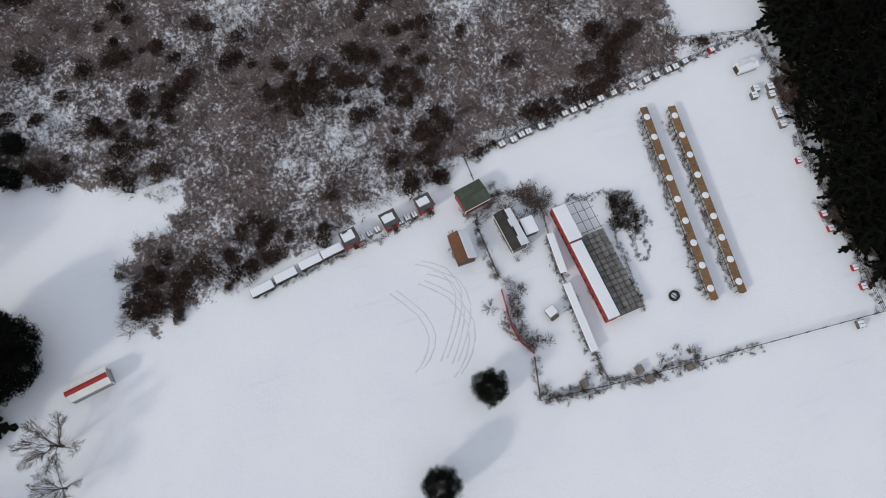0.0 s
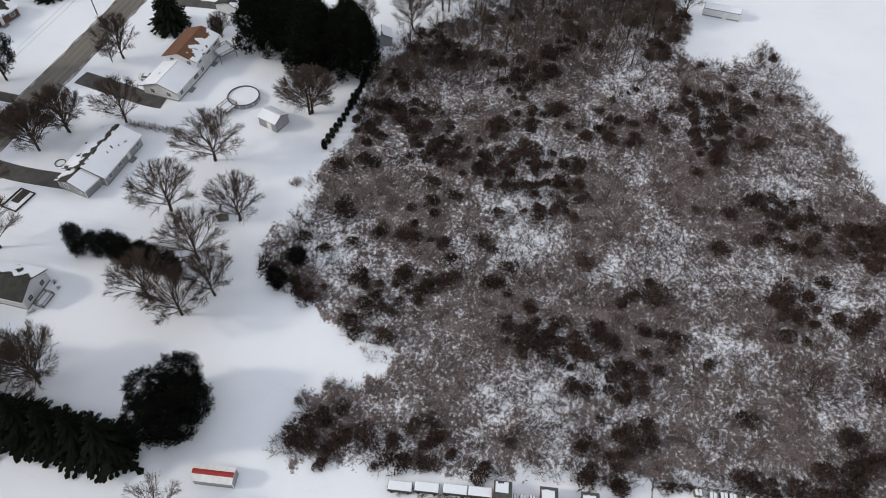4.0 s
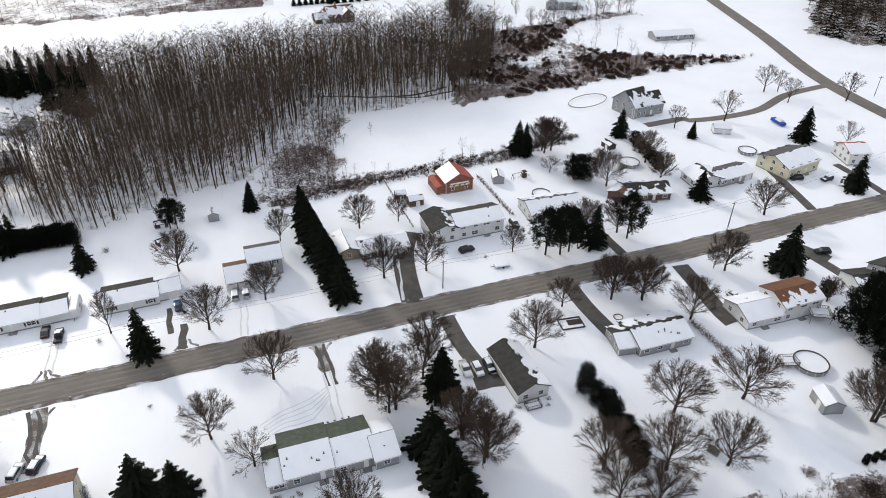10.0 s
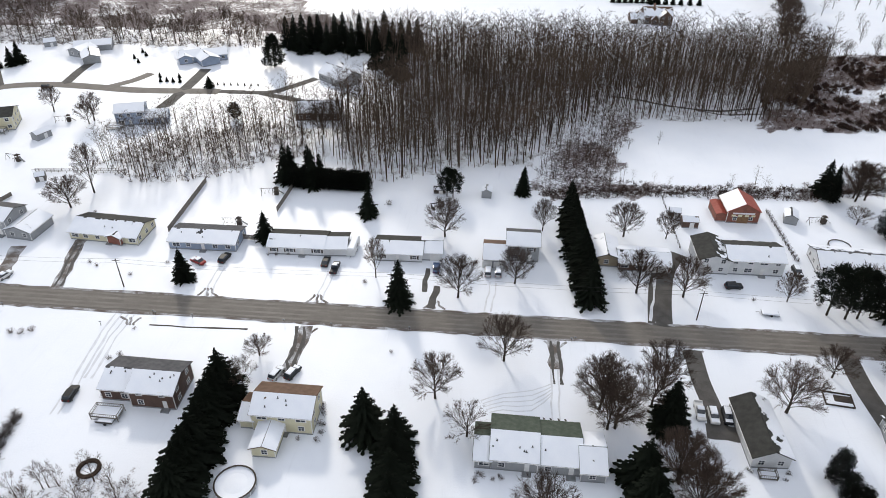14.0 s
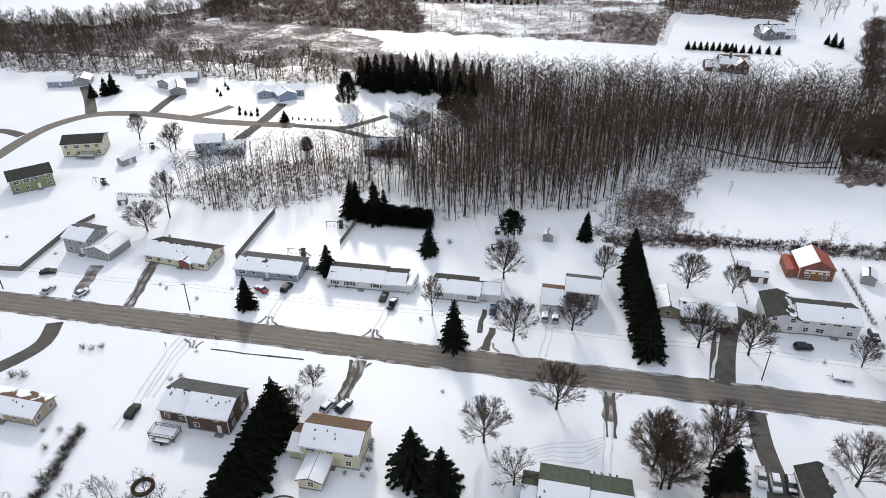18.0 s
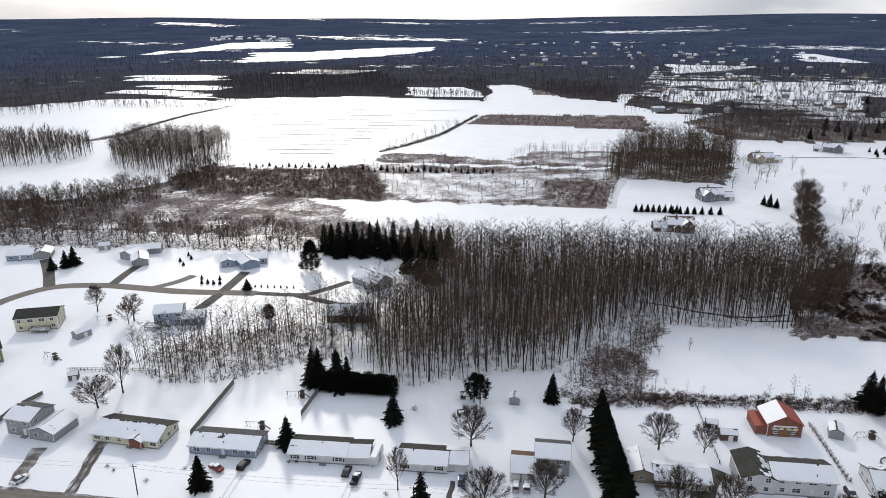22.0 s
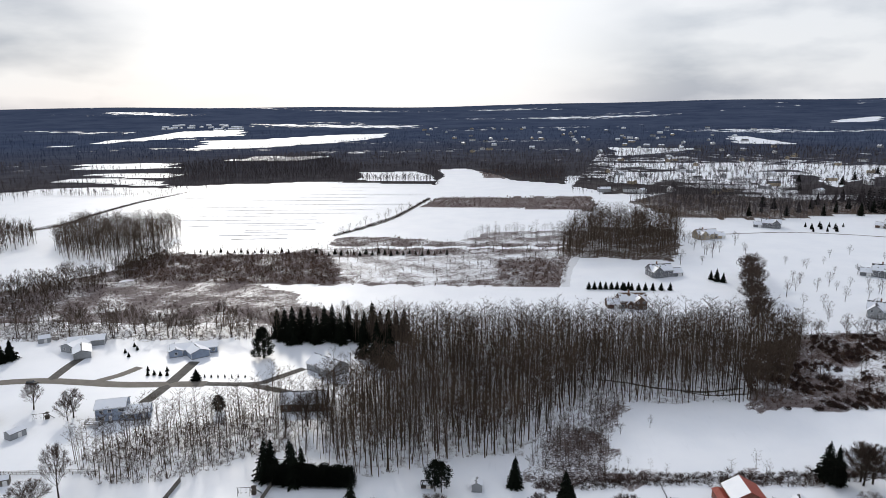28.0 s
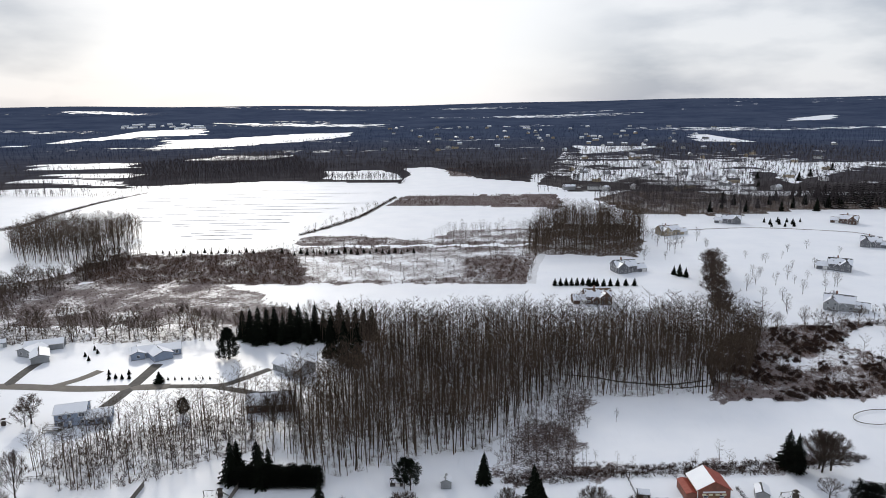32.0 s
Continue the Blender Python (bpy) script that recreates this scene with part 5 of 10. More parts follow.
strip("driveway", [(-103.8, 267.3), (-84.1, 260.9)], 4, ASPHALT_DARK, 0.03, "asphalt drive to the brown house", "driveway", 0)
strip("driveway", [(-172, 264.7), (-163.5, 274.7), (-159.7, 283.8)], 4.5, ASPHALT, 0.03, "asphalt turning stub", "driveway", 0)
strip("driveway", [(-216.7, 260.3), (-230.9, 278.6), (-244.6, 294.3)], 5, ASPHALT_DARK, 0.03, "asphalt drive", "driveway", 0)
strip("driveway", [(-190.7, 267), (-192.8, 283.3), (-193, 293.9)], 4.5, ASPHALT_DARK, 0.03, "asphalt drive", "driveway", 0)
strip("driveway", [(-138.6, 246.6), (-137.5, 266.4), (-137.8, 292)], 5, ASPHALT_DARK, 0.03, "asphalt drive", "driveway", 0)
strip("driveway", [(-229.7, 232.1), (-240.3, 234.8), (-253, 233.2)], 4.5, ASPHALT_DARK, 0.03, "asphalt drive", "driveway", 0)
strip("driveway", [(40.5, 134.7), (42.2, 147.1), (45, 158.8), (49.5, 167.4)], 6, ASPHALT_DARK, 0.03, "dark asphalt drive beside the house", "driveway", 0)
strip("driveway", [(-16.7, 135), (-16.2, 139.3), (-15.9, 144.5)], 2, ASPHALT_DARK, 0.03, "bare dark strip of a half-thawed drive", "driveway", 0.35)
strip("driveway", [(-19, 141.6), (-19.2, 146.4), (-19.2, 152)], 1.5, ASPHALT_DARK, 0.03, "bare dark strip of a half-thawed drive", "driveway", 0.3)
strip("wheel_mark", [(11.6, 99.1), (11.5, 100.6), (11.5, 102)], 0.55, ASPHALT_DARK, 0.03, "dark thawed wheel mark before the garage", "track", 0.2)
strip("wheel_mark", [(13, 99.1), (13, 100.6), (12.9, 102)], 0.55, ASPHALT_DARK, 0.03, "dark thawed wheel mark before the garage", "track", 0.2)
strip("wheel_mark", [(14.6, 99.1), (14.6, 100.6), (14.6, 102.1)], 0.55, ASPHALT_DARK, 0.03, "dark thawed wheel mark before the garage", "track", 0.2)
strip("wheel_mark", [(15.9, 99.1), (16, 100.7), (16, 102.1)], 0.55, ASPHALT_DARK, 0.03, "dark thawed wheel mark before the garage", "track", 0.2)
strip("driveway", [(45, 102.3), (48.6, 102), (52.6, 102)], 4.2, ASPHALT_DARK, 0.035, "bare asphalt in front of the side garage", "driveway", 0.3)
strip("wheel_rut", [(-44.6, 133.1), (-44.5, 141.3), (-44, 147.4)], 0.5, TRACK, 0.02, "wheel tracks in the snow", "track", 0.22)
strip("wheel_rut", [(-46.2, 133.1), (-46.1, 141.3), (-45.6, 147.4)], 0.5, TRACK, 0.02, "wheel tracks in the snow", "track", 0.22)
strip("wheel_rut", [(-73.3, 133), (-74.5, 141.1), (-74.2, 145.9)], 0.5, TRACK, 0.02, "wheel tracks in the snow", "track", 0.22)
strip("wheel_rut", [(-74.9, 132.8), (-76.1, 140.9), (-75.8, 145.7)], 0.5, TRACK, 0.02, "wheel tracks in the snow", "track", 0.22)
strip("wheel_rut", [(-1.4, 135.2), (-0.6, 142.9), (-0.4, 147.7)], 0.5, TRACK, 0.02, "wheel tracks in the snow", "track", 0.22)
strip("wheel_rut", [(-3, 135.4), (-2.2, 143.1), (-2, 147.9)], 0.5, TRACK, 0.02, "wheel tracks in the snow", "track", 0.22)
strip("driveway", [(104.1, 137.1), (103.9, 142.9), (103.5, 150.3)], 3.2, ASPHALT_DARK, 0.03, "dark asphalt drive", "driveway", 0)
strip("driveway", [(-114.7, 131.7), (-116.7, 140.1), (-120.2, 154.6)], 3.2, MUD, 0.03, "thawed drive with wheel tracks", "driveway", 0.4)
strip("driveway", [(-131.3, 134), (-134.3, 142), (-135.8, 149.4)], 4, MUD, 0.03, "slushy drive with wheel tracks", "driveway", 0.5)
strip("snow_ridge", [(38.2, 136.4), (40.3, 145.2), (42.3, 154.8)], 0.9, TRACK, 0.06, "ridge of pressed snow on the drive", "snow", 0.35)
strip("snow_ridge", [(39.5, 135.8), (41.2, 143.6), (42.8, 152.1)], 0.9, TRACK, 0.06, "ridge of pressed snow on the drive", "snow", 0.35)
for x0, x1, x2, x3 in ((-48.0, -46.7, -46.9, -46.0), (-46.3, -45.0, -45.3, -44.3)):
    strip("wheel_rut", [(x0, 124.6), (x1, 118.0), (x2, 112.4), (x3, 109.5)], 0.75, ASPHALT_DARK, 0.075, "dark thawed wheel rut in the slushy drive", "track", 0.3, int(-x0 * 10))
for x0, x1, x2 in ((13.4, 13.9, 14.0), (15.2, 15.6, 15.8)):
    strip("wheel_rut", [(x0, 126.2), (x1, 119.5), (x2, 112.0)], 0.6, ASPHALT_DARK, 0.075, "dark thawed wheel rut at the road", "track", 0.28, int(x0 * 10))
for x0, x1, x2 in ((-115.6, -117.4, -120.4), (-113.9, -115.9, -118.8)):
    strip("wheel_rut", [(x0, 133.0), (x1, 140.5), (x2, 152.5)], 0.6, ASPHALT_DARK, 0.075, "dark thawed wheel rut in the drive", "track", 0.28, int(-x0 * 10))
strip("drive_mouth", [(-77.1, 133.5), (-76.2, 135), (-76.3, 136.8)], 0.7, MUD, 0.025, "muddy wheel marks where a drive meets the road", "track", 0.25)
strip("drive_mouth", [(-74.4, 133.5), (-74.9, 135.1), (-75.6, 136.8)], 0.7, MUD, 0.025, "muddy wheel marks where a drive meets the road", "track", 0.25)
strip("drive_mouth", [(-71.6, 133.5), (-73.6, 135.1), (-74.8, 136.9)], 0.7, MUD, 0.025, "muddy wheel marks where a drive meets the road", "track", 0.25)
strip("drive_mouth", [(-48.4, 134), (-47.2, 135.6), (-47.1, 137.4)], 0.7, MUD, 0.025, "muddy wheel marks where a drive meets the road", "track", 0.25)
strip("drive_mouth", [(-45.6, 134), (-45.9, 135.6), (-46.3, 137.4)], 0.7, MUD, 0.025, "muddy wheel marks where a drive meets the road", "track", 0.25)
strip("drive_mouth", [(-42.8, 134.1), (-44.7, 135.6), (-45.6, 137.4)], 0.7, MUD, 0.025, "muddy wheel marks where a drive meets the road", "track", 0.25)
strip("drive_mouth", [(-18.4, 135), (-17, 136.5), (-16.6, 138.4)], 0.7, MUD, 0.025, "muddy wheel marks where a drive meets the road", "track", 0.25)
strip("drive_mouth", [(-15.6, 135), (-15.7, 136.5), (-15.8, 138.4)], 0.7, MUD, 0.025, "muddy wheel marks where a drive meets the road", "track", 0.25)
strip("drive_mouth", [(-12.8, 135), (-14.4, 136.6), (-15.1, 138.4)], 0.7, MUD, 0.025, "muddy wheel marks where a drive meets the road", "track", 0.25)
strip("drive_mouth", [(-92.5, 123.3), (-90.4, 122), (-89.3, 120.4)], 0.7, MUD, 0.025, "muddy wheel marks where a drive meets the road", "track", 0.25)
strip("drive_mouth", [(-89.9, 123.4), (-89.3, 122), (-88.6, 120.4)], 0.7, MUD, 0.025, "muddy wheel marks where a drive meets the road", "track", 0.25)
strip("drive_mouth", [(-87.2, 123.4), (-88.1, 122), (-87.8, 120.4)], 0.7, MUD, 0.025, "muddy wheel marks where a drive meets the road", "track", 0.25)
strip("drive_mouth", [(-48.2, 124.3), (-46.4, 123), (-45.5, 121.4)], 0.7, MUD, 0.025, "muddy wheel marks where a drive meets the road", "track", 0.25)
strip("drive_mouth", [(-45.5, 124.4), (-45.2, 123), (-44.8, 121.4)], 0.7, MUD, 0.025, "muddy wheel marks where a drive meets the road", "track", 0.25)
strip("drive_mouth", [(-42.8, 124.4), (-44, 123), (-44.1, 121.4)], 0.7, MUD, 0.025, "muddy wheel marks where a drive meets the road", "track", 0.25)
strip("drive_mouth", [(12, 126.1), (13.4, 124.7), (13.8, 123.1)], 0.7, MUD, 0.025, "muddy wheel marks where a drive meets the road", "track", 0.25)
strip("drive_mouth", [(14.7, 126.1), (14.6, 124.7), (14.5, 123.1)], 0.7, MUD, 0.025, "muddy wheel marks where a drive meets the road", "track", 0.25)
strip("drive_mouth", [(17.4, 126.2), (15.8, 124.7), (15.2, 123.1)], 0.7, MUD, 0.025, "muddy wheel marks where a drive meets the road", "track", 0.25)
strip("drive_mouth", [(43.9, 126.6), (45.1, 125.2), (45.2, 123.6)], 0.7, MUD, 0.025, "muddy wheel marks where a drive meets the road", "track", 0.25)
strip("drive_mouth", [(46.6, 126.6), (46.3, 125.2), (45.9, 123.6)], 0.7, MUD, 0.025, "muddy wheel marks where a drive meets the road", "track", 0.25)
strip("drive_mouth", [(49.3, 126.7), (47.5, 125.2), (46.7, 123.6)], 0.7, MUD, 0.025, "muddy wheel marks where a drive meets the road", "track", 0.25)
strip("driveway", [(14.3, 126.9), (14.3, 121.5), (14.5, 116.8)], 3, MUD, 0.03, "short muddy apron at the road", "driveway", 0.5)
strip("wheel_rut", [(13.4, 116.8), (13.4, 109.7), (13.3, 99.9)], 0.5, TRACK, 0.02, "wheel tracks in the snow", "track", 0.22)
strip("wheel_rut", [(15, 116.8), (15, 109.7), (14.9, 99.9)], 0.5, TRACK, 0.02, "wheel tracks in the snow", "track", 0.22)
strip("driveway", [(46.7, 126.8), (46.7, 117.1), (47.7, 108.2), (47.7, 103.3)], 4.2, ASPHALT_DARK, 0.03, "dark asphalt drive", "driveway", 0)
strip("driveway", [(82.5, 128.2), (82.3, 119.3), (83.2, 109.3), (83.6, 106)], 4.6, ASPHALT_DARK, 0.03, "dark asphalt drive", "driveway", 0)
strip("driveway", [(-45.6, 125), (-45.6, 116.3), (-46.6, 107.5)], 3.2, MUD, 0.03, "thawed drive with slush", "driveway", 0.4)
strip("wheel_rut", [(-91, 124.2), (-91.4, 115.9), (-90.3, 102.2)], 0.5, TRACK, 0.02, "wheel tracks in the snow", "track", 0.22)
strip("wheel_rut", [(-89.4, 124.2), (-89.8, 115.9), (-88.7, 102.2)], 0.5, TRACK, 0.02, "wheel tracks in the snow", "track", 0.22)
strip("driveway", [(116.5, 127.2), (115.2, 115.3), (114.1, 105.7), (114.3, 101.5)], 5, ASPHALT_DARK, 0.03, "dark asphalt drive", "driveway", 0)
strip("driveway", [(-129.7, 122.3), (-127, 114.4), (-129.3, 107.1), (-134.1, 99.6)], 4.4, ASPHALT_DARK, 0.03, "dark asphalt drive", "driveway", 0)
strip("driveway", [(175.1, 139.9), (179.6, 158.7), (182.3, 171.3)], 3.4, ASPHALT_DARK, 0.03, "asphalt drive", "driveway", 0)
strip("driveway", [(205.6, 135), (206.8, 150), (206.9, 163)], 3.2, ASPHALT_DARK, 0.03, "asphalt drive", "driveway", 0)
strip("driveway", [(204, 129.1), (206.8, 115.8), (214.5, 107.1)], 3.4, ASPHALT_DARK, 0.03, "asphalt drive", "driveway", 0)
strip("driveway", [(159.3, 116.3), (154.9, 124.6), (157, 107.7), (154.8, 99.6)], 3.6, ASPHALT_DARK, 0.03, "asphalt drive", "driveway", 0)

strip("stream", [(42.1, 281.8), (52.6, 279.5), (63.7, 274.8), (81.9, 271.5), (99.6, 276.1)], 1.3, ASPHALT_DARK, 0.03, "dark open stream winding over the woodland floor", "stream", 0.3)
strip("stream", [(74.8, 271.4), (85.9, 268.0), (100.8, 270.5), (115.9, 266.5)], 1.0, ASPHALT_DARK, 0.03, "dark side branch of the stream in the woods", "stream", 0.3)

# ---- houses ----
h = house(-145.5, 158.6, -5.4, "grey-blue two-storey house with a snowy gable roof and attached garage", "house")
b = wing(h, 0.0, 0.0, 0.0, 8.5, 9.0, 5.2, SIDING_GREY, ROOF_GREY, storeys=2, snow=(0.1, 1.0), seed=83)
b = wing(h, 8.2, -0.5, 89.8, 9.5, 8.2, 2.8, SIDING_GREY, ROOF_GREY, glass='l', snow=(0.05, 0.15), seed=59)
h = house(-112.7, 159.1, -2.8, "long low ranch house with cream gable, brick entry, snowy roof", "house")
b = wing(h, 0.0, 0.0, 0.0, 20.7, 10.2, 2.6, SIDING_CREAM, ROOF_DARK, snow=(0.08, 1.0), seed=82)
vents(h, b, 20.7, 2, 10.2, 2.6, 0.36, 112)
b = wing(h, 3.9, -3.9, 83.1, 4.0, 4.2, 2.5, BRICK_RED, ROOF_DARK, glass='', snow=(0.3, 0.1), seed=74)
h = house(-83.6, 157.9, 1.5, "light blue ranch house with snow on its front roof slope", "house")
b = wing(h, 0.0, 0.0, 0.0, 19.2, 9.0, 2.6, SIDING_BLUE, ROOF_GREY, snow=(0.06, 1.0), pitch=0.3, seed=92)
vents(h, b, 19.2, 2, 9.0, 2.6, 0.3, 83)
h = house(-56.9, 158.4, 2.6, "long white ranch house with black shutters and snowy roof", "house")
b = wing(h, 0.0, 0.0, 0.0, 15.7, 8.5, 2.6, SIDING_WHITE, ROOF_DARK, shutters=True, snow=(0.04, 1.0), pitch=0.32, seed=12)
b = wing(h, 10.8, -0.1, 2.8, 6.4, 8.0, 2.5, SIDING_WHITE, ROOF_DARK, shutters=True, snow=(0.04, 1.0), pitch=0.32, glass='r', seed=21)
h = house(-28, 158.6, 2.2, "white ranch house with attached garage and snowy roof", "house")
b = wing(h, 0.0, 0.0, 0.0, 13.1, 8.5, 2.6, SIDING_WHITE, ROOF_DARK, shutters=True, snow=(0.04, 1.0), pitch=0.32, seed=74)
b = wing(h, 9.1, 0.6, 1.9, 5.6, 7.5, 2.6, SIDING_WHITE, ROOF_DARK, shutters=True, snow=(0.04, 0.3), pitch=0.34, garage=1, glass='r', seed=6)
h = house(6.3, 162.3, 0.7, "grey two-storey colonial house with white trim and a carport wing", "house")
b = wing(h, 0.0, 0.0, 0.0, 8.8, 8.0, 5.3, SIDING_GREY, ROOF_GREY, shutters=True, storeys=2, snow=(0.04, 1.0), pitch=0.42, seed=84)
b = wing(h, -7.6, -3.5, 0.3, 5.9, 9.0, 3, SIDING_GREY, ROOF_BROWN, shutters=True, snow=(0.04, 1.0), pitch=0.42, garage=2, glass='l', seed=58)
h = house(29.3, 163.6, 0.9, "grey house with snowy gable front and a long low garage wing", "house")
b = wing(h, 0.0, 0.0, 90.0, 10.0, 6.5, 2.9, SIDING_TAN, ROOF_DARK, snow=(0.1, 0.05), glass='lr', seed=57)
b = wing(h, 10.0, -2.6, -1.3, 13.8, 8.0, 2.5, SIDING_BROWN, ROOF_DARK, snow=(0.04, 0.1), garage=2, glass='f', seed=86)
h = house(68.7, 163.7, 1.5, "white raised ranch with a dark-roofed gable wing and snow", "house")
b = wing(h, 0.0, 0.0, 0.0, 14.8, 9.5, 4.6, SIDING_WHITE, ROOF_DARK, storeys=2, snow=(0.05, 1.0), seed=78)
vents(h, b, 14.8, 2, 9.5, 4.6, 0.36, 68)
b = wing(h, -11.1, 0.5, 89.2, 11.0, 8.0, 4.6, SIDING_WHITE, ROOF_DARK, storeys=2, snow=(0.95, 0.99), glass='l', seed=46)
h = house(95.1, 165.3, -2, "white ranch house behind pines with melted streaks on its roof", "house")
b = wing(h, 0.0, 0.0, 0.0, 17.6, 11.0, 3, SIDING_WHITE, ROOF_GREY, snow=(0.05, 0.6), seed=62)
h = house(129.1, 165.4, -10.8, "dark brown house with an angled roof among bare trees", "house")
b = wing(h, 0.0, 0.0, 0.0, 14.4, 9.0, 2.8, SIDING_BROWN, ROOF_DARK, snow=(0.9, 0.5), glass='fr', seed=67)
b = wing(h, -7.4, -0.9, 42.3, 8.0, 7.3, 2.7, SIDING_BROWN, ROOF_BROWN, snow=(0.9, 0.6), glass='', seed=47)
h = house(152.8, 166.8, -3.2, "grey and white house with two gables behind a spruce", "house")
b = wing(h, 0.0, 0.0, 90.0, 9.0, 10.7, 2.8, SIDING_WHITE, ROOF_DARK, snow=(0.6, 0.3), seed=43)
b = wing(h, 10.0, 0.1, 9.6, 14.4, 8.0, 2.7, SIDING_GREY, ROOF_GREY, snow=(0.1, 0.98), garage=1, glass='f', seed=73)
h = house(187.9, 166.4, 10.3, "cream and white raised ranch with snowy front roof", "house")
b = wing(h, 0.0, 0.0, 0.0, 16.2, 12.6, 4.2, SIDING_CREAM, ROOF_GREY, storeys=2, snow=(0.05, 0.98), seed=51)
h = house(215, 164.9, -14, "white farmhouse with a rust-red back roof near the crossroads", "house")
b = wing(h, 0.0, 0.0, 0.0, 7.8, 10.0, 4.5, SIDING_WHITE, ROOF_RED, storeys=2, snow=(0.1, 0.8), seed=33)
h = house(166, 226.2, 4.9, "large grey house with steep intersecting gables and a snowless roof", "house")
b = wing(h, 0.0, 0.0, 0.0, 15.3, 10.0, 4.6, SIDING_GREY, ROOF_DARK, storeys=2, snow=(0.8, 0.9), pitch=0.7, seed=45)
b = wing(h, -3.8, 1.0, 7.6, 9.0, 12.5, 5, SIDING_GREY, ROOF_DARK, storeys=2, snow=(0.7, 0.9), pitch=0.8, seed=35)
h = house(-118.9, 92.3, -0.6, "brick and tan house with brown shingle roof half under snow", "house")
b = wing(h, 0.0, 0.0, 0.0, 20.5, 6.6, 2.7, SIDING_TAN, ROOF_BROWN, snow=(0.05, 0.9), seed=70)
vents(h, b, 20.5, 5, 6.6, 2.7, 0.36, 118)
h = house(-70.9, 100.2, 0.6, "dark brown split-level house with a half snowy grey roof", "house")
b = wing(h, 0.0, 0.0, 0.0, 9.7, 9.5, 4.6, SIDING_BROWN, ROOF_GREY, storeys=2, snow=(0.05, 1.0), glass='fr', seed=15)
vents(h, b, 9.7, 6, 9.5, 4.6, 0.36, 70)
b = wing(h, -8.7, 1.3, -0.6, 6.7, 9.5, 3.4, SIDING_BROWN, ROOF_GREY, snow=(0.1, 1.0), glass='fl', seed=39)
vents(h, b, 6.7, 3, 9.5, 3.4, 0.36, 79)
h = house(-41.8, 96.3, 0.5, "cream two-storey house with brown roof, side lean-to and sun room", "house")
b = wing(h, 0.0, 0.0, 0.0, 12.4, 8.5, 5, SIDING_CREAM, ROOF_BROWN, storeys=2, snow=(0.05, 1.0), pitch=0.42, seed=29)
vents(h, b, 12.4, 4, 8.5, 5, 0.42, 41)
b = wing(h, -7.5, -0.4, -0.5, 3.0, 7.0, 2.6, SIDING_CREAM, ROOF_BROWN, snow=(0.05, 1.0), glass='', seed=51)
b = wing(h, -2.0, -7.5, 90.7, 6.5, 4.7, 2.6, SIDING_CREAM, ROOF_BROWN, snow=(0.02, 0.02), glass='rl', seed=40)
h = house(5.5, 93.2, 0, "long grey house of stepped blocks with green-grey roof half under snow", "house")
b = wing(h, 0.0, 0.0, 0.0, 9.0, 11.0, 3.2, SIDING_GREY, ROOF_GREEN, snow=(0.03, 1.0), seed=12)
vents(h, b, 9.0, 5, 11.0, 3.2, 0.36, 5)
b = wing(h, 8.6, -0.2, 0.7, 8.3, 10.5, 3, SIDING_GREY, ROOF_GREEN, snow=(0.03, 1.0), seed=39)
vents(h, b, 8.3, 1, 10.5, 3, 0.36, 14)
b = wing(h, -6.1, -1.0, 0.0, 3.2, 9.0, 2.6, SIDING_GREY, ROOF_GREEN, snow=(0.03, 1.0), seed=92)
b = wing(h, 15.0, -1.7, 1.2, 4.7, 9.5, 2.8, SIDING_GREY, ROOF_GREEN, snow=(0.02, 0.05), glass='f', seed=59)
h = house(54.9, 101.4, 3.1, "white house with a steep dark shingle roof partly cleared of snow", "house")
b = wing(h, 0.0, 0.0, 90.0, 15.0, 7.3, 3.2, SIDING_WHITE, ROOF_DARK, snow=(0.55, 0.99), storeys=1, glass='lr', pitch=0.5, seed=72)
h = house(92.1, 103.2, -0.4, "grey ranch with garage wing and patchy snow on black shingles", "house")
b = wing(h, 0.0, 0.0, 0.0, 14.1, 10.0, 2.7, SIDING_GREY, ROOF_DARK, snow=(0.1, 0.5), seed=88)
vents(h, b, 14.1, 6, 10.0, 2.7, 0.36, 92)
b = wing(h, -9.1, 0.3, -7.5, 4.3, 7.5, 2.5, SIDING_GREY, ROOF_DARK, snow=(0.02, 0.9), glass='l', seed=62)
h = house(131.6, 102.4, 0.5, "white house with a rusty brown roof, garage wing and side deck", "house")
b = wing(h, 0.0, 0.0, 0.0, 11.9, 9.0, 5, SIDING_WHITE, ROOF_RUST, storeys=2, snow=(0.75, 1.0), seed=12)
b = wing(h, -10.8, 0.5, -2.2, 10.1, 9.5, 2.7, SIDING_WHITE, ROOF_RUST, snow=(0.02, 0.05), garage=0, glass='fl', seed=78)
h = house(168.3, 102.3, 4.1, "white house with black hipped roof hidden behind pines", "house")
b = wing(h, 0.0, 0.0, 0.0, 14.0, 9.0, 5, SIDING_WHITE, ROOF_DARK, storeys=2, snow=(0.6, 1.0), seed=25)
b = wing(h, -10.1, 1.3, -13.7, 9.6, 9.0, 2.7, SIDING_WHITE, ROOF_DARK, snow=(0.4, 0.99), glass='', seed=93)
h = house(223.4, 95.9, -21.7, "white house with tan gable and low snowy wing by the crossroads", "house")
b = wing(h, 0.0, 0.0, 90.0, 9.0, 11.6, 4.8, SIDING_CREAM, ROOF_BROWN, storeys=2, snow=(0.4, 0.5), seed=87)
b = wing(h, -9.4, 2.0, -28.8, 12.4, 8.0, 2.7, SIDING_WHITE, ROOF_DARK, snow=(0.05, 0.1), seed=69)
h = house(224.7, 51.4, -78.9, "long white ranch house under full snow", "house")
b = wing(h, 0.0, 0.0, 0.0, 16.6, 9.0, 2.8, SIDING_WHITE, ROOF_GREY, snow=(0.02, 0.05), seed=46)
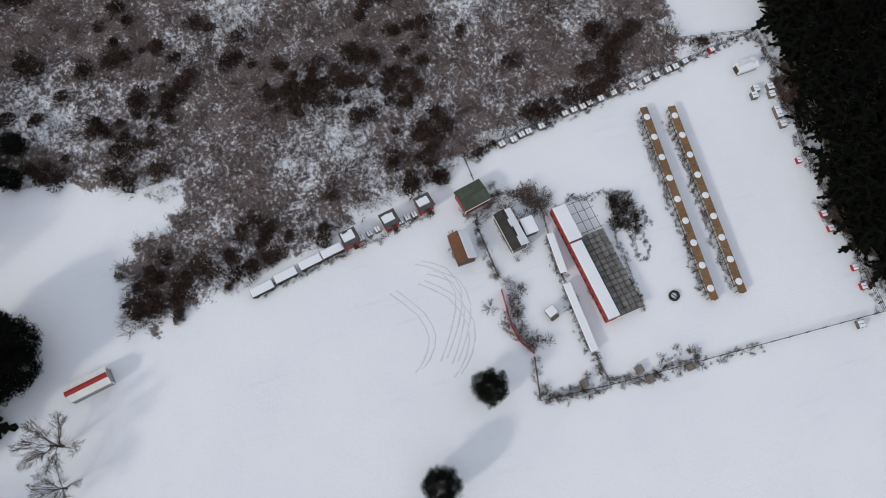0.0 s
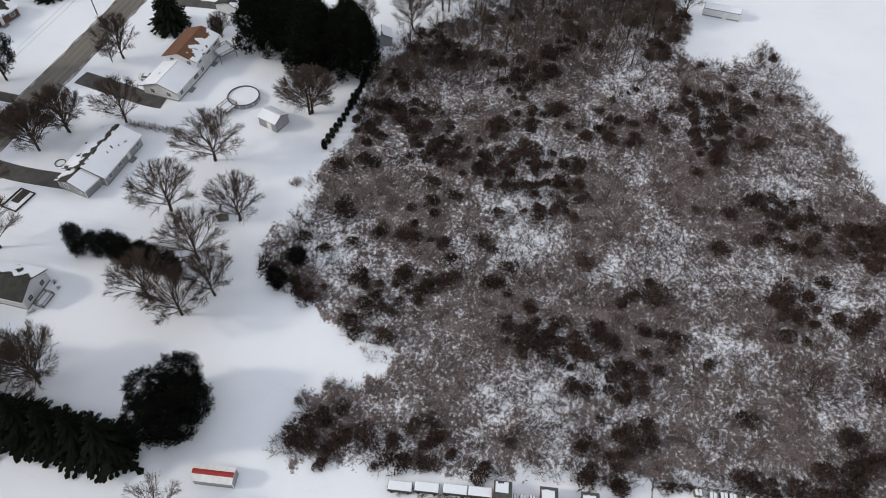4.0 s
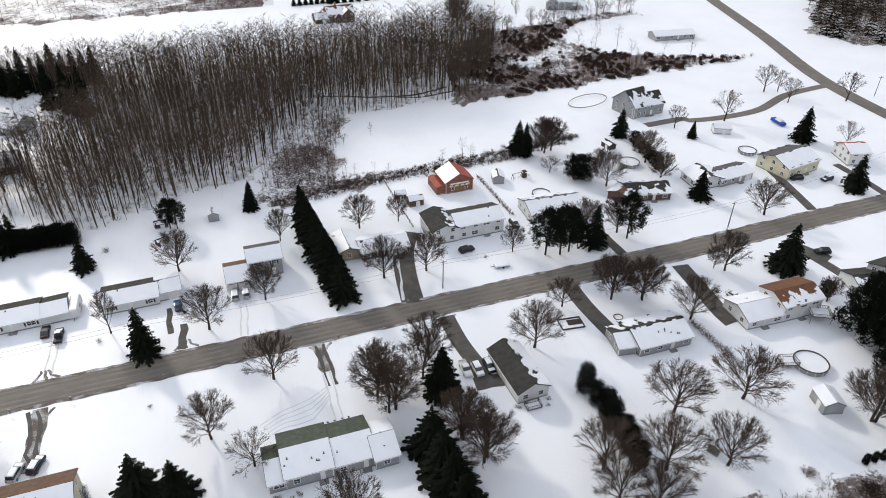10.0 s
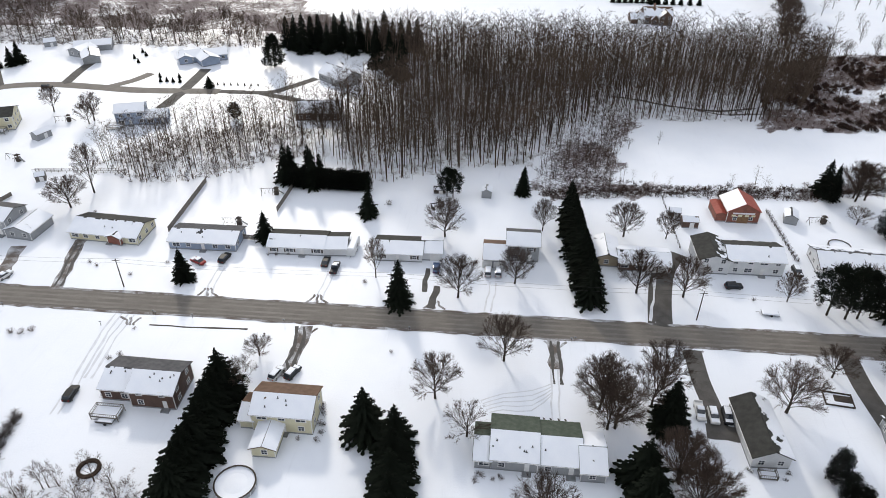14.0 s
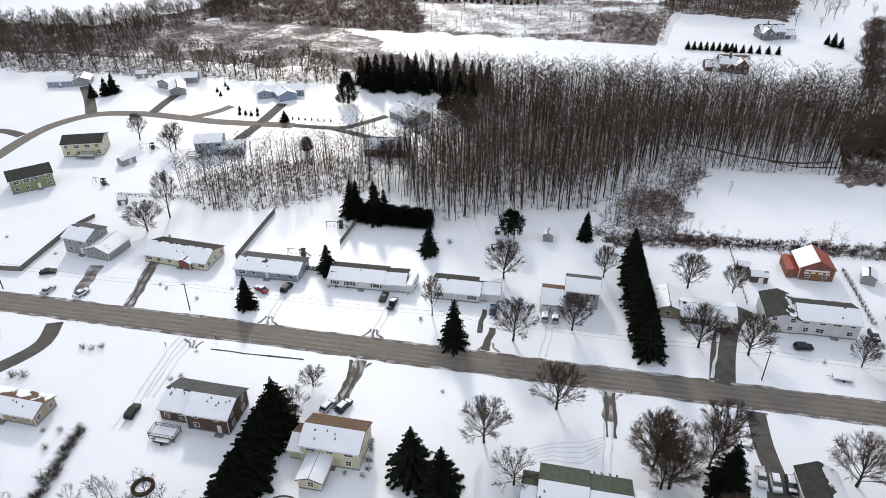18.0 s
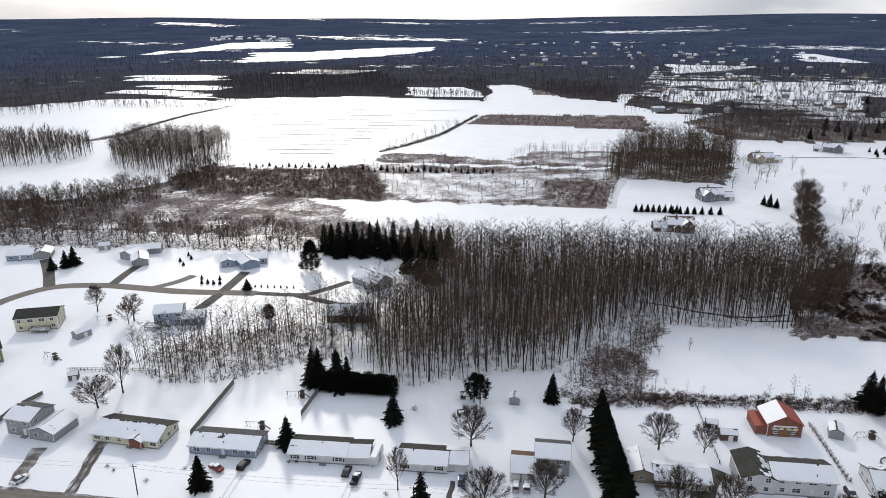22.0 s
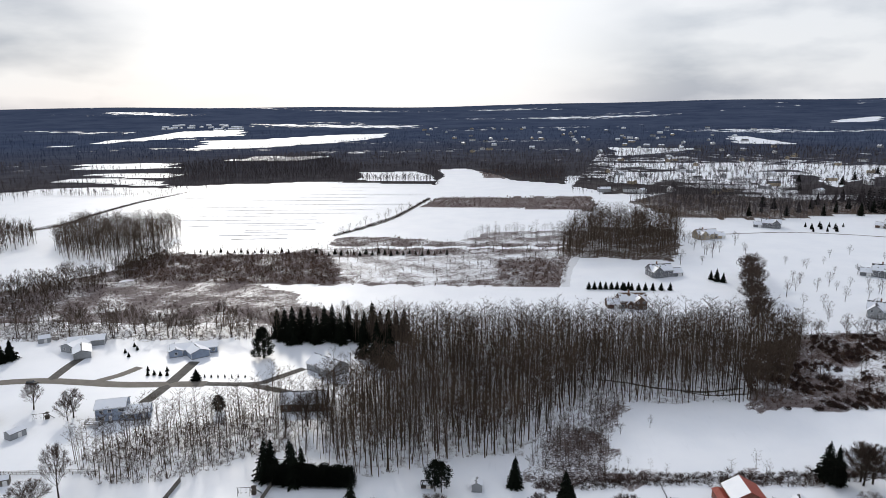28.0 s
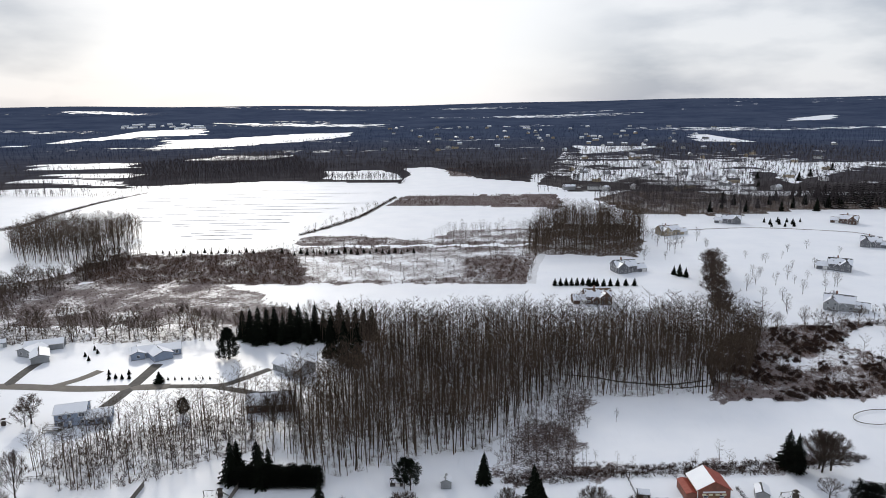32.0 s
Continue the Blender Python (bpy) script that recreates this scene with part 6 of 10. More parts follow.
b = wing(h, -14.0, -4.5, 145.6, 9.0, 8.6, 2.8, SIDING_WHITE, ROOF_GREY, snow=(0.05, 0.05), seed=39)
h = house(227.3, 8.2, -86.9, "white storey-and-a-half house with a dark dormer roof", "house")
b = wing(h, 0.0, 0.0, 0.0, 11.2, 9.0, 3.4, SIDING_WHITE, ROOF_GREY, snow=(0.1, 0.6), pitch=0.6, seed=11)
b = wing(h, -9.8, 4.1, -3.1, 7.1, 8.0, 2.6, SIDING_WHITE, ROOF_GREY, snow=(0.02, 0.1), seed=32)
h = house(296.4, 161.2, -38, "grey farmhouse with a brown gable roof under bare trees", "house")
b = wing(h, 0.0, 0.0, 0.0, 11.5, 9.0, 4.5, SIDING_GREY, ROOF_BROWN, snow=(0.5, 0.6), seed=80)
b = wing(h, -5.1, 3.3, 25.9, 8.0, 13.4, 4.5, SIDING_GREY, ROOF_BROWN, snow=(0.4, 0.6), seed=81)
h = house(292.1, 92.2, -76.3, "cream house with an orange-red roof", "house")
b = wing(h, 0.0, 0.0, 90.0, 8.5, 7.2, 4.2, SIDING_CREAM, ROOF_RED, storeys=2, snow=(0.6, 0.9), seed=95)
h = house(285.8, 69.1, -84.3, "white house with dormers and snowy roof", "house")
b = wing(h, 0.0, 0.0, 0.0, 10.1, 9.0, 4.4, SIDING_WHITE, ROOF_GREY, storeys=2, snow=(0.2, 0.4), pitch=0.55, seed=53)
b = wing(h, 10.4, 2.2, 92.6, 8.0, 7.6, 2.8, SIDING_TAN, ROOF_GREY, snow=(0.1, 0.5), seed=54)
h = house(281.8, 21.8, -74, "dark brown house under bare trees", "house")
b = wing(h, 0.0, 0.0, 0.0, 15.2, 10.0, 3, SIDING_BROWN, ROOF_BROWN, snow=(0.6, 0.8), seed=91)
h = house(354.1, 94.8, -94.9, "tan house with dark roof on the side road", "house")
b = wing(h, -0.0, 0.0, 0.0, 11.6, 8.0, 2.8, SIDING_TAN, ROOF_GREEN, snow=(0.8, 0.9), seed=90)
h = house(393.4, 93.5, -55.9, "grey garage with open front", "house")
b = wing(h, 0.0, 0.0, 0.0, 17.5, 8.0, 3, SIDING_GREY, ROOF_GREY, snow=(0.1, 0.8), seed=12)
h = house(431.1, 93.8, -87.2, "brown house with dark roof at the wood edge", "house")
b = wing(h, 0.0, 0.0, 0.0, 12.3, 8.0, 3, SIDING_BROWN, ROOF_GREEN, snow=(0.4, 0.9), seed=29)
h = house(236.8, 307.5, -5.7, "long low grey house behind the field", "house")
b = wing(h, 0.0, 0.0, 0.0, 23.0, 8.0, 2.6, SIDING_GREY, ROOF_GREY, snow=(0.02, 0.3), seed=47)
h = house(-257.3, 295.1, 21, "grey house with snowy roof among small trees", "house")
b = wing(h, 0.0, 0.0, 0.0, 12.0, 9.0, 2.8, SIDING_BLUE, ROOF_GREY, snow=(0.02, 0.3), seed=88)
b = wing(h, 9.6, 0.3, 94.3, 9.0, 8.0, 2.8, SIDING_GREY, ROOF_GREY, snow=(0.05, 0.5), glass='', seed=57)
h = house(-194.9, 297.2, 32.2, "grey L-shaped ranch with garage gable and snowy roof", "house")
b = wing(h, 0.0, 0.0, 90.0, 12.0, 7.3, 2.8, SIDING_GREY, ROOF_GREY, snow=(0.05, 0.3), glass='', seed=93)
b = wing(h, -2.8, 9.8, 41.0, 9.0, 8.7, 2.8, SIDING_GREY, ROOF_GREY, snow=(0.05, 0.4), seed=11)
b = wing(h, 2.5, 16.2, -10.0, 16.4, 8.0, 2.8, SIDING_GREY, ROOF_GREY, snow=(0.05, 0.8), glass='', seed=95)
h = house(-140.9, 301.1, 41.1, "blue-grey ranch with three snowy gables", "house")
b = wing(h, 0.0, 0.0, 90.0, 12.0, 8.4, 2.9, SIDING_BLUE, ROOF_GREY, snow=(0.03, 0.1), glass='', seed=24)
b = wing(h, 0.5, 4.6, -19.1, 20.8, 9.0, 2.9, SIDING_BLUE, ROOF_GREY, snow=(0.03, 0.1), seed=27)
b = wing(h, -7.8, 6.7, 77.2, 10.0, 5.9, 2.9, SIDING_BLUE, ROOF_GREY, snow=(0.03, 0.1), glass='l', seed=53)
h = house(-74.2, 285, -35, "slate-grey house with dormers and a snowy front roof", "house")
b = wing(h, 0.0, 0.0, 0.0, 16.2, 10.0, 3.3, SIDING_GREY, ROOF_GREY, snow=(0.1, 0.4), pitch=0.6, seed=62)
h = house(-74.1, 248.5, 7.1, "brown house with a grey snowy hipped roof among trees", "house")
b = wing(h, 0.0, 0.0, 0.0, 16.9, 11.0, 3.4, SIDING_BROWN, ROOF_GREY, snow=(0.2, 0.4), pitch=0.5, seed=26)
h = house(-143.9, 234.7, 19.1, "blue-grey two-storey house with snowy porch and garage wing", "house")
b = wing(h, 0.0, 0.0, 0.0, 10.4, 9.0, 5.4, SIDING_BLUE, ROOF_GREY, storeys=2, snow=(0.04, 0.2), seed=3)
b = wing(h, 9.0, -1.5, 0.8, 8.8, 8.0, 2.9, SIDING_BLUE, ROOF_GREY, snow=(0.03, 0.2), glass='f', seed=70)
h = house(-192.3, 223.6, 21.2, "beige two-storey house with a dark hipped roof and wooden deck", "house")
b = wing(h, 0.0, 0.0, 0.0, 14.9, 10.0, 5.4, SIDING_CREAM, ROOF_DARK, storeys=2, snow=(1.0, 1.0), seed=62)
h = house(-192.7, 192.4, 46.8, "olive green two-storey house with a black roof", "house")
b = wing(h, 0.0, 0.0, 0.0, 13.9, 10.0, 5.2, SIDING_OLIVE, ROOF_DARK, storeys=2, snow=(1.0, 1.0), seed=94)
h = house(229, -27, -84, "white ranch house with a black roof patched with snow", "house")
b = wing(h, 0.0, 0.0, 0.0, 13.0, 8.5, 2.8, SIDING_WHITE, ROOF_DARK, snow=(0.5, 0.9), pitch=0.45, seed=17)
b = wing(h, -9.3, 0.6, 0, 6.0, 7.0, 2.6, SIDING_WHITE, ROOF_DARK, snow=(0.03, 0.2), seed=18, glass="f")
h = house(292, -12, -80, "red brick house with a snowy roof beyond the side road", "house")
b = wing(h, 0.0, 0.0, 0.0, 13.0, 9.0, 3.0, BRICK_RED, ROOF_BROWN, snow=(0.3, 0.6), seed=23)
h = house(324, -5, -60, "weathered grey house among bare trees", "house")
b = wing(h, 0.0, 0.0, 0.0, 10.0, 8.0, 4.6, SIDING_TAN, ROOF_GREY, storeys=2, snow=(0.6, 0.9), pitch=0.6, seed=24)


def country_house(x, y, turn, L, wall, roof, label, seed, garage_side=1):
    """A large newer house: a main block, a broad and a narrow gable on the front and a low garage wing."""
    h = house(x, y, turn, label, "house")
    wing(h, 0, 0, 0, L, 10.0, 4.6, wall, roof, storeys=2, snow=(0.35, 0.6), pitch=0.66, seed=seed)
    wing(h, -garage_side * L * 0.24, -3.6, 90, 8.0, 6.8, 4.4, wall, roof, storeys=2, snow=(0.6, 0.2), pitch=0.85, glass="l", seed=seed + 1)
    wing(h, garage_side * L * 0.12, -4.6, 90, 3.0, 3.4, 3.0, wall, roof, snow=(0.6, 0.2), pitch=0.9, glass="l", seed=seed + 2)
    wing(h, garage_side * (L / 2 + 3.4), -1.0, 0, 7.0, 8.0, 2.7, wall, roof, snow=(0.2, 0.6), pitch=0.6, glass="", garage=1, seed=seed + 3)
    chimney(h, -L * 0.1, 1.5, 7.4, 1.8)
    return h


country_house(174.8, 600, 15, 18, SIDING_TAN, ROOF_BROWN, "tan two-storey house at the edge of the far grove", 57)
country_house(249.8, 656.5, -16.3, 16, SIDING_SLATE, ROOF_GREY, "grey house with snowy gables on an open field", 47, -1)
country_house(107.6, 466.3, 12.6, 15, SIDING_SLATE, ROOF_DARK, "slate-grey house with many snowy gables", 13)
country_house(254.2, 470.5, -25.6, 14, SIDING_SLATE, ROOF_DARK, "dark grey house with snow on its gables", 69, -1)
country_house(207, 379.6, -28, 15, SIDING_GREY, ROOF_GREY, "blue-grey house with a snowy garage wing", 30)
country_house(76, 392, 3, 15, SIDING_BROWN, ROOF_BROWN, "brown house with steep roofs at the far side of the woods", 52, -1)
country_house(356, 652, -35, 15, SIDING_BROWN, ROOF_BROWN, "brown gabled house on the far snowy slope", 61, -1)
country_house(318, 548, -30, 14, SIDING_SLATE, ROOF_DARK, "dark house beside the far field", 33)
strip("farm_lane", [(190, 618), (260, 630), (330, 610), (345, 590)], 3.0, MUD, 0.03, "muddy lane across the far snowy slope", "lane", 0.5, 41)

# ---- stubble lines of the big field ----
strip("stubble_row", [(-382.9, 945.3), (-276.1, 954.1), (-168.8, 960.3)], 2.3, STUBBLE, 0.2, "broken line of brown stubble across the snowy field", "stubble", 0.8, 0)
strip("stubble_row", [(-361.7, 909.5), (-271.7, 917.8), (-181.1, 923.8)], 2.3, STUBBLE, 0.2, "broken line of brown stubble across the snowy field", "stubble", 0.8, 1)
strip("stubble_row", [(-400.8, 872.7), (-245.3, 881.7), (-91.1, 888.4)], 2.1, STUBBLE, 0.2, "broken line of brown stubble across the snowy field", "stubble", 0.8, 2)
strip("stubble_row", [(-403.9, 841.2), (-285.2, 849.5), (-166.5, 855.7)], 1.8, STUBBLE, 0.2, "broken line of brown stubble across the snowy field", "stubble", 0.8, 3)
strip("stubble_row", [(-397, 816.2), (-289.3, 824.2), (-181.5, 830.2)], 2.7, STUBBLE, 0.2, "broken line of brown stubble across the snowy field", "stubble", 0.8, 4)
strip("stubble_row", [(-337, 784.5), (-210.6, 792.7), (-84.8, 799)], 2.0, STUBBLE, 0.2, "broken line of brown stubble across the snowy field", "stubble", 0.8, 5)
strip("stubble_row", [(-370, 762.1), (-271.4, 769.6), (-172.6, 775.3)], 2.1, STUBBLE, 0.2, "broken line of brown stubble across the snowy field", "stubble", 0.8, 6)
strip("stubble_row", [(-308.3, 742.7), (-224.3, 749.7), (-139.9, 755)], 3.1, STUBBLE, 0.2, "broken line of brown stubble across the snowy field", "stubble", 0.8, 7)
strip("stubble_row", [(-320.4, 717.6), (-236.8, 724.4), (-153, 729.7)], 2.3, STUBBLE, 0.2, "broken line of brown stubble across the snowy field", "stubble", 0.8, 8)
strip("stubble_row", [(-351.8, 697.6), (-265.5, 704.4), (-179, 709.7)], 1.8, STUBBLE, 0.2, "broken line of brown stubble across the snowy field", "stubble", 0.8, 9)
strip("stubble_row", [(-330, 673.9), (-257.7, 680.2), (-185, 685.1)], 3.0, STUBBLE, 0.2, "broken line of brown stubble across the snowy field", "stubble", 0.8, 10)
strip("stubble_row", [(-285.3, 656.7), (-229.1, 662.3), (-172.4, 666.7)], 2.7, STUBBLE, 0.2, "broken line of brown stubble across the snowy field", "stubble", 0.8, 11)
strip("stubble_row", [(-300.7, 642.3), (-243.5, 647.9), (-185.9, 652.3)], 1.8, STUBBLE, 0.2, "broken line of brown stubble across the snowy field", "stubble", 0.8, 12)
strip("stubble_row", [(-236.9, 622.5), (-204.4, 627.2), (-171.4, 630.6)], 2.1, STUBBLE, 0.2, "broken line of brown stubble across the snowy field", "stubble", 0.8, 13)
strip("stubble_row", [(-247.8, 608.8), (-222.4, 613.1), (-196.4, 616.2)], 2.1, STUBBLE, 0.2, "broken line of brown stubble across the snowy field", "stubble", 0.8, 14)
strip("stubble_row", [(-251.7, 595.5), (-220.8, 599.9), (-189.3, 603.2)], 3.2, STUBBLE, 0.2, "broken line of brown stubble across the snowy field", "stubble", 0.8, 15)
strip("stubble_row", [(-232.8, 579), (-209.1, 583), (-184.9, 585.9)], 2.7, STUBBLE, 0.2, "broken line of brown stubble across the snowy field", "stubble", 0.8, 16)

# ---- woods and brush ----
WOODS_KINDS = [woods_tree(300 + i).arrays() for i in range(9)]
FAR_KINDS = [far_tree(350 + i).arrays() for i in range(5)]
LIGHT_SHRUBS = [shrub(470 + i, 12, 0.75, 5, 0.026).arrays() for i in range(6)]
FINE_SHRUBS = [shrub(480 + i, 17, 0.80, 7, 0.014).arrays() for i in range(6)]
SHRUB_KINDS = [shrub(400 + i).arrays() for i in range(5)]
TALL_KINDS = []
for i in range(5):
    v1, t1 = bare_tree(620 + i, 7, 5, 4, 0.30, 0.08, 0.44, 0.014)[0].arrays()
    v2, t2 = bare_tree(620 + i, 7, 5, 4, 0.30, 0.08, 0.44, 0.014)[1].arrays()
    TALL_KINDS.append((np.concatenate([v1, v2]), np.concatenate([t1, t2 + len(v1)])))
EDGE_TREES = [(132, 53), (140, 36), (150, 12), (166, -14), (182, -24), (203, -17), (213, -3), (200, 16), (184.7, 36), (157.8, 51.7)]
WEED_KINDS = [weed_tuft(450 + i).arrays() for i in range(5)]
spread_copies("woods", scatter(WOODS, 2.85, 11, 0.9), WOODS_KINDS, TWIG_WOODS, 12, 23, 12, "bare winter woods of slim grey-brown trunks over snow", "woods", (0.8, 1.35))
spread_copies("grove", scatter(GROVE, 3.0, 13, 0.85), WOODS_KINDS, TWIG_WOODS, 9, 17, 14, "young bare trees in a snowy grove", "woods")
spread_copies("grove_edge", scatter(GROVE_LINK, 3.6, 98, 0.75), WOODS_KINDS, TWIG_WOODS, 8, 17, 99, "bare trees between the grove and the woods", "woods")
spread_copies("woods_edge", scatter(WOODS_EDGE, 3.4, 105, 0.75), WOODS_KINDS, TWIG_WOODS, 5, 12, 106, "young bare trees thinning out at the edge of the woods", "woods")
spread_copies("edge_brush", scatter(WOODS_EDGE, 2.4, 107, 0.8), FINE_SHRUBS, BRUSH, 0.9, 2.4, 108, "brown brambles at the edge of the woods", "shrubs")
spread_copies("road_wood", scatter(ROAD_WOOD, 8.0, 115, 0.6), [spruce(520 + i, 9, 0.26, 6)[1].arrays() for i in range(3)], NEEDLE_DARK, 9, 16, 116, "dark evergreens in a wood beside the road", "woods")
spread_copies("road_wood_trees", scatter(ROAD_WOOD, 4.0, 117, 0.7), WOODS_KINDS, TWIG_WOODS, 9, 16, 118, "bare trees among the evergreens beside the road", "woods")
spread_copies("grove_shrubs", scatter(GROVE, 2.2, 15, 0.85), LIGHT_SHRUBS, BRUSH, 1.2, 2.6, 16, "tangle of leafless shrubs under the young trees", "shrubs")
spread_copies("woods_shrubs", scatter(WOODS, 4.0, 17, 0.75), FINE_SHRUBS, BRUSH, 1.0, 2.6, 18, "leafless undergrowth in the woods", "shrubs")
spread_copies("swamp_shrubs", [p for p in scatter(SWAMP, 2.6, 19, 0.85) if not inside(SWAMP_GAPS, p[:1], p[1:])[0]], LIGHT_SHRUBS, SCRUB_RUST, 1.0, 2.8, 20, "brown thicket of leafless shrubs in a snowy hollow", "shrubs")
spread_copies("swamp_trees", scatter(SWAMP, 11, 21, 0.7), WOODS_KINDS, TWIG_WOODS, 7, 15, 22, "scattered bare trees above the thicket", "woods")
spread_copies("hedgerow", scatter(HEDGEROW, 1.9, 23, 0.9), LIGHT_SHRUBS, SCRUB_MID, 0.8, 1.9, 24, "overgrown strip of brown weeds and brambles along the field", "shrubs")
spread_copies("hedgerow_trees", scatter(HEDGEROW, 5.5, 103, 0.6), WOODS_KINDS, TWIG_WOODS, 4, 9, 104, "thin young trees along the hedgerow", "woods")
spread_copies("brush", scatter(BRUSH_FIELD, 2.1, 25, 0.8), FINE_SHRUBS, BRUSH, 1.0, 2.7, 26, "brown leafless brush on a snowy overgrown field", "shrubs")


def open_ground(points):
    """The points outside the snowy gaps of the scrub."""
    return [p for p in points if not inside(SCRUB_GAPS, np.array([p[0]]), np.array([p[1]]))[0]]


def clumped(points, size, level):
    """The points that fall in patches of a noise pattern."""
    return [p for p in points if noise.fractal(Vector((p[0] / size, p[1] / size, 5.5)), 0.7, 2.1, 3) > level]


spread_copies("tall_brush", scatter(BRUSH_FIELD, 3.6, 31, 0.8), FINE_SHRUBS, TWIG, 2.0, 3.8, 32, "tall dark leafless brush standing in the snowy field", "shrubs", (0.7, 1.0))
DENSE_SHRUBS = [thicket(420 + i).arrays() for i in range(6)]
spread_copies("brush_thickets", clumped(scatter(BRUSH_FIELD, 2.7, 27, 0.85), 17, 0.20), DENSE_SHRUBS, SCRUB_MID, 1.2, 3.0, 28, "dark dense thickets in the overgrown field", "shrubs")
spread_copies("lone_thickets", scatter(BRUSH_FIELD, 12, 28, 0.5), DENSE_SHRUBS, SCRUB_MID, 1.4, 3.0, 29, "single dark bushes in the overgrown field", "shrubs", (0.9, 1.5))
spread_copies("round_thickets", [p for p in scatter(DARK_CORNER, 6.6, 94, 0.75) if inside(BRUSH_FIELD, np.array([p[0]]), np.array([p[1]]))[0]], DENSE_SHRUBS, SCRUB_DARK, 1.7, 3.0, 95, "round almost black bushes in the snowy brush", "shrubs", (0.9, 1.3))
spread_copies("garden_trees", scatter(BACK_GARDEN, 4.5, 79, 0.8), TALL_KINDS, TWIG, 5, 9, 80, "bare young trees at the back of the gardens", "woods")
spread_copies("garden_brush", scatter(BACK_GARDEN, 2.2, 81, 0.8), LIGHT_SHRUBS, BRUSH, 0.8, 2.0, 82, "leafless brush at the back of the gardens", "shrubs")
spread_copies("east_woods", scatter(EAST_WOODS, 4.2, 83, 0.75), WOODS_KINDS, TWIG_WOODS, 8, 15, 84, "bare woods behind the eastern houses", "woods")
spread_copies("field_edge_brush", scatter(EDGE_TREES, 2.6, 85, 0.8), SHRUB_KINDS, BRUSH, 0.8, 2.0, 86, "brown brush under the edge trees", "shrubs")
spread_copies("edge_trees", scatter(EDGE_TREES, 5.2, 75, 0.8), TALL_KINDS, TWIG, 6, 12, 76, "bare trees along the edge of the overgrown field", "woods")
spread_copies("hollow_thickets", clumped(scatter(SWAMP, 2.6, 77, 0.9), 12, 0.0), DENSE_SHRUBS, SCRUB_MID, 1.0, 2.4, 78, "dark thickets in the snowy hollow", "shrubs")
spread_copies("dry_weeds", scatter(BRUSH_FIELD, 1.15, 29, 0.8), WEED_KINDS, WEED, 0.5, 1.2, 30, "dead grey-brown weeds standing in the snow", "weeds")
spread_copies("hedge_trees", scatter(HEDGE_FIELD, 6.4, 31, 0.8), TALL_KINDS, TWIG_WOODS, 9, 16, 32, "row of bare trees behind the gardens", "woods")
spread_copies("hedge_shrubs", scatter(HEDGE_FIELD, 2.2, 87, 0.9), LIGHT_SHRUBS, BRUSH, 0.9, 2.2, 88, "dark brush under the row of bare trees", "shrubs")
spread_copies("ditch_shrubs", scatter(DITCH, 3.4, 89, 0.85), LIGHT_SHRUBS, SCRUB_MID, 0.9, 2.4, 90, "dark brush along the ditch", "shrubs")
spread_copies("meadow_scrub", scatter(MEADOW, 3.6, 33, 0.7), LIGHT_SHRUBS, BRUSH, 0.6, 1.6, 34, "tufts of dead growth in a snowy meadow", "shrubs")
spread_copies("field_scrub", open_ground(scatter(SCRUB, 4.8, 35, 0.75)), LIGHT_SHRUBS, SCRUB_RUST, 1.0, 3.2, 36, "rusty brown scrub between the fields", "shrubs")
spread_copies("west_scrub", scatter(SCRUB_WEST, 3.6, 151, 0.8), FINE_SHRUBS, SCRUB_RUST, 1.8, 4.2, 152, "dense rusty thicket between the fields", "shrubs")
spread_copies("west_saplings", scatter(SCRUB_WEST, 6, 153, 0.7), WOODS_KINDS, TWIG_WOODS, 4, 8, 154, "young bare trees in the rusty thicket", "woods")
spread_copies("east_scrub", scatter(SCRUB_EAST, 3.4, 155, 0.8), FINE_SHRUBS, SCRUB_RUST, 1.2, 2.8, 156, "dense rusty scrub beside the farm lane", "shrubs")
spread_copies("field_saplings", scatter(SCRUB, 8, 37, 0.6), FAR_KINDS, TWIG_WOODS, 4, 9, 38, "thin saplings in the scrub", "woods")
spread_copies("ditch_trees", scatter(DITCH, 5.0, 39, 0.7), TALL_KINDS, TWIG_WOODS, 8, 15, 40, "bare trees along a ditch", "woods")
spread_copies("woodlot", scatter(WOODLOT, 3.6, 41, 0.8), WOODS_KINDS, TWIG_WOODS, 14, 21, 42, "small square woodlot of bare trees", "woods")
spread_copies("woodlot_west", scatter(WOODLOT_WEST, 4.6, 43, 0.75), FAR_KINDS, TWIG_WOODS, 14, 21, 44, "woodlot of bare trees between fields", "woods")
spread_copies("tall_grove", scatter(TALL_GROVE, 3.9, 45, 0.75), WOODS_KINDS, TWIG_WOODS, 14, 28, 46, "dense dark grove of tall bare trees", "woods")
spread_copies("tree_belt", scatter(BELT, 5.0, 47, 0.8), WOODS_KINDS, FAR_TREE, 9, 20, 48, "belt of bare trees behind the fields", "woods")
spread_copies("east_hedge", scatter(HEDGE_EAST, 2.4, 121, 0.9), LIGHT_SHRUBS, SCRUB_MID, 1.0, 2.6, 122, "dark hedge of leafless brush across the slope", "shrubs")
spread_copies("east_hedge_trees", scatter(HEDGE_EAST, 5.5, 123, 0.6), TALL_KINDS, TWIG_WOODS, 7, 13, 124, "bare trees standing in the hedge across the slope", "woods")
spread_copies("belt_evergreens", scatter(EVERGREEN_BELT, 9, 125, 0.8), [spruce(530 + i, 8, 0.26, 6)[1].arrays() for i in range(3)], NEEDLE_DARK, 12, 20, 126, "dark evergreens in the far tree belt", "woods")
spread_copies("strip_brush", scatter(BROWN_STRIP, 4.0, 127, 0.8), LIGHT_SHRUBS, SCRUB_RUST, 1.0, 2.6, 128, "rusty brush strip at the edge of the stubble field", "shrubs")
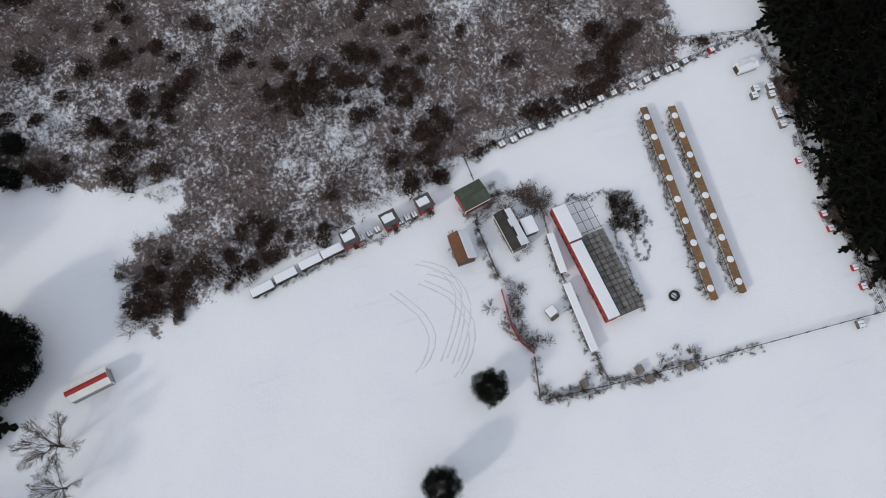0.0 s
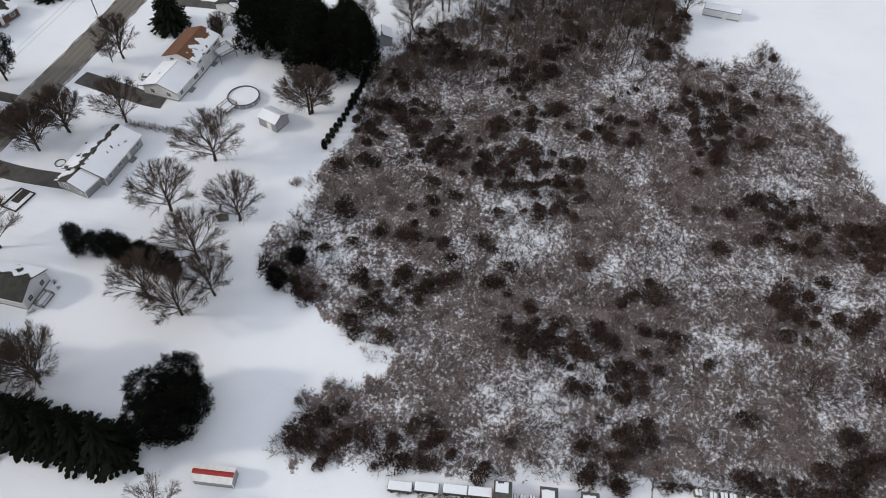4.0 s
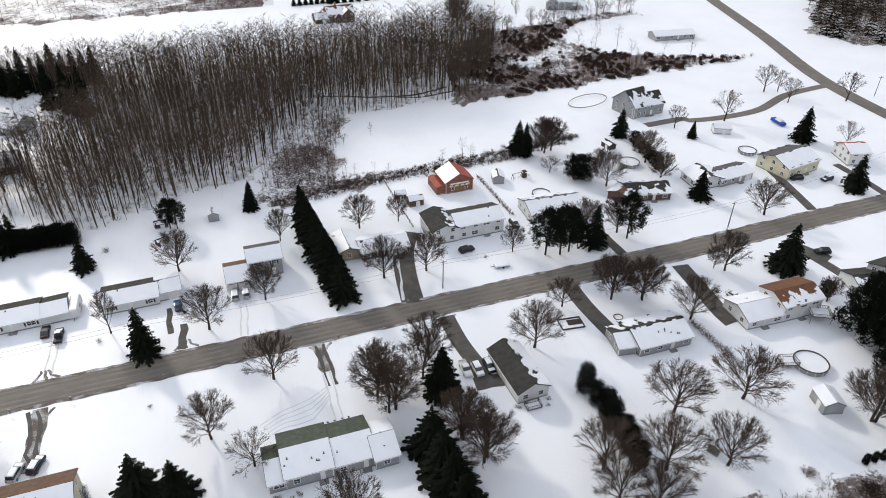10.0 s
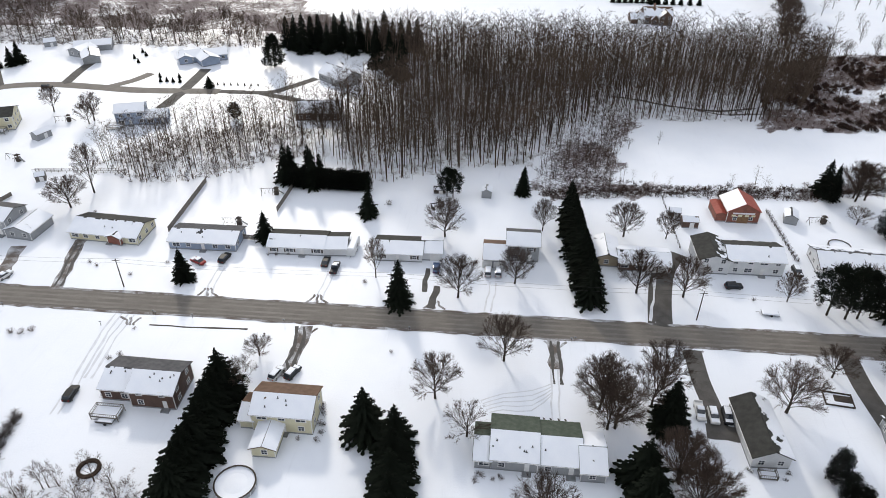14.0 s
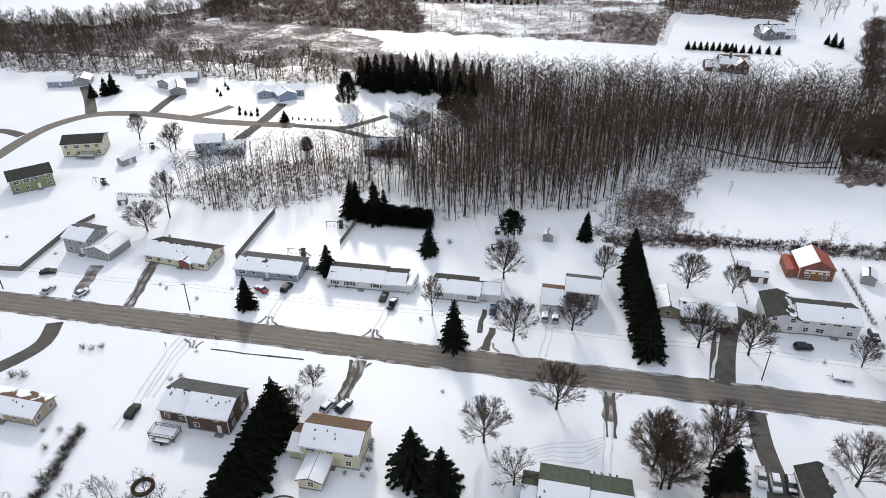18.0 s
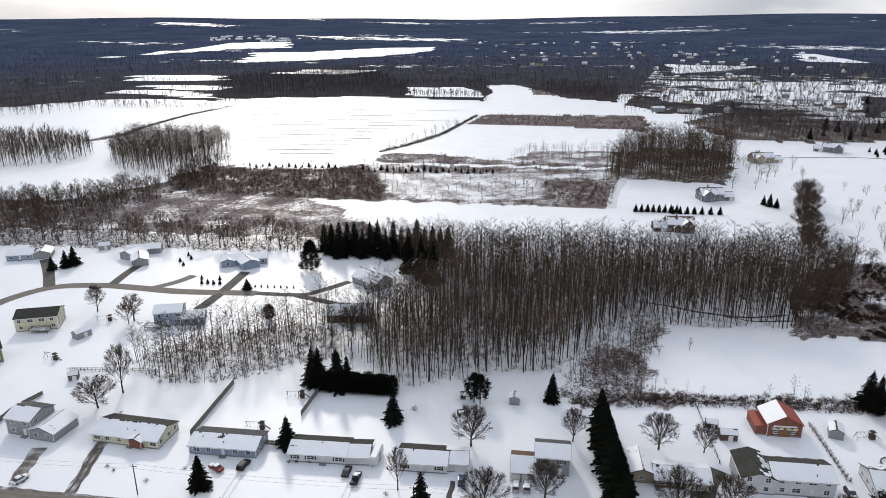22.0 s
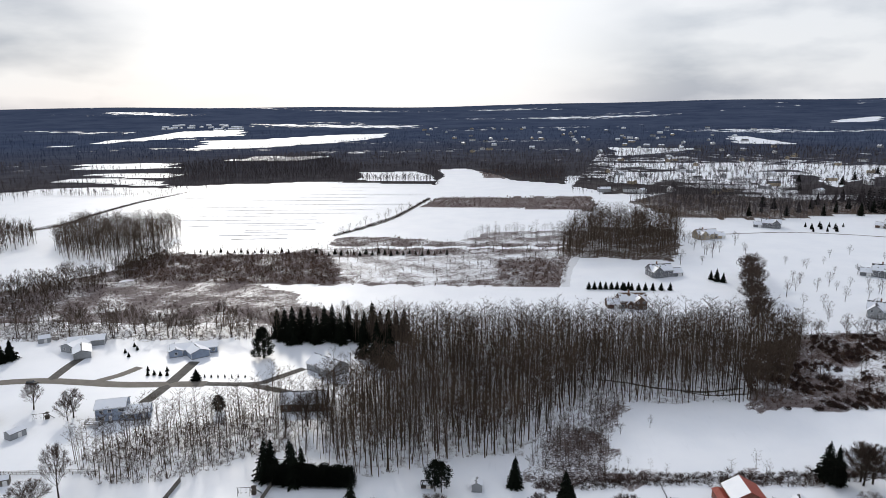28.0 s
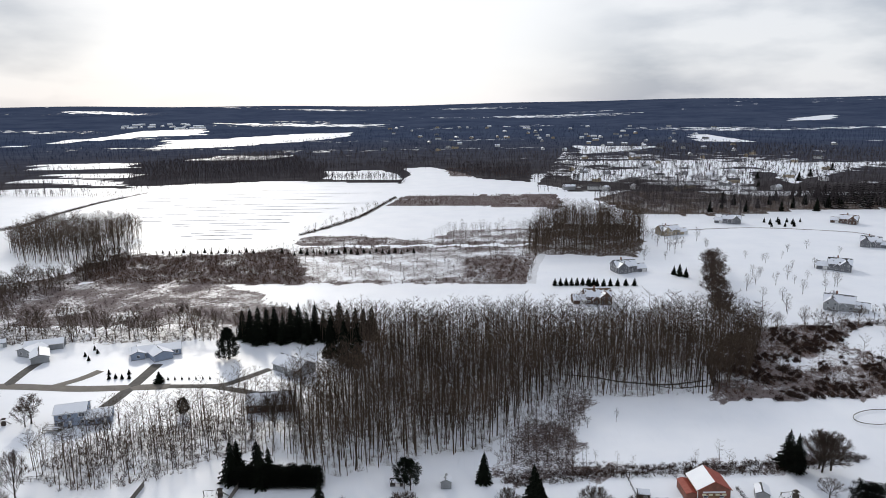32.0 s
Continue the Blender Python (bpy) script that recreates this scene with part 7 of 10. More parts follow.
spread_copies("rust_brush", scatter(RUST_STRIP, 4.6, 129, 0.8), LIGHT_SHRUBS, SCRUB_RUST, 1.0, 2.8, 130, "rusty strip of brush between two snowy fields", "shrubs")
spread_copies("rust_trees", scatter(RUST_THICKET, 6.0, 131, 0.8), FAR_KINDS, SCRUB_RUST, 4, 9, 132, "reddish thicket beyond the fields", "woods")
for k, line in enumerate(([(-900, 868), (-630, 868), (-425, 862)], [(-740, 985), (-640, 975), (-488, 962)], [(-720, 1080), (-640, 1075), (-530, 1058)], [(-760, 1190), (-650, 1175), (-560, 1160)], [(-245, 1050), (-90, 1026)], [(-480, 1390), (-300, 1400)])):
    spread_copies("hedge_line", [(p[0], p[1] + 5 * math.sin(p[0])) for p in line_points(line, 5.0)], FAR_KINDS, FAR_TREE, 5, 11, 140 + k, "line of bare hedge trees between snowy fields", "woods", (0.9, 1.6))
spread_copies("village_trees", scatter(VILLAGE, 12, 96, 0.8), FAR_KINDS, FAR_TREE, 8, 14, 97, "bare trees among the distant houses", "woods", (1.0, 1.7))
spread_copies("thicket", scatter(THICKET, 5.5, 49, 0.8), WOODS_KINDS, TWIG_WOODS, 5, 11, 50, "thicket of young bare trees at the field edge", "woods")
spread_copies("far_edge", [p for p in scatter(FAR_WOODS, 8, 51, 0.9) if not any(inside(z, p[:1], p[1:])[0] for z in (BACK_FIELD, BACK_STRIP, BIG_FIELD, STRIP_FOUR))], FAR_KINDS, FAR_TREE, 11, 18, 52, "edge of the far woods behind the big field", "woods")


def distant_woods():
    """Bare trees of the woods beyond the fields, thinning out to a low canopy far away."""
    g = np.random.default_rng(60)
    n = 17000
    a = g.uniform(-0.72, 0.90, n)
    d = 1000 + 1900 * g.random(n) ** 1.35
    x, y = -np.sin(a) * d, np.cos(a) * d
    clear = np.any([inside(z, x, y) for z in OPEN_FIELDS], axis=0) | inside(NORTH_FIELD, x, y) | inside(NORTH_STRIP, x, y) | inside(EAST_FIELD, x, y) | inside(BACK_FIELD, x, y) | inside(BIG_FIELD, x, y) | inside(WEST_FIELD, x, y)
    thin = (inside(STRIP_FIELDS, x, y) | inside(VILLAGE, x, y)) & (g.random(n) < 0.45)
    keep = ~clear & ~thin
    # Trees past 1600 m get the twig colour with haze painted in.
    for name, sel, mat, lo, hi in (("mid_woods", d < 1600, FAR_TREE, 8, 15), ("distant_woods", d >= 1600, FAR_HAZE_BLUE, 7, 13)):
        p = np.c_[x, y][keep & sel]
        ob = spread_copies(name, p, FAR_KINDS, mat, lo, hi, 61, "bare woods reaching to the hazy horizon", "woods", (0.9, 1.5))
        co = np.empty(len(ob.data.vertices) * 3, np.float32)
        ob.data.vertices.foreach_get("co", co)
        co = co.reshape(-1, 3)
        co[:, 2] += rise(co[:, 0], co[:, 1])
        ob.data.vertices.foreach_set("co", co.ravel())


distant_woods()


# ---- single trees ----
tree("spruce", -24.6, 135.8, 14, 1.2)
tree("fat_spruce", -83.1, 139.7, 10.2, 0.95)
tree("fat_spruce", -67.3, 160.3, 10, 0.95)
tree("maple", -10, 140.3, 12.5)
tree("maple", 4.5, 147.9, 11, 0.9)
tree("maple", 36.2, 147.5, 12.5)
tree("maple", 48.1, 147.1, 11.9)
tree("maple", 74.5, 148.2, 9, 0.8)
tree("maple", -16.2, 168.1, 12.5)
tree("maple", 12.1, 174.5, 10.7, 0.7)
tree("maple", 35.7, 174.2, 11.1)
tree("maple", 47.9, 174.4, 9.2, 0.8)
tree("spruce", 6, 195.4, 9.8)
tree("tall", -32.6, 146.3, 12.6, 0.9)
tree("pine", -16, 190.8, 10.1)
tree("fat_spruce", -40.6, 177, 11, 0.85)
tree("spruce", 20.4, 177.2, 14, 1.25)
tree("spruce", 20.8, 173.1, 14, 1.25)
tree("spruce", 21.1, 169.1, 14, 1.25)
tree("spruce", 21.5, 165.3, 14, 1.25)
tree("spruce", 21.9, 161.6, 14, 1.25)
tree("spruce", 22.2, 158, 14, 1.25)
tree("spruce", 22.6, 154.5, 14, 1.25)
tree("spruce", 22.9, 151.1, 14, 1.25)
tree("spruce", 23.2, 147.9, 14, 1.25)
tree("spruce", 23.5, 144.7, 14, 1.25)
tree("spruce", 23.8, 141.6, 14, 1.25)
tree("column", -68.2, 191.8, 6.4, 1.6)
tree("column", -66.7, 191.8, 6.9, 1.6)
tree("column", -65.2, 191.8, 7.4, 1.6)
tree("column", -63.8, 191.9, 6.4, 1.6)
tree("column", -62.3, 191.9, 6.9, 1.6)
tree("column", -60.8, 191.9, 7.4, 1.6)
tree("column", -59.3, 191.9, 6.4, 1.6)
tree("column", -57.8, 192, 6.9, 1.6)
tree("column", -56.3, 192, 7.4, 1.6)
tree("column", -54.8, 192, 6.4, 1.6)
tree("column", -53.3, 192, 6.9, 1.6)
tree("column", -51.8, 192, 7.4, 1.6)
tree("column", -50.4, 192.1, 6.4, 1.6)
tree("column", -48.9, 192.1, 6.9, 1.6)
tree("column", -47.4, 192.1, 7.4, 1.6)
tree("column", -45.9, 192.1, 6.4, 1.6)
tree("column", -44.4, 192.1, 6.9, 1.6)
tree("spruce", -61.6, 191.9, 14)
tree("pine", 82.8, 143.8, 15.3, 1)
tree("pine", 86.8, 142.7, 16, 1)
tree("pine", 89.9, 143.2, 14.4, 1)
tree("pine", 93.5, 144.7, 8.6, 1)
tree("maple", 97.6, 148.9, 12.5)
tree("spruce", 98.5, 144, 13.5, 1.3)
tree("pine", 109.7, 144.1, 15.3)
tree("maple", 108.5, 147.8, 11.9)
tree("round_pine", 115.5, 180.7, 9.5, 1.2)
tree("spruce", 104.2, 204.4, 12.5)
tree("maple", 114.7, 204.5, 12.5)
tree("maple", 120.3, 174.3, 12.5)
tree("round", 106.6, 189, 6.1, 1.3)
tree("maple", 2.6, 118.2, 12.5)
tree("maple", -11.8, 104.9, 11.5)
tree("maple", 24.6, 100.3, 12.5, 0.95)
tree("maple", 24.3, 108, 12.5)
tree("maple", 37.8, 113.4, 12.5)
tree("maple", 63, 109.2, 12.5, 1.1)
tree("round", -4.2, 95.2, 8.3, 1.2)
tree("maple", -53.8, 113.5, 5.7, 1.2)
tree("fat_spruce", 37.2, 102.4, 14, 1)
tree("maple", 36.8, 89.1, 12.5, 0.9)
tree("maple", 40, 82.6, 12.5, 1)
tree("maple", 10.8, 75.8, 12.5, 1)
tree("maple", 90.9, 120.9, 12.5)
tree("maple", 97.9, 117.5, 12.5)
tree("maple", 76.4, 121.1, 8.4, 1.1)
tree("fat_spruce", -57.8, 101.6, 13, 1.12)
tree("fat_spruce", -57.6, 97.1, 12.1, 1.32)
tree("fat_spruce", -57.5, 92.8, 12.7, 1.22)
tree("fat_spruce", -57.3, 88.6, 11.8, 1.12)
tree("fat_spruce", -57.1, 84.7, 12.4, 1.32)
tree("fat_spruce", -56.9, 80.9, 13, 1.22)
tree("fat_spruce", -56.8, 77.3, 12.1, 1.12)
tree("fat_spruce", -56.6, 73.8, 12.7, 1.32)
tree("round", -54, 103.2, 9, 0.8)
tree("fat_spruce", -24.8, 93.4, 13.8, 1.1)
tree("fat_spruce", -18.1, 90.4, 13, 1.05)
tree("fat_spruce", -18, 85.5, 12.5, 1.15)
tree("fat_spruce", -17.3, 80.6, 12.5, 1.15)
tree("fat_spruce", -16.6, 76, 12.5, 1.15)
tree("fat_spruce", -15.9, 71.6, 12.5, 1.15)
tree("fat_spruce", 36.6, 101.3, 10.5, 0.95)
tree("fat_spruce", 30, 87.6, 13, 1.15)
tree("fat_spruce", 30.3, 81.7, 13, 1.15)
tree("fat_spruce", 30.6, 76.2, 13, 1.15)
tree("fat_spruce", 30.9, 71, 13, 1.15)
tree("fat_spruce", 31.1, 66.2, 13, 1.15)
tree("fat_spruce", 31.4, 61.6, 13, 1.15)
tree("column", 67.0, 92.2, 8.6, 1.2)
tree("column", 67.7, 88.3, 7.0, 1.2)
tree("column", 68.1, 84.6, 8.2, 1.2)
tree("column", 67.2, 81, 9.0, 1.2)
tree("column", 68.0, 77.6, 7.7, 1.2)
tree("column", 67.3, 74.3, 8.4, 1.2)
tree("column", 67.6, 71.1, 7.4, 1.2)
tree("maple", 82.7, 81, 12.5, 1.2)
tree("maple", 72.3, 68.5, 12.5, 1.2)
tree("maple", 84.6, 65.5, 12.5)
tree("maple", 60.7, 72.8, 12.5)
tree("maple", 59.4, 65, 12.2)
tree("maple", 65.4, 61.2, 11.4)
tree("maple", 99.5, 79.5, 12.5, 1.3)
tree("maple", 121.8, 64.9, 12, 1.2)
tree("maple", 104.9, 106.3, 12.5)
tree("maple", 90.1, 119.8, 12.5)
tree("maple", 97.6, 116.9, 11.9)
tree("maple", 124.6, 123.1, 6.8, 0.9)
tree("maple", 143.4, 101, 7.6, 0.9)
tree("maple", 26.2, 100.7, 12.5)
tree("maple", 23.4, 105.7, 12.5)
tree("maple", 34.6, 107.6, 12.5)
tree("maple", 38.9, 81.6, 12.5)
tree("maple", 37, 88.3, 12.5)
tree("dense_pine", 142.3, 88.7, 17.5, 0.92)
tree("dense_pine", 142.5, 83.9, 17.5, 0.92)
tree("dense_pine", 142.4, 78.6, 17.5, 0.92)
tree("dense_pine", 143.5, 73.7, 17.5, 0.92)
tree("dense_pine", 140.9, 69.2, 17.5, 0.92)
tree("dense_pine", 139.9, 64, 17.5, 0.92)
tree("dense_pine", 136.9, 71.8, 17.5, 0.92)
tree("dense_pine", 145.1, 63.3, 17.5, 0.92)
tree("dense_pine", 140.8, 59.6, 17.5, 0.92)
tree("fat_spruce", 143.4, 116.3, 15, 1.1)
tree("round_pine", 144.1, 102.4, 6, 0.8)
tree("maple", 126.9, 121.2, 12.5)
tree("maple", 121.2, 65.3, 12.5, 1.2)
tree("fat_spruce", 145.3, 158, 10.6)
tree("maple", 158.1, 142.3, 11.7, 1.2)
tree("round_pine", 112.5, 182.5, 9.5, 1.1)
tree("spruce", 102.6, 207, 12.5, 1.4)
tree("maple", 111.6, 205.6, 12.5)
tree("spruce", 145.6, 207.8, 11.3, 1.4)
tree("spruce", 170.9, 197.6, 7.1, 1.2)
tree("fat_spruce", 209.8, 182.7, 14)
tree("fat_spruce", 198.3, 146.3, 13, 1)
tree("column", 243.9, 156.6, 7, 1.2)
tree("maple", 193.3, 207.3, 12.5, 1.1)
tree("maple", 257.3, 208.9, 12.5)
tree("fat_spruce", 299.2, 192.8, 14)
tree("fat_spruce", 330.8, 155.5, 14, 0.9)
tree("spruce", 388.6, 154.5, 10)
tree("maple", 276.5, 167.6, 12.5)
tree("maple", 198.8, 109.6, 12.5, 1.2)
tree("maple", 235.9, 110.6, 11.7)
tree("tall", 187.9, 61.5, 17, 0.9)
tree("tall", 202.1, 66.6, 17, 0.9)
tree("pine", 227, 82.3, 12.2, 1.2)
tree("pine", 233.2, 78.5, 12.2, 1.2)
tree("pine", 235.9, 75.2, 9, 1.2)
tree("fat_spruce", 237.4, 68.2, 13.3, 0.68)
tree("fat_spruce", 247.9, 69.6, 12.3, 0.58)
tree("fat_spruce", 259, 71, 11.3, 0.72)
tree("fat_spruce", 270.8, 72.6, 13.7, 0.62)
tree("fat_spruce", 283.5, 74.2, 12.6, 0.75)
tree("fat_spruce", 296.9, 76, 11.6, 0.65)
tree("fat_spruce", 311.3, 77.8, 14.0, 0.55)
tree("fat_spruce", 326.8, 79.8, 13.0, 0.68)
tree("fat_spruce", 343.4, 82, 11.9, 0.58)
tree("fat_spruce", 335.5, 73.9, 14, 0.9)
tree("fat_spruce", 339.8, 68.8, 14, 0.9)
tree("fat_spruce", 327.9, 50.7, 14, 0.9)
tree("fat_spruce", 342, 49.6, 12.9, 0.9)
tree("fat_spruce", 193.2, 32, 10.9, 0.72)
tree("fat_spruce", 199.5, 32.5, 13.3, 0.62)
tree("fat_spruce", 206.2, 33.1, 12.3, 0.75)
tree("fat_spruce", 213.1, 33.7, 11.0, 0.65)
tree("fat_spruce", 220.3, 34.4, 12.8, 0.55)
tree("fat_spruce", 227.9, 35.1, 11.3, 0.68)
tree("fat_spruce", 235.8, 35.8, 9.9, 0.58)
tree("fat_spruce", 222.2, 30.3, 13.3, 0.72)
tree("fat_spruce", 227.3, 31, 11.3, 0.62)
tree("fat_spruce", 232.5, 31.8, 9.5, 0.75)
tree("fat_spruce", 237.9, 32.6, 7.8, 0.65)
tree("fat_spruce", 243.5, 33.4, 8.5, 0.55)
tree("maple", 242.1, 53.2, 12.5, 1.1)
tree("maple", 244.6, 33.4, 12.5)
tree("maple", 178.4, 38.5, 10.6)
tree("maple", 175, 47.3, 12.5)
tree("maple", 163.4, 52.6, 12.3)
tree("pine", 246.3, 23.6, 10.7)
tree("maple", 271.7, 43, 12.5)
tree("maple", 293.8, 32.1, 12.5)
tree("maple", 266.6, 20, 12.5)
tree("maple", 227, 147.8, 9.7)
tree("maple", -132.8, 171, 10.3, 1.3)
tree("tall", -130.3, 180.4, 17, 1)
tree("maple", -68.2, 231.3, 12.5)
tree("fat_spruce", -127.8, 271, 5.2, 1.3)
tree("fat_spruce", -226.2, 285, 9, 1.0)
tree("fat_spruce", -224.7, 289, 10, 1.0)
tree("fat_spruce", -230.5, 281, 7, 1.1)
tree("round_pine", -105.7, 241.7, 6.5, 1.1)
tree("dense_pine", -107.6, 297.6, 15, 0.85)
tree("tall", -178.5, 238.6, 10.5, 1.6)
tree("tall", -158.5, 232.5, 11.3, 1.6)
tree("round", -159.2, 230, 9)
tree("spruce", -110, 326.7, 15, 1.05)
tree("spruce", -104.7, 322.7, 17, 1.05)
tree("spruce", -99.6, 318.9, 19, 1.05)
tree("spruce", -98, 327.3, 16, 1.05)
tree("spruce", -92.9, 323.4, 18, 1.05)
tree("spruce", -87.9, 319.5, 15, 1.05)
tree("spruce", -86.1, 328, 17, 1.05)
tree("spruce", -81.1, 324.1, 19, 1.05)
tree("spruce", -76.2, 320.2, 16, 1.05)
tree("spruce", -74.1, 328.7, 18, 1.05)
tree("spruce", -69.3, 324.7, 15, 1.05)
tree("spruce", -64.6, 320.9, 17, 1.05)
tree("spruce", -62.2, 329.4, 19, 1.05)
tree("spruce", -57.5, 325.4, 16, 1.05)
tree("spruce", -52.9, 321.5, 18, 1.05)
tree("spruce", -50.3, 330.1, 15, 1.05)
tree("spruce", -45.8, 326.1, 17, 1.05)
tree("fat_spruce", -61.3, 302.5, 20, 0.62)
tree("fat_spruce", -54.2, 297.2, 20, 0.62)
tree("fat_spruce", -47.5, 290.6, 20, 0.62)
tree("spruce", -71.4, 194.2, 14, 1.1)
tree("spruce", -63.4, 194.8, 14, 1.1)
tree("spruce", -59.9, 195, 11.5, 1.1)
tree("spruce", -71.8, 201, 10.9, 1.1)
tree("spruce", 6.2, 196.2, 9.8, 1.2)
tree("spruce", 20.3, 185, 12.1, 1.2)
tree("round_pine", 102.4, 202.7, 9.5, 1)
tree("maple", 111.4, 203.3, 12.5)
tree("pine", -18, 191.4, 10.2)
tree("spruce", 56.4, 428.2, 5.1, 1.5)
tree("spruce", 59.9, 428.4, 5.1, 1.5)
tree("spruce", 63.4, 428.6, 5.1, 1.5)
tree("spruce", 66.9, 428.8, 5.1, 1.5)
tree("spruce", 70.4, 428.9, 5.1, 1.5)
tree("spruce", 73.9, 429.1, 5.1, 1.5)
tree("spruce", 77.4, 429.3, 5.1, 1.5)
tree("spruce", 80.9, 429.5, 5.1, 1.5)
tree("spruce", 78, 426.6, 5.1, 1.5)
tree("spruce", 82.5, 426.9, 5, 1.5)
tree("spruce", 86.7, 427.1, 5, 1.5)
tree("spruce", 90.9, 427.3, 5, 1.5)
tree("spruce", 95.4, 427.5, 5, 1.5)
tree("spruce", 100.6, 427.8, 5, 1.5)
tree("spruce", 106.1, 428, 5.1, 1.5)
tree("fat_spruce", 138.7, 456.4, 6.4, 0.9)
tree("fat_spruce", 141.1, 452, 8.7, 0.9)
tree("fat_spruce", 144.5, 449.3, 6.7, 0.9)
tree("fat_spruce", 252.4, 723.1, 12.3, 0.68)
tree("fat_spruce", 272.7, 746, 11.3, 0.58)
tree("fat_spruce", 294.2, 770.3, 13.7, 0.72)
tree("fat_spruce", 289.4, 724.1, 12.6, 0.62)
tree("fat_spruce", 310.7, 747, 11.6, 0.75)
tree("fat_spruce", 333.3, 771.2, 14.0, 0.65)
tree("fat_spruce", 326.1, 725.1, 13.0, 0.55)
tree("fat_spruce", 348.4, 747.9, 11.9, 0.68)
tree("fat_spruce", 372.1, 772.1, 12.8, 0.8)
tree("fat_spruce", 362.6, 726.1, 14, 0.8)
tree("fat_spruce", 385.9, 748.9, 14, 0.8)
tree("fat_spruce", 410.6, 773, 10.9, 0.8)
tree("round_pine", 13, -16.5, 7.6, 1)
tree("round_pine", 1.4, -4.9, 7.6, 1)
tree("round", 77.1, -50.5, 7.2, 1.2)
tree("round", 24.9, 49, 8.5, 1.1)
tree("round", 18.5, 49.4, 6.5, 1.1)
tree("round_pine", 41.2, 54, 11, 0.9)
tree("round_pine", 37.4, 52.5, 11, 0.9)
tree("round_pine", 45.6, 55.7, 11, 0.9)
tree("round_pine", 36.3, 56.4, 11, 0.9)
tree("round_pine", 42, 52.1, 11, 0.9)
tree("round_pine", 40.8, 58.9, 11, 0.9)
tree("round_pine", 77.7, 48.8, 5, 1.1)
tree("round_pine", 71.4, 50.5, 5, 1.1)
tree("maple", 271.1, 0.6, 13, 1)
tree("maple", 273.8, -12.1, 13, 1)
tree("maple", 245.1, 4.7, 8, 1.1)
tree("maple", 240, -5, 11, 1)
tree("maple", 236.2, -36, 13, 1.1)
tree("maple", 288, -26, 12, 1)
tree("maple", 303, -33, 12, 1)
tree("maple", 294, -37, 12, 1)
tree("maple", 272.8, 42.6, 13, 1.1)
tree("maple", 285, 43.7, 11, 1)
tree("maple", 302.8, 22.4, 12, 1)
tree("maple", 311.6, 35.5, 13, 1)
tree("maple", 330, 10, 12, 1)
tree("maple", 340, -15, 12, 1)
tree("maple", 315, -25, 12, 1)
tree("maple", 262, 60, 9, 1)
tree("tall", 179, 26.8, 11, 1.5)
tree("tall", 186, 20, 12, 1.6)
tree("tall", 185.4, 11.8, 10, 1.5)
tree("tall", 194, 5.3, 12, 1.6)
tree("tall", 189.5, -2, 11, 1.5)
tree("tall", 200.3, -6.6, 13, 1.6)
tree("tall", 186.8, -11.7, 11, 1.6)
tree("tall", 177.5, -5.6, 10, 1.5)
tree("tall", 194, -20, 10, 1.6)
tree("tall", 205, 3, 10, 1.5)
tree("tall", 208, -8, 10, 1.5)
tree("maple", 337.5, 120.4, 11.1, 1)
tree("maple", 331.9, 107.8, 8.2, 1)
tree("maple", 289.1, 118.3, 12.5, 1)
tree("maple", 284.5, 107.9, 11.4, 1)
tree("maple", 242.1, 98.9, 11.6, 1)
tree("maple", 348.8, 94, 5.6, 1)
tree("maple", 399.1, 100.2, 11.3, 1)
tree("maple", 383, 116, 7.5, 1)
tree("maple", 362.1, 78.3, 9.7, 1)
tree("maple", 403.9, 76.5, 11.7, 1)
tree("maple", 314.9, 92.9, 6.6, 1)
tree("maple", 259.2, 99.9, 9.6, 1)
tree("maple", 338.6, 64.7, 10.5, 1)
tree("maple", 343.6, 58.6, 11.8, 1)
tree("maple", 272, 34.9, 12.5, 1)
tree("maple", 308.4, 22.9, 11.8, 1)
tree("maple", 303.9, 15.9, 11.6, 1)
tree("maple", 240.8, 38, 9.7, 1)
tree("maple", 298.2, 62, 9.8, 1)
tree("maple", 221.6, 173.3, 9.9, 1)
tree("maple", 170, 207.5, 9.5, 1)
tree("maple", 142.4, 185.3, 12, 1)
tree("maple", 139.5, 171.6, 10.7, 1)
tree("maple", 124.7, 186.4, 7.5, 1)
tree("maple", 236.8, 227, 9.5, 1)
tree("maple", 231.7, 215, 10.6, 1)
tree("maple", 230.5, 228.4, 12, 1)
tree("maple", 255, 48.3, 10.1, 1)
tree("round_pine", 147.1, 200.4, 5.2, 1.2)
tree("round_pine", 146.3, 196, 5.2, 1.2)
tree("round_pine", 145.6, 191.6, 5.2, 1.2)
tree("round_pine", 144.9, 187.3, 5.2, 1.2)
tree("round_pine", 144.2, 183.1, 5.2, 1.2)
tree("round_pine", 143.5, 179, 5.2, 1.2)
tree("slim", 43.7, 232.6, 4.5, 1.6)
tree("slim", 55, 237.6, 5.5, 0.8)
tree("slim", 148.5, 342.9, 6.6, 1.2)
tree("slim", 218.7, 441, 7.2, 1.2)
tree("slim", 229.5, 425.2, 9.2, 1.2)
tree("slim", 182.6, 394.1, 8.5, 1.2)
tree("slim", 151.4, 354.6, 6.4, 1.2)
tree("slim", 191.5, 448.7, 7.3, 1.2)
tree("slim", 160.2, 348.7, 7.9, 1.2)
tree("slim", 171, 416.2, 11, 1.2)
tree("slim", 152.2, 374.8, 7.9, 1.2)
tree("slim", 200.7, 408.1, 9.5, 1.2)
tree("slim", 175.6, 373.1, 10.5, 1.2)
tree("slim", 207.1, 432.8, 6.3, 1.2)
tree("slim", 209.4, 391.6, 7, 1.2)
tree("slim", 204.5, 381.8, 9.6, 1.2)
tree("slim", 217.3, 415.2, 7.8, 1.2)
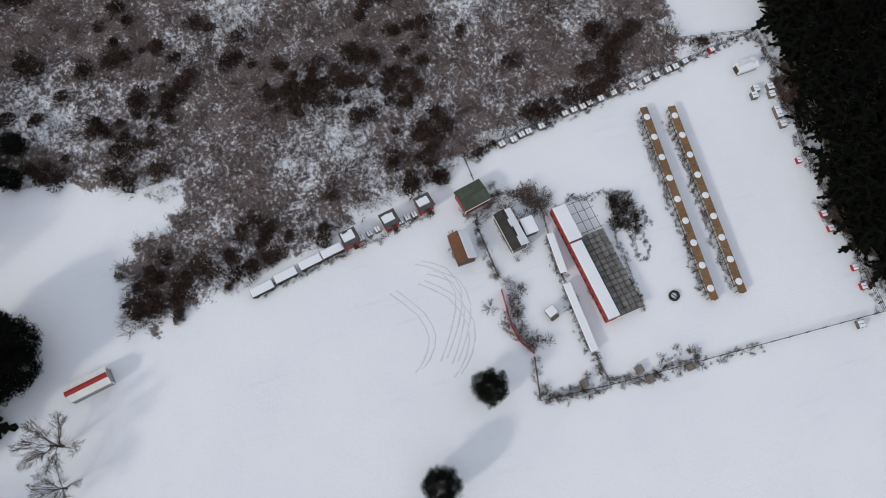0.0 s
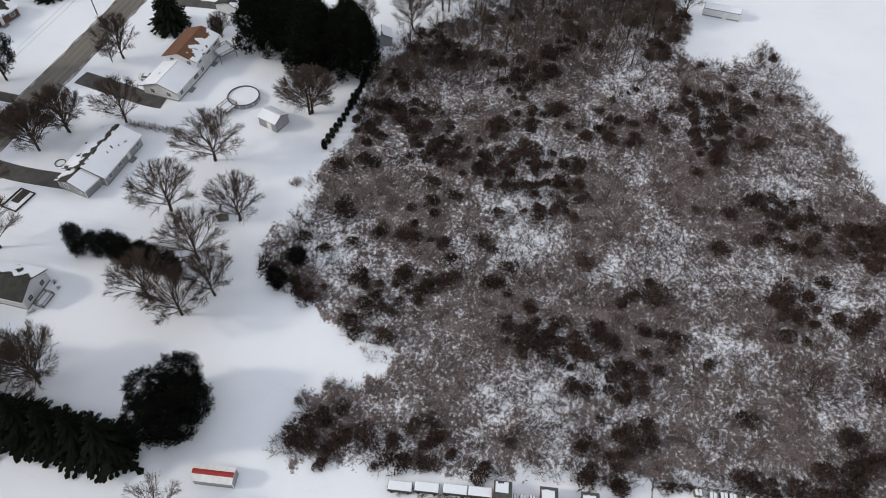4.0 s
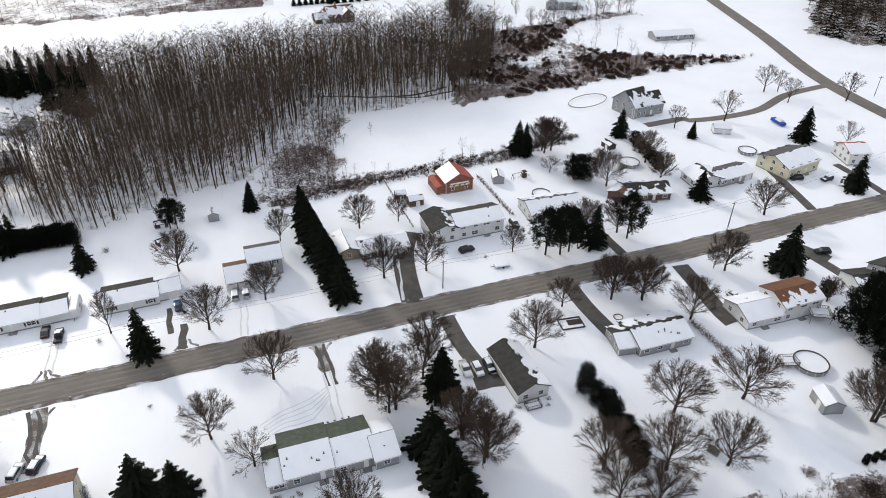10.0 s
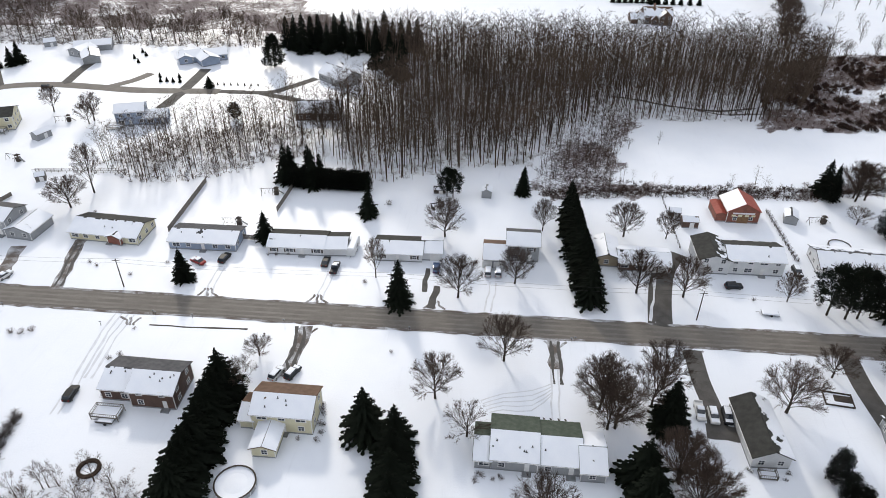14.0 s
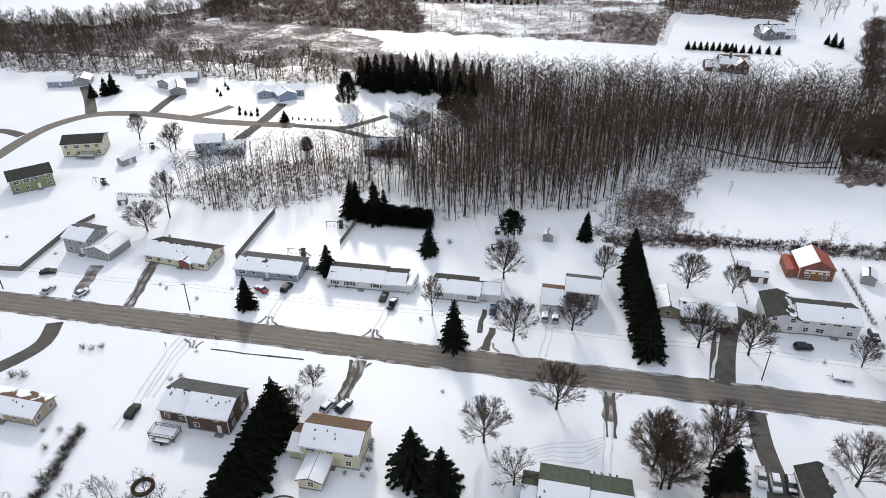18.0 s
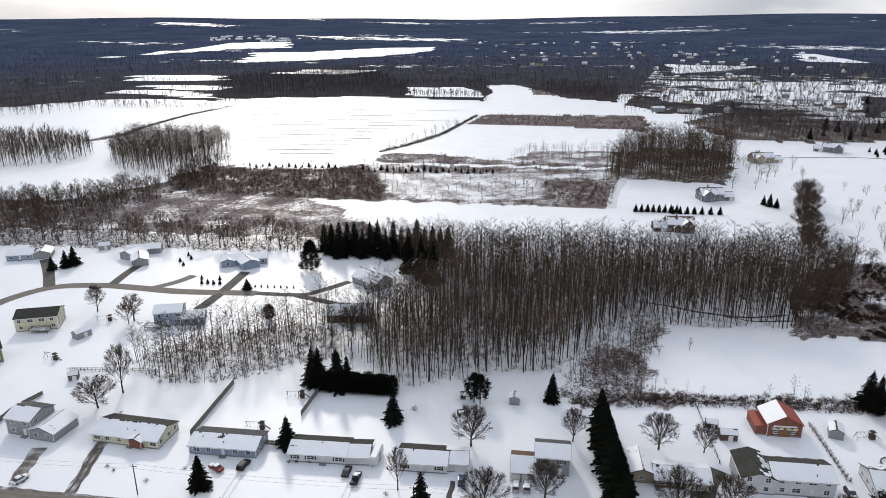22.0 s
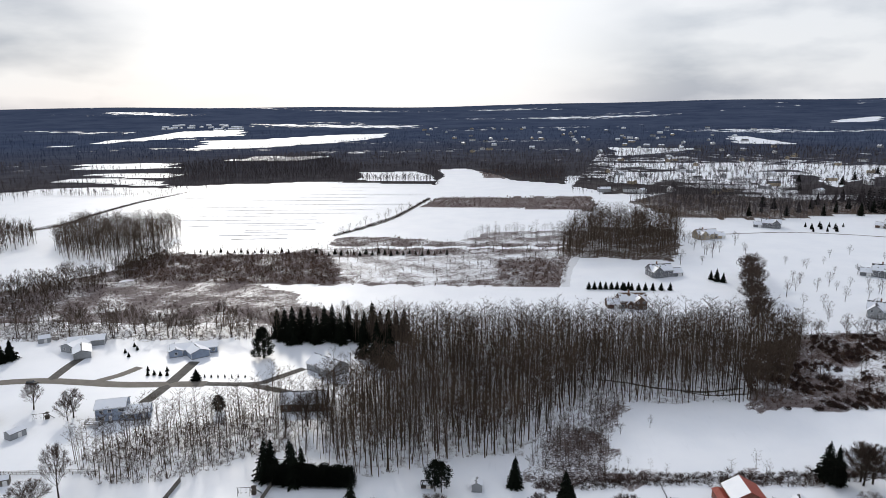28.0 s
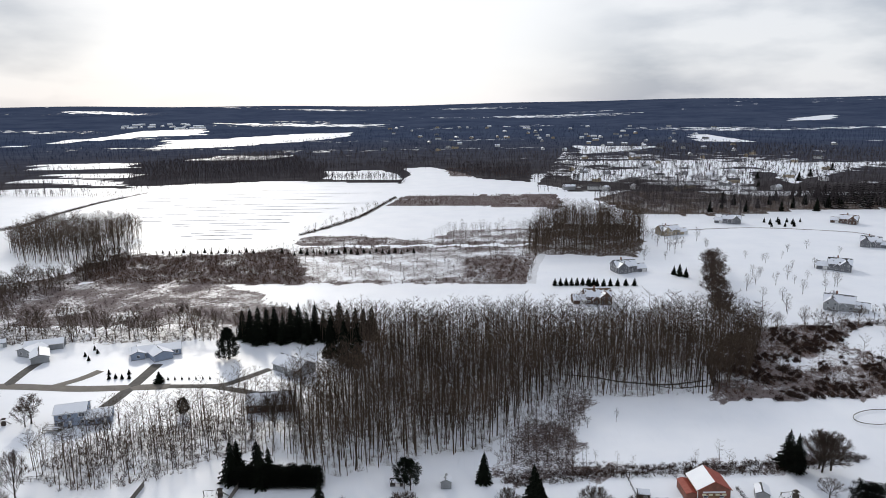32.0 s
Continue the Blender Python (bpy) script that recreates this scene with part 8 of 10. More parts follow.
tree("slim", 226.7, 434.7, 9.8, 1.2)
tree("slim", 151.4, 367.8, 9.5, 1.2)
tree("slim", 191.6, 355.7, 8.5, 1.2)
tree("slim", 181.8, 430.5, 8.6, 1.2)
tree("slim", 206.8, 442.3, 10.5, 1.2)
tree("slim", 173.9, 368, 7.1, 1.2)
tree("slim", 192.6, 449.9, 7.7, 1.2)
tree("slim", 172.5, 396.8, 7.9, 1.2)
tree("slim", 183.3, 351, 6.9, 1.2)
tree("slim", 193.8, 429, 9.3, 1.2)
tree("slim", 228.5, 426.2, 9.8, 1.2)
tree("slim", 166.9, 590.4, 11.6, 1.2)
tree("slim", 164.6, 573.4, 9.6, 1.2)
tree("slim", 152.2, 548.9, 9.7, 1.2)
tree("slim", 157.2, 532.5, 8.7, 1.2)
tree("slim", 153.4, 582, 7.6, 1.2)
tree("slim", 168.7, 554.4, 11.8, 1.2)
tree("slim", 158.5, 522, 12.9, 1.2)
tree("slim", 153.5, 589.5, 7.8, 1.2)
tree("slim", 156, 533.8, 11.5, 1.2)
tree("slim", 145, 499.9, 7, 1.2)
tree("slim", 190.1, 570.3, 12.3, 1.2)
tree("slim", 129.7, 499.3, 11.6, 1.2)
tree("slim", 186.5, 534.5, 8.1, 1.2)
tree("slim", 189.7, 547.4, 7.5, 1.2)
tree("slim", 169.2, 541.4, 9.8, 1.2)
tree("slim", 155.7, 578.2, 10.5, 1.2)
tree("slim", 244.4, 526.7, 6.8, 1.2)
tree("slim", 239.8, 475.3, 6.9, 1.2)
tree("slim", 230.4, 504.4, 5.9, 1.2)
tree("slim", 213.1, 496.2, 5.4, 1.2)
tree("slim", 240, 475.8, 7.4, 1.2)
tree("slim", 203.5, 502.9, 6.7, 1.2)
tree("slim", 189.2, 453.8, 8, 1.2)
tree("slim", 225, 475.4, 5.8, 1.2)
tree("slim", 212.6, 489.4, 8, 1.2)
tree("slim", 264.6, 539.3, 7.5, 1.2)
tree("slim", 251.1, 473.6, 8.7, 1.2)
tree("slim", 279.1, 519, 6.2, 1.2)
tree("spruce", 281.1, 658.2, 4.6, 1.3)
tree("spruce", 281.7, 646.5, 5.9, 1.3)
tree("spruce", 278.4, 635.1, 4.1, 1.3)
tree("spruce", 293.8, 658.7, 5.8, 1.3)
tree("spruce", 290.2, 646.8, 5.6, 1.3)
tree("spruce", 290.6, 635.5, 4.5, 1.3)
tree("spruce", 302.4, 658.9, 4.9, 1.3)
tree("spruce", 302.6, 647.2, 5.9, 1.3)
tree("spruce", 298.9, 635.8, 5.3, 1.3)
tree("spruce", 315, 659.3, 3.9, 1.3)
tree("spruce", -142.9, 525.1, 4.6, 1.5)
tree("spruce", -137, 521.2, 3, 1.5)
tree("spruce", -131.1, 517.3, 3.4, 1.5)
tree("spruce", -127.7, 523.6, 4.9, 1.5)
tree("spruce", -121.9, 519.7, 4.6, 1.5)
tree("spruce", -118.4, 526.1, 3.3, 1.5)
tree("spruce", -112.6, 522.2, 3.2, 1.5)
tree("spruce", -106.9, 518.3, 4, 1.5)
tree("spruce", -103.3, 524.6, 4.6, 1.5)
tree("spruce", -97.7, 520.8, 4.2, 1.5)
tree("spruce", -93.9, 527.1, 4.8, 1.5)
tree("spruce", -88.4, 523.2, 4.3, 1.5)
tree("spruce", -82.9, 519.4, 4.6, 1.5)
tree("spruce", -79, 525.7, 4, 1.5)
tree("spruce", -73.6, 521.8, 3.4, 1.5)
tree("spruce", -69.5, 528.1, 3.6, 1.5)
tree("spruce", -64.2, 524.2, 3.7, 1.5)
tree("spruce", -58.9, 520.4, 3.8, 1.5)
tree("spruce", -54.7, 526.7, 4.6, 1.5)
tree("spruce", -49.5, 522.8, 3.2, 1.5)
tree("spruce", -45.3, 529.1, 2.7, 1.5)
tree("spruce", -40.1, 525.2, 4.3, 1.5)
tree("spruce", -237.1, 525.4, 2.7, 1.5)
tree("spruce", -229.9, 521.5, 3, 1.5)
tree("spruce", -225.3, 523.8, 2.3, 1.5)
tree("spruce", -220.7, 526.1, 4.1, 1.5)
tree("spruce", -213.6, 522.1, 2.7, 1.5)
tree("spruce", -208.9, 524.5, 2.7, 1.5)
tree("spruce", -204.3, 526.8, 4, 1.5)
tree("spruce", -197.3, 522.8, 3.3, 1.5)
tree("spruce", -192.6, 525.1, 2.7, 1.5)
tree("spruce", -187.9, 527.4, 4.2, 1.5)
tree("spruce", -181.1, 523.5, 3, 1.5)
tree("spruce", -176.4, 525.8, 2.9, 1.5)
tree("spruce", -171.6, 528.1, 4.4, 1.5)
tree("spruce", -164.9, 524.2, 4, 1.5)
tree("fat_spruce", 516.6, 1063.8, 13.1, 0.9)
tree("fat_spruce", 378.1, 816.3, 10.8, 0.9)
tree("fat_spruce", 410.1, 828.9, 10.9, 0.9)
tree("fat_spruce", 394, 833.1, 14, 0.9)
tree("fat_spruce", 431.3, 831.7, 9.7, 0.9)
tree("fat_spruce", 402.8, 866.9, 9.4, 0.9)
tree("fat_spruce", 353.6, 803.2, 13.5, 0.9)
tree("fat_spruce", 596.3, 1157.9, 12, 0.9)
tree("fat_spruce", 447.1, 879.6, 10.6, 0.9)
tree("fat_spruce", 287.9, 785.9, 13.3, 0.9)
tree("fat_spruce", 471.7, 1003.1, 13.1, 0.9)
tree("fat_spruce", 426.6, 852.9, 12, 0.9)
tree("fat_spruce", 428, 1038.5, 10.8, 0.9)
tree("fat_spruce", 386.5, 932, 9.6, 0.9)
tree("slim", -142.3, 604, 7.1, 1.2)
tree("slim", -141.6, 613.6, 6.5, 1.2)
tree("slim", -137.6, 623.6, 7.6, 1.2)
tree("slim", -132.8, 634, 5.6, 1.2)
tree("slim", -132, 644.5, 6.8, 1.2)
tree("slim", -128.8, 655.4, 9.5, 1.2)
tree("slim", -125.7, 666.7, 5.3, 1.2)
tree("slim", -120.1, 678.5, 9.4, 1.2)
tree("slim", -115.2, 690.5, 8.4, 1.2)
tree("slim", -113.7, 702.9, 10.3, 1.2)
tree("slim", -107.8, 715.9, 7.9, 1.2)
tree("slim", -104.5, 729.2, 10.6, 1.2)
tree("slim", -98.2, 743, 10.6, 1.2)
tree("slim", -98.1, 757.2, 7, 1.2)
tree("slim", -92.2, 772.1, 6, 1.2)
tree("slim", -85.6, 787.5, 5.4, 1.2)
tree("slim", -300.7, 393.6, 11.9, 1.5)
tree("slim", -300.5, 400.5, 11.1, 1.5)
tree("slim", -293.7, 398.4, 11.9, 1.5)
tree("slim", -290.9, 401.8, 13.6, 1.5)
tree("slim", -289.7, 407.8, 13.9, 1.5)
tree("slim", -288.6, 414, 10.8, 1.5)
tree("slim", -281.4, 411.3, 11.6, 1.5)
tree("slim", -283.6, 423.1, 12.4, 1.5)
tree("slim", -278.3, 423.4, 9.6, 1.5)
tree("slim", -271, 420.3, 11.5, 1.5)
tree("maple", 317.9, 52.7, 10.5, 1)
tree("maple", 305.7, 43.7, 10.5, 1)
tree("maple", 316.6, 39.8, 10.5, 1)
tree("maple", 308.6, 31.3, 10.5, 1)
tree("maple", 334.6, 32.6, 10.5, 1)
tree("maple", 322.4, 23.6, 10.5, 1)
tree("maple", 286.7, 36.7, 10.5, 1)
tree("maple", 284.9, 27, 10.5, 1)
tree("maple", 296.7, 24.5, 10.5, 1)
tree("maple", 291.2, 15.4, 10.5, 1)
tree("maple", 288.7, 42.5, 10.5, 1)
tree("maple", 258.2, 37.2, 10.5, 1)
tree("maple", 255.1, 30.5, 10.5, 1)
tree("maple", 310.5, 16.1, 10.5, 1)
tree("maple", 320, 65.3, 10.5, 1)
tree("maple", 341.8, 83.9, 10.5, 1)
tree("maple", 373.7, 104.9, 10.5, 1)
tree("maple", 383.9, 122.6, 10.5, 1)
tree("maple", 314.4, 104.8, 10.5, 1)
tree("maple", 355.9, 133.1, 10.5, 1)
tree("maple", 308.6, 123.4, 10.5, 1)
tree("maple", 338.5, 153.6, 10.5, 1)
tree("maple", 304.6, 83.8, 10.5, 1)
tree("maple", 304.5, 68.8, 10.5, 1)
tree("tall", 148.9, 84.3, 11, 1.3)
tree("tall", 144.8, 71.2, 11, 1.3)
tree("tall", 157.8, 64, 11, 1.3)
tree("tall", 173.6, 53.7, 11, 1.3)
tree("tall", 174.7, 45.4, 11, 1.3)
tree("tall", 183.4, 37, 11, 1.3)

for k in range(15):
    f = k / 14
    tree("tall", 129 + 39 * f + 2.5 * math.sin(k * 2.3), 342 + 131 * f, 15 + 3 * math.sin(k * 1.7), 1.75, "tall dense leafless tree of a field boundary row", "boundary tree row")

# ---- the small farm ----
f = thing("farm_shed", 44.8, -24.3, -77.7, 0, "small red shed with a mossy green roof", "shed")
wing(f, 0, 0, 0, 4.7, 3.7, 2.2, PAINT_RED, ROOF_GREEN, 0.22, 0.2, (1.0, 1.0), 3, "", 1, 0, True)
f = thing("farm_shed", 36.5, -19.7, -88.1, 0, "small brown shed with one snowy roof slope", "shed")
wing(f, 0, 0, 90, 5.0, 3.0, 2.1, SIDING_BROWN, ROOF_RUST, 0.7, 0.15, (0.04, 1.0), 4, "", 1, 0, False)
f = thing("farm_shed", 37, -28.6, -81.9, 0, "weathered tan shed with patches of snow on its roof", "shed")
wing(f, 0, 0, 90, 6.9, 2.8, 2.1, WOOD_GREY, ROOF_DARK, 0.35, 0.15, (0.45, 0.98), 5, "", 1, 0, True)
f = thing("lean_to", 36.9, -31.9, -85.4, 0, "low wooden lean-to with a snow-covered flat roof", "shed")
part("wall", Shape().box(0, 0, 0, 2.2, 2.9, 1.7), WOOD_GREY, f)
part("roof", Shape().box(0, 0, 1.7, 2.5, 3.2, 0.1), ROOF_GREY, f)
part("snow_cover", Shape().bevel_box(0, 0, 1.8, 2.4, 3.1, 0.14, 0.1), SNOW, f)


def coop(x, y, turn, W, L):
    """The long red poultry house: board wall with pop holes, mono-pitch roof in two snowy lengths, roofed runs along one side."""
    ob = thing("poultry_house", x, y, turn, 0, "long red board poultry house with a snow-covered metal roof", "barn")
    part("body", Shape().box(0, 0, 0, W, L, 2.2), PAINT_RED, ob)
    for f0, f1, ww in ((-0.5, 0.17, W + 0.1), (0.18, 0.5, W + 0.5)):
        n = (f1 - f0) * L
        r = part("roof", Shape().box((ww - W) / 2, (f0 + f1) / 2 * L, 2.2, ww, n, 0.1), METAL_GREY, ob)
        part("snow_cover", Shape().bevel_box((ww - W) / 2, (f0 + f1) / 2 * L, 2.302, ww - 0.1, n - 0.15, 0.12, 0.08), SNOW, r)
    for i in range(15):
        part("hatch", Shape().box(-W / 2 - 0.03, (i / 14 - 0.5) * (L - 1.4), 0.25, 0.06, 0.7, 0.8), WOOD_DARK, ob)
    runs = 15
    for i in range(runs):
        yy = (-0.5 + (i + 0.5) * 0.70 / runs) * L
        p = part("run_frame", Shape().box(W / 2 + 2.35, yy - 0.70 * L / runs / 2, 1.5, 4.6, 0.09, 0.09), WOOD_DARK, ob)
        part("net", Shape().box(W / 2 + 2.3, yy, 1.42, 4.5, 0.70 * L / runs - 0.12, 0.02), NET, p)
        part("post", Shape().box(W / 2 + 4.65, yy - 0.70 * L / runs / 2, 0, 0.1, 0.1, 1.6), WOOD_DARK, ob)
    for k in range(5):
        part("rail", Shape().box(W / 2 + 0.4 + k * 1.05, -0.15 * L, 1.56, 0.07, 0.70 * L, 0.07), WOOD_DARK, ob)
    for k in range(4):
        part("rail", Shape().box(W / 2 + 0.7 + k * 1.25, 0.35 * L, 1.5, 0.07, 0.29 * L, 0.07), WOOD_DARK, ob)
        part("rail", Shape().box(W / 2 + 2.6, (0.22 + k * 0.088) * L, 1.5, 4.8, 0.07, 0.07), WOOD_DARK, ob)
    return ob



coop(28, -38.5, -84.6, 2.1, 21.2)
spread_copies("dead_brush", scatter([(38.2, -47), (37.8, -51.1), (30.9, -50.7), (31.7, -45.7)], 0.7, 71, 0.95), SHRUB_KINDS, SCRUB_DARK, 1.0, 1.9, 72, "dark heap of dead brush filling a pen", "shrubs")
f = thing("hutch_row", 31.0, -34.8, 178.4, 0, "long low hutch row with a snow-covered white roof", "hutch", "hutch rows")
part("body", Shape().box(0, 0, 0.4, 7.0, 1.05, 0.8), WOOD_DARK, f)
r = part("roof", Shape().box(0, 0, 1.2, 7.3, 1.40, 0.06), METAL_GREY, f)
part("snow_cover", Shape().bevel_box(0, 0, 1.26, 7.3, 1.35, 0.14, 0.1), SNOW, r)
for k in range(6):
    for s in (-1, 1):
        part("leg", Shape().box(-3.5 + k * 1.4, s * 0.47, 0, 0.08, 0.08, 0.4), WOOD_DARK, f)
f = thing("hutch_row", 19.5, -34.6, -178.5, 0, "long low hutch row with a snow-covered white roof", "hutch", "hutch rows")
part("body", Shape().box(0, 0, 0.4, 11.8, 1.10, 0.8), WOOD_DARK, f)
r = part("roof", Shape().box(0, 0, 1.2, 12.1, 1.45, 0.06), METAL_GREY, f)
part("snow_cover", Shape().bevel_box(0, 0, 1.26, 12.1, 1.40, 0.14, 0.1), SNOW, r)
for k in range(9):
    for s in (-1, 1):
        part("leg", Shape().box(-5.9 + k * 1.4, s * 0.50, 0, 0.08, 0.08, 0.4), WOOD_DARK, f)
f = thing("feeder_row", 33.8, -58.2, 175.7, 0, "long brown wooden shelter row with round snow patches", "shelter", "long wooden rows")
for k in range(9):
    u = (k / 8 - 0.5) * (34.5 - 1.6)
    b = part("section", Shape().box(u, 0.1, 1.25, (34.5 - 1.6) / 8 - 0.06, 1.35, 0.10), WOOD_BROWN, f)
    part("snow_patch", Shape().tube((u, 0.1, 1.35), (u, 0.1, 1.43), 0.62, 0.5, 12), SNOW, b)
    part("back_wall", Shape().box(u, 0.55, 0.1, (34.5 - 1.6) / 8 - 0.06, 0.06, 1.15), WOOD_BROWN, f)
    for s in range(4):
        part("upright", Shape().box(u - 1.5 + s, -0.62, 0, 0.1, 0.1, 1.25), WOOD_DARK, f)
part("rail", Shape().box(0, -0.65, 0.62, 34.3, 0.06, 0.1), WOOD_DARK, f)
f = thing("feeder_row", 33.0, -63.2, 175.7, 0, "long brown wooden shelter row with round snow patches", "shelter", "long wooden rows")
for k in range(9):
    u = (k / 8 - 0.5) * (33.6 - 1.6)
    b = part("section", Shape().box(u, 0.1, 1.25, (33.6 - 1.6) / 8 - 0.06, 1.35, 0.10), WOOD_BROWN, f)
    part("snow_patch", Shape().tube((u, 0.1, 1.35), (u, 0.1, 1.43), 0.62, 0.5, 12), SNOW, b)
    part("back_wall", Shape().box(u, 0.55, 0.1, (33.6 - 1.6) / 8 - 0.06, 0.06, 1.15), WOOD_BROWN, f)
    for s in range(4):
        part("upright", Shape().box(u - 1.5 + s, -0.62, 0, 0.1, 0.1, 1.25), WOOD_DARK, f)
part("rail", Shape().box(0, -0.65, 0.62, 33.4, 0.06, 0.1), WOOD_DARK, f)


def hutch(x, y, turn, L=1.2, W=1.0, h=0.9, snow=True, mat=None):
    ob = thing("hutch", x, y, turn, 0, "small weathered wooden hutch with a split snowy lid", "hutch", "hutches along the fence")
    part("box", Shape().box(0, 0, 0, L, W, h), mat or WOOD_GREY, ob)
    for s in (-1, 1):
        lid = part("lid", Shape().box(s * L / 4, 0, h, L / 2 - 0.03, W + 0.12, 0.05), mat or WOOD_GREY, ob)
        if snow:
            part("snow_cover", Shape().bevel_box(s * L / 4, 0, h + 0.05, L / 2 - 0.1, W + 0.02, 0.1, 0.06), SNOW, lid)
    return ob



hutch(53.2, -32.8, -79.5)
hutch(53.4, -35.1, -85.5)
hutch(53.9, -36.8, -81.5)
hutch(54.1, -38.2, -85.5)
hutch(54.4, -40.8, -85.5)
hutch(55.6, -45.8, -83.5)
hutch(55.8, -47.6, -84.5)
hutch(55.9, -49.4, -83.5)
hutch(56.3, -50.9, -85.5)
hutch(56.5, -53.2, -84.5)
hutch(56.9, -55.9, -83.5)
hutch(57.3, -59.8, -80.5)
hutch(57.6, -62.8, -83.5)
hutch(58, -65, -84.5)
hutch(58.4, -67.5, -84.5)
hutch(58.6, -69.1, -84.5)
hutch(59.2, -71.3, -81.5)
hutch(60, -77.2, -82.5, 1.0, 1.0, 0.9, True, PAINT_RED)
hutch(49.9, -81.6, 176.3, 1.3, 1.1)
hutch(48.7, -80.7, 176.3, 1.3, 1.1)
hutch(49.5, -84.3, 176.3, 1.3, 1.1)
hutch(48, -83.9, 176.3, 1.3, 1.1)
hutch(44.8, -83.4, 176.3, 1.3, 1.1)
hutch(43.7, -83.3, 176.3, 1.3, 1.1)
hutch(41.8, -83.1, 176.3, 1.3, 1.1)
hutch(4.3, -78.7, 176.3, 1.3, 1.1)
hutch(34.4, -82.7, 176.3, 1.1, 0.9, 0.7, True, PAINT_RED)
hutch(23.8, -82.1, 176.3, 1.1, 0.9, 0.7, True, PAINT_RED)
hutch(21, -82, 176.3, 1.1, 0.9, 0.7, True, PAINT_RED)
hutch(13.4, -82.6, 176.3, 1.1, 0.9, 0.7, True, PAINT_RED)
hutch(10, -82.4, 176.3, 1.1, 0.9, 0.7, True, PAINT_RED)
hutch(8.6, -40.7, -82.5, 1.2, 1.2, 0.9, False)
hutch(6.6, -41.8, -82.5, 1.2, 1.2, 0.9, False)
hutch(6.5, -48.8, -82.5, 1.2, 1.2, 0.9, False)
hutch(9.2, -31.4, -82.5, 1.2, 1.2, 0.9, False)
f = thing("field_shelter", 54.7, -81.7, -87.1, 0, "small white shelter with a dark panel as its open end", "shelter")
wing(f, 0, 0, 0, 3.9, 1.9, 1.3, PAINT_WHITE, PAINT_WHITE, 0.5, 0.1, (0.3, 0.6), 7, "", 1, 0, False)
# The wall is closed; a dark panel paints the shade of an open end.
part("opening", Shape().box(-1.98, 0, 0.05, 0.04, 1.3, 1.2), WOOD_DARK, f)
f = thing("tyre_planter", 18.2, -51.2, 0, 0, "big black tractor tyre lying flat with snow inside", "tyre")
part("tyre", Shape().ring(0, 0, 0, 0.9, 0.32, 0.42, 24), RUBBER, f)
part("snow_filling", Shape().tube((0.1, 0.1, 0), (0.1, 0.1, 0.2), 0.45, 0.4, 12), SNOW, f)
part("spoke", Shape().box(0, 0, 0.2, 1.2, 0.1, 0.06, 0.6), RUBBER, f)
f = thing("well_house", 21.5, -30.4, 20, 0, "little wooden cart shelter with snow on its roof", "shelter")
for a in (-0.8, 0.8):
    for b in (-0.7, 0.7):
        part("post", Shape().box(a, b, 0, 0.12, 0.12, 1.3), WOOD_DARK, f)
part("trough", Shape().box(-0.2, 0, 0.3, 1.8, 1.4, 0.4), WOOD_GREY, f)
r = part("roof", Shape().box(0.3, 0, 1.3, 1.7, 1.8, 0.08), WOOD_GREY, f)
part("snow_cover", Shape().bevel_box(0.3, 0, 1.38, 1.6, 1.7, 0.14, 0.1), SNOW, r)
board_fence([(27.8, -23.8), (24.8, -23.6), (21.4, -23.4), (18.8, -23.9), (16.1, -25.4)], 1.2, PAINT_RED, "red painted board wall overgrown with brush")
bush(29, -25, 1.6)
bush(25.9, -25, 1.4)
bush(23.4, -25, 1.6)
bush(20.8, -25.1, 1.6)
bush(18.8, -25.4, 1.7)
bush(17.2, -25.8, 1.5)
bush(32.6, -23.6, 1.2)
bush(36.9, -23.2, 1.2)
bush(30.3, -24, 1.2)
bush(10.2, -32.5, 1.4)
bush(11, -34.7, 1.3)
bush(10.2, -25.1, 1.6)
bush(8.3, -26.8, 1.5)
bush(8.1, -28.7, 1.2)
bush(6.9, -37, 1)
bush(8.4, -50.2, 1.9)
bush(7.9, -47.4, 1.3)
bush(46.2, -28.5, 1.5)
bush(44.4, -28.9, 1.3)
bush(43.4, -33.8, 2.6, wide=1.2)
bush(41.5, -34.7, 2.4, wide=1.2)
bush(42.9, -32.1, 2.2, wide=1.2)
bush(40.6, -28.6, 2, wide=1.2)
bush(37.5, -28.1, 1.8, wide=1.2)
bush(39.7, -35.1, 2.2, wide=1.2)
bush(34.8, -28.1, 1.5, wide=1.2)
bush(42.5, -26.2, 1.6, wide=1.2)
bush(42, -22.4, 1.3, wide=1.2)
wire_fence([(52.9, -25.5), (56, -46.1), (59.9, -74), (61.5, -86.8)], 1.3, "dark wooden post and rail fence in the snow")
wire_fence([(52.9, -25.5), (48, -25.7)], 1.3, "dark wooden post and rail fence in the snow")
wire_fence([(61.5, -86.8), (47.8, -86.4), (34.5, -84.3), (17.2, -84.1), (5, -83.6)], 1.3, "dark wooden post and rail fence in the snow")
wire_fence([(8.8, -23.7), (7.7, -35.4), (7, -47), (6.2, -61.9), (5, -83.6)], 1.3, "dark wooden post and rail fence in the snow")
wire_fence([(15.7, -25.2), (8.8, -23.7)], 1.3, "dark wooden post and rail fence in the snow")
wire_fence([(13.6, -34.8), (7.7, -35.4)], 1.3, "dark wooden post and rail fence in the snow")
wire_fence([(40.6, -23.5), (30.1, -24.1)], 1.3, "dark wooden post and rail fence in the snow")
wire_fence([(29.2, -34.3), (14, -34.8)], 1.3, "dark wooden post and rail fence in the snow")
wire_fence([(44.3, -27.6), (43.5, -35.5), (29.2, -34.3)], 1.3, "dark wooden post and rail fence in the snow")
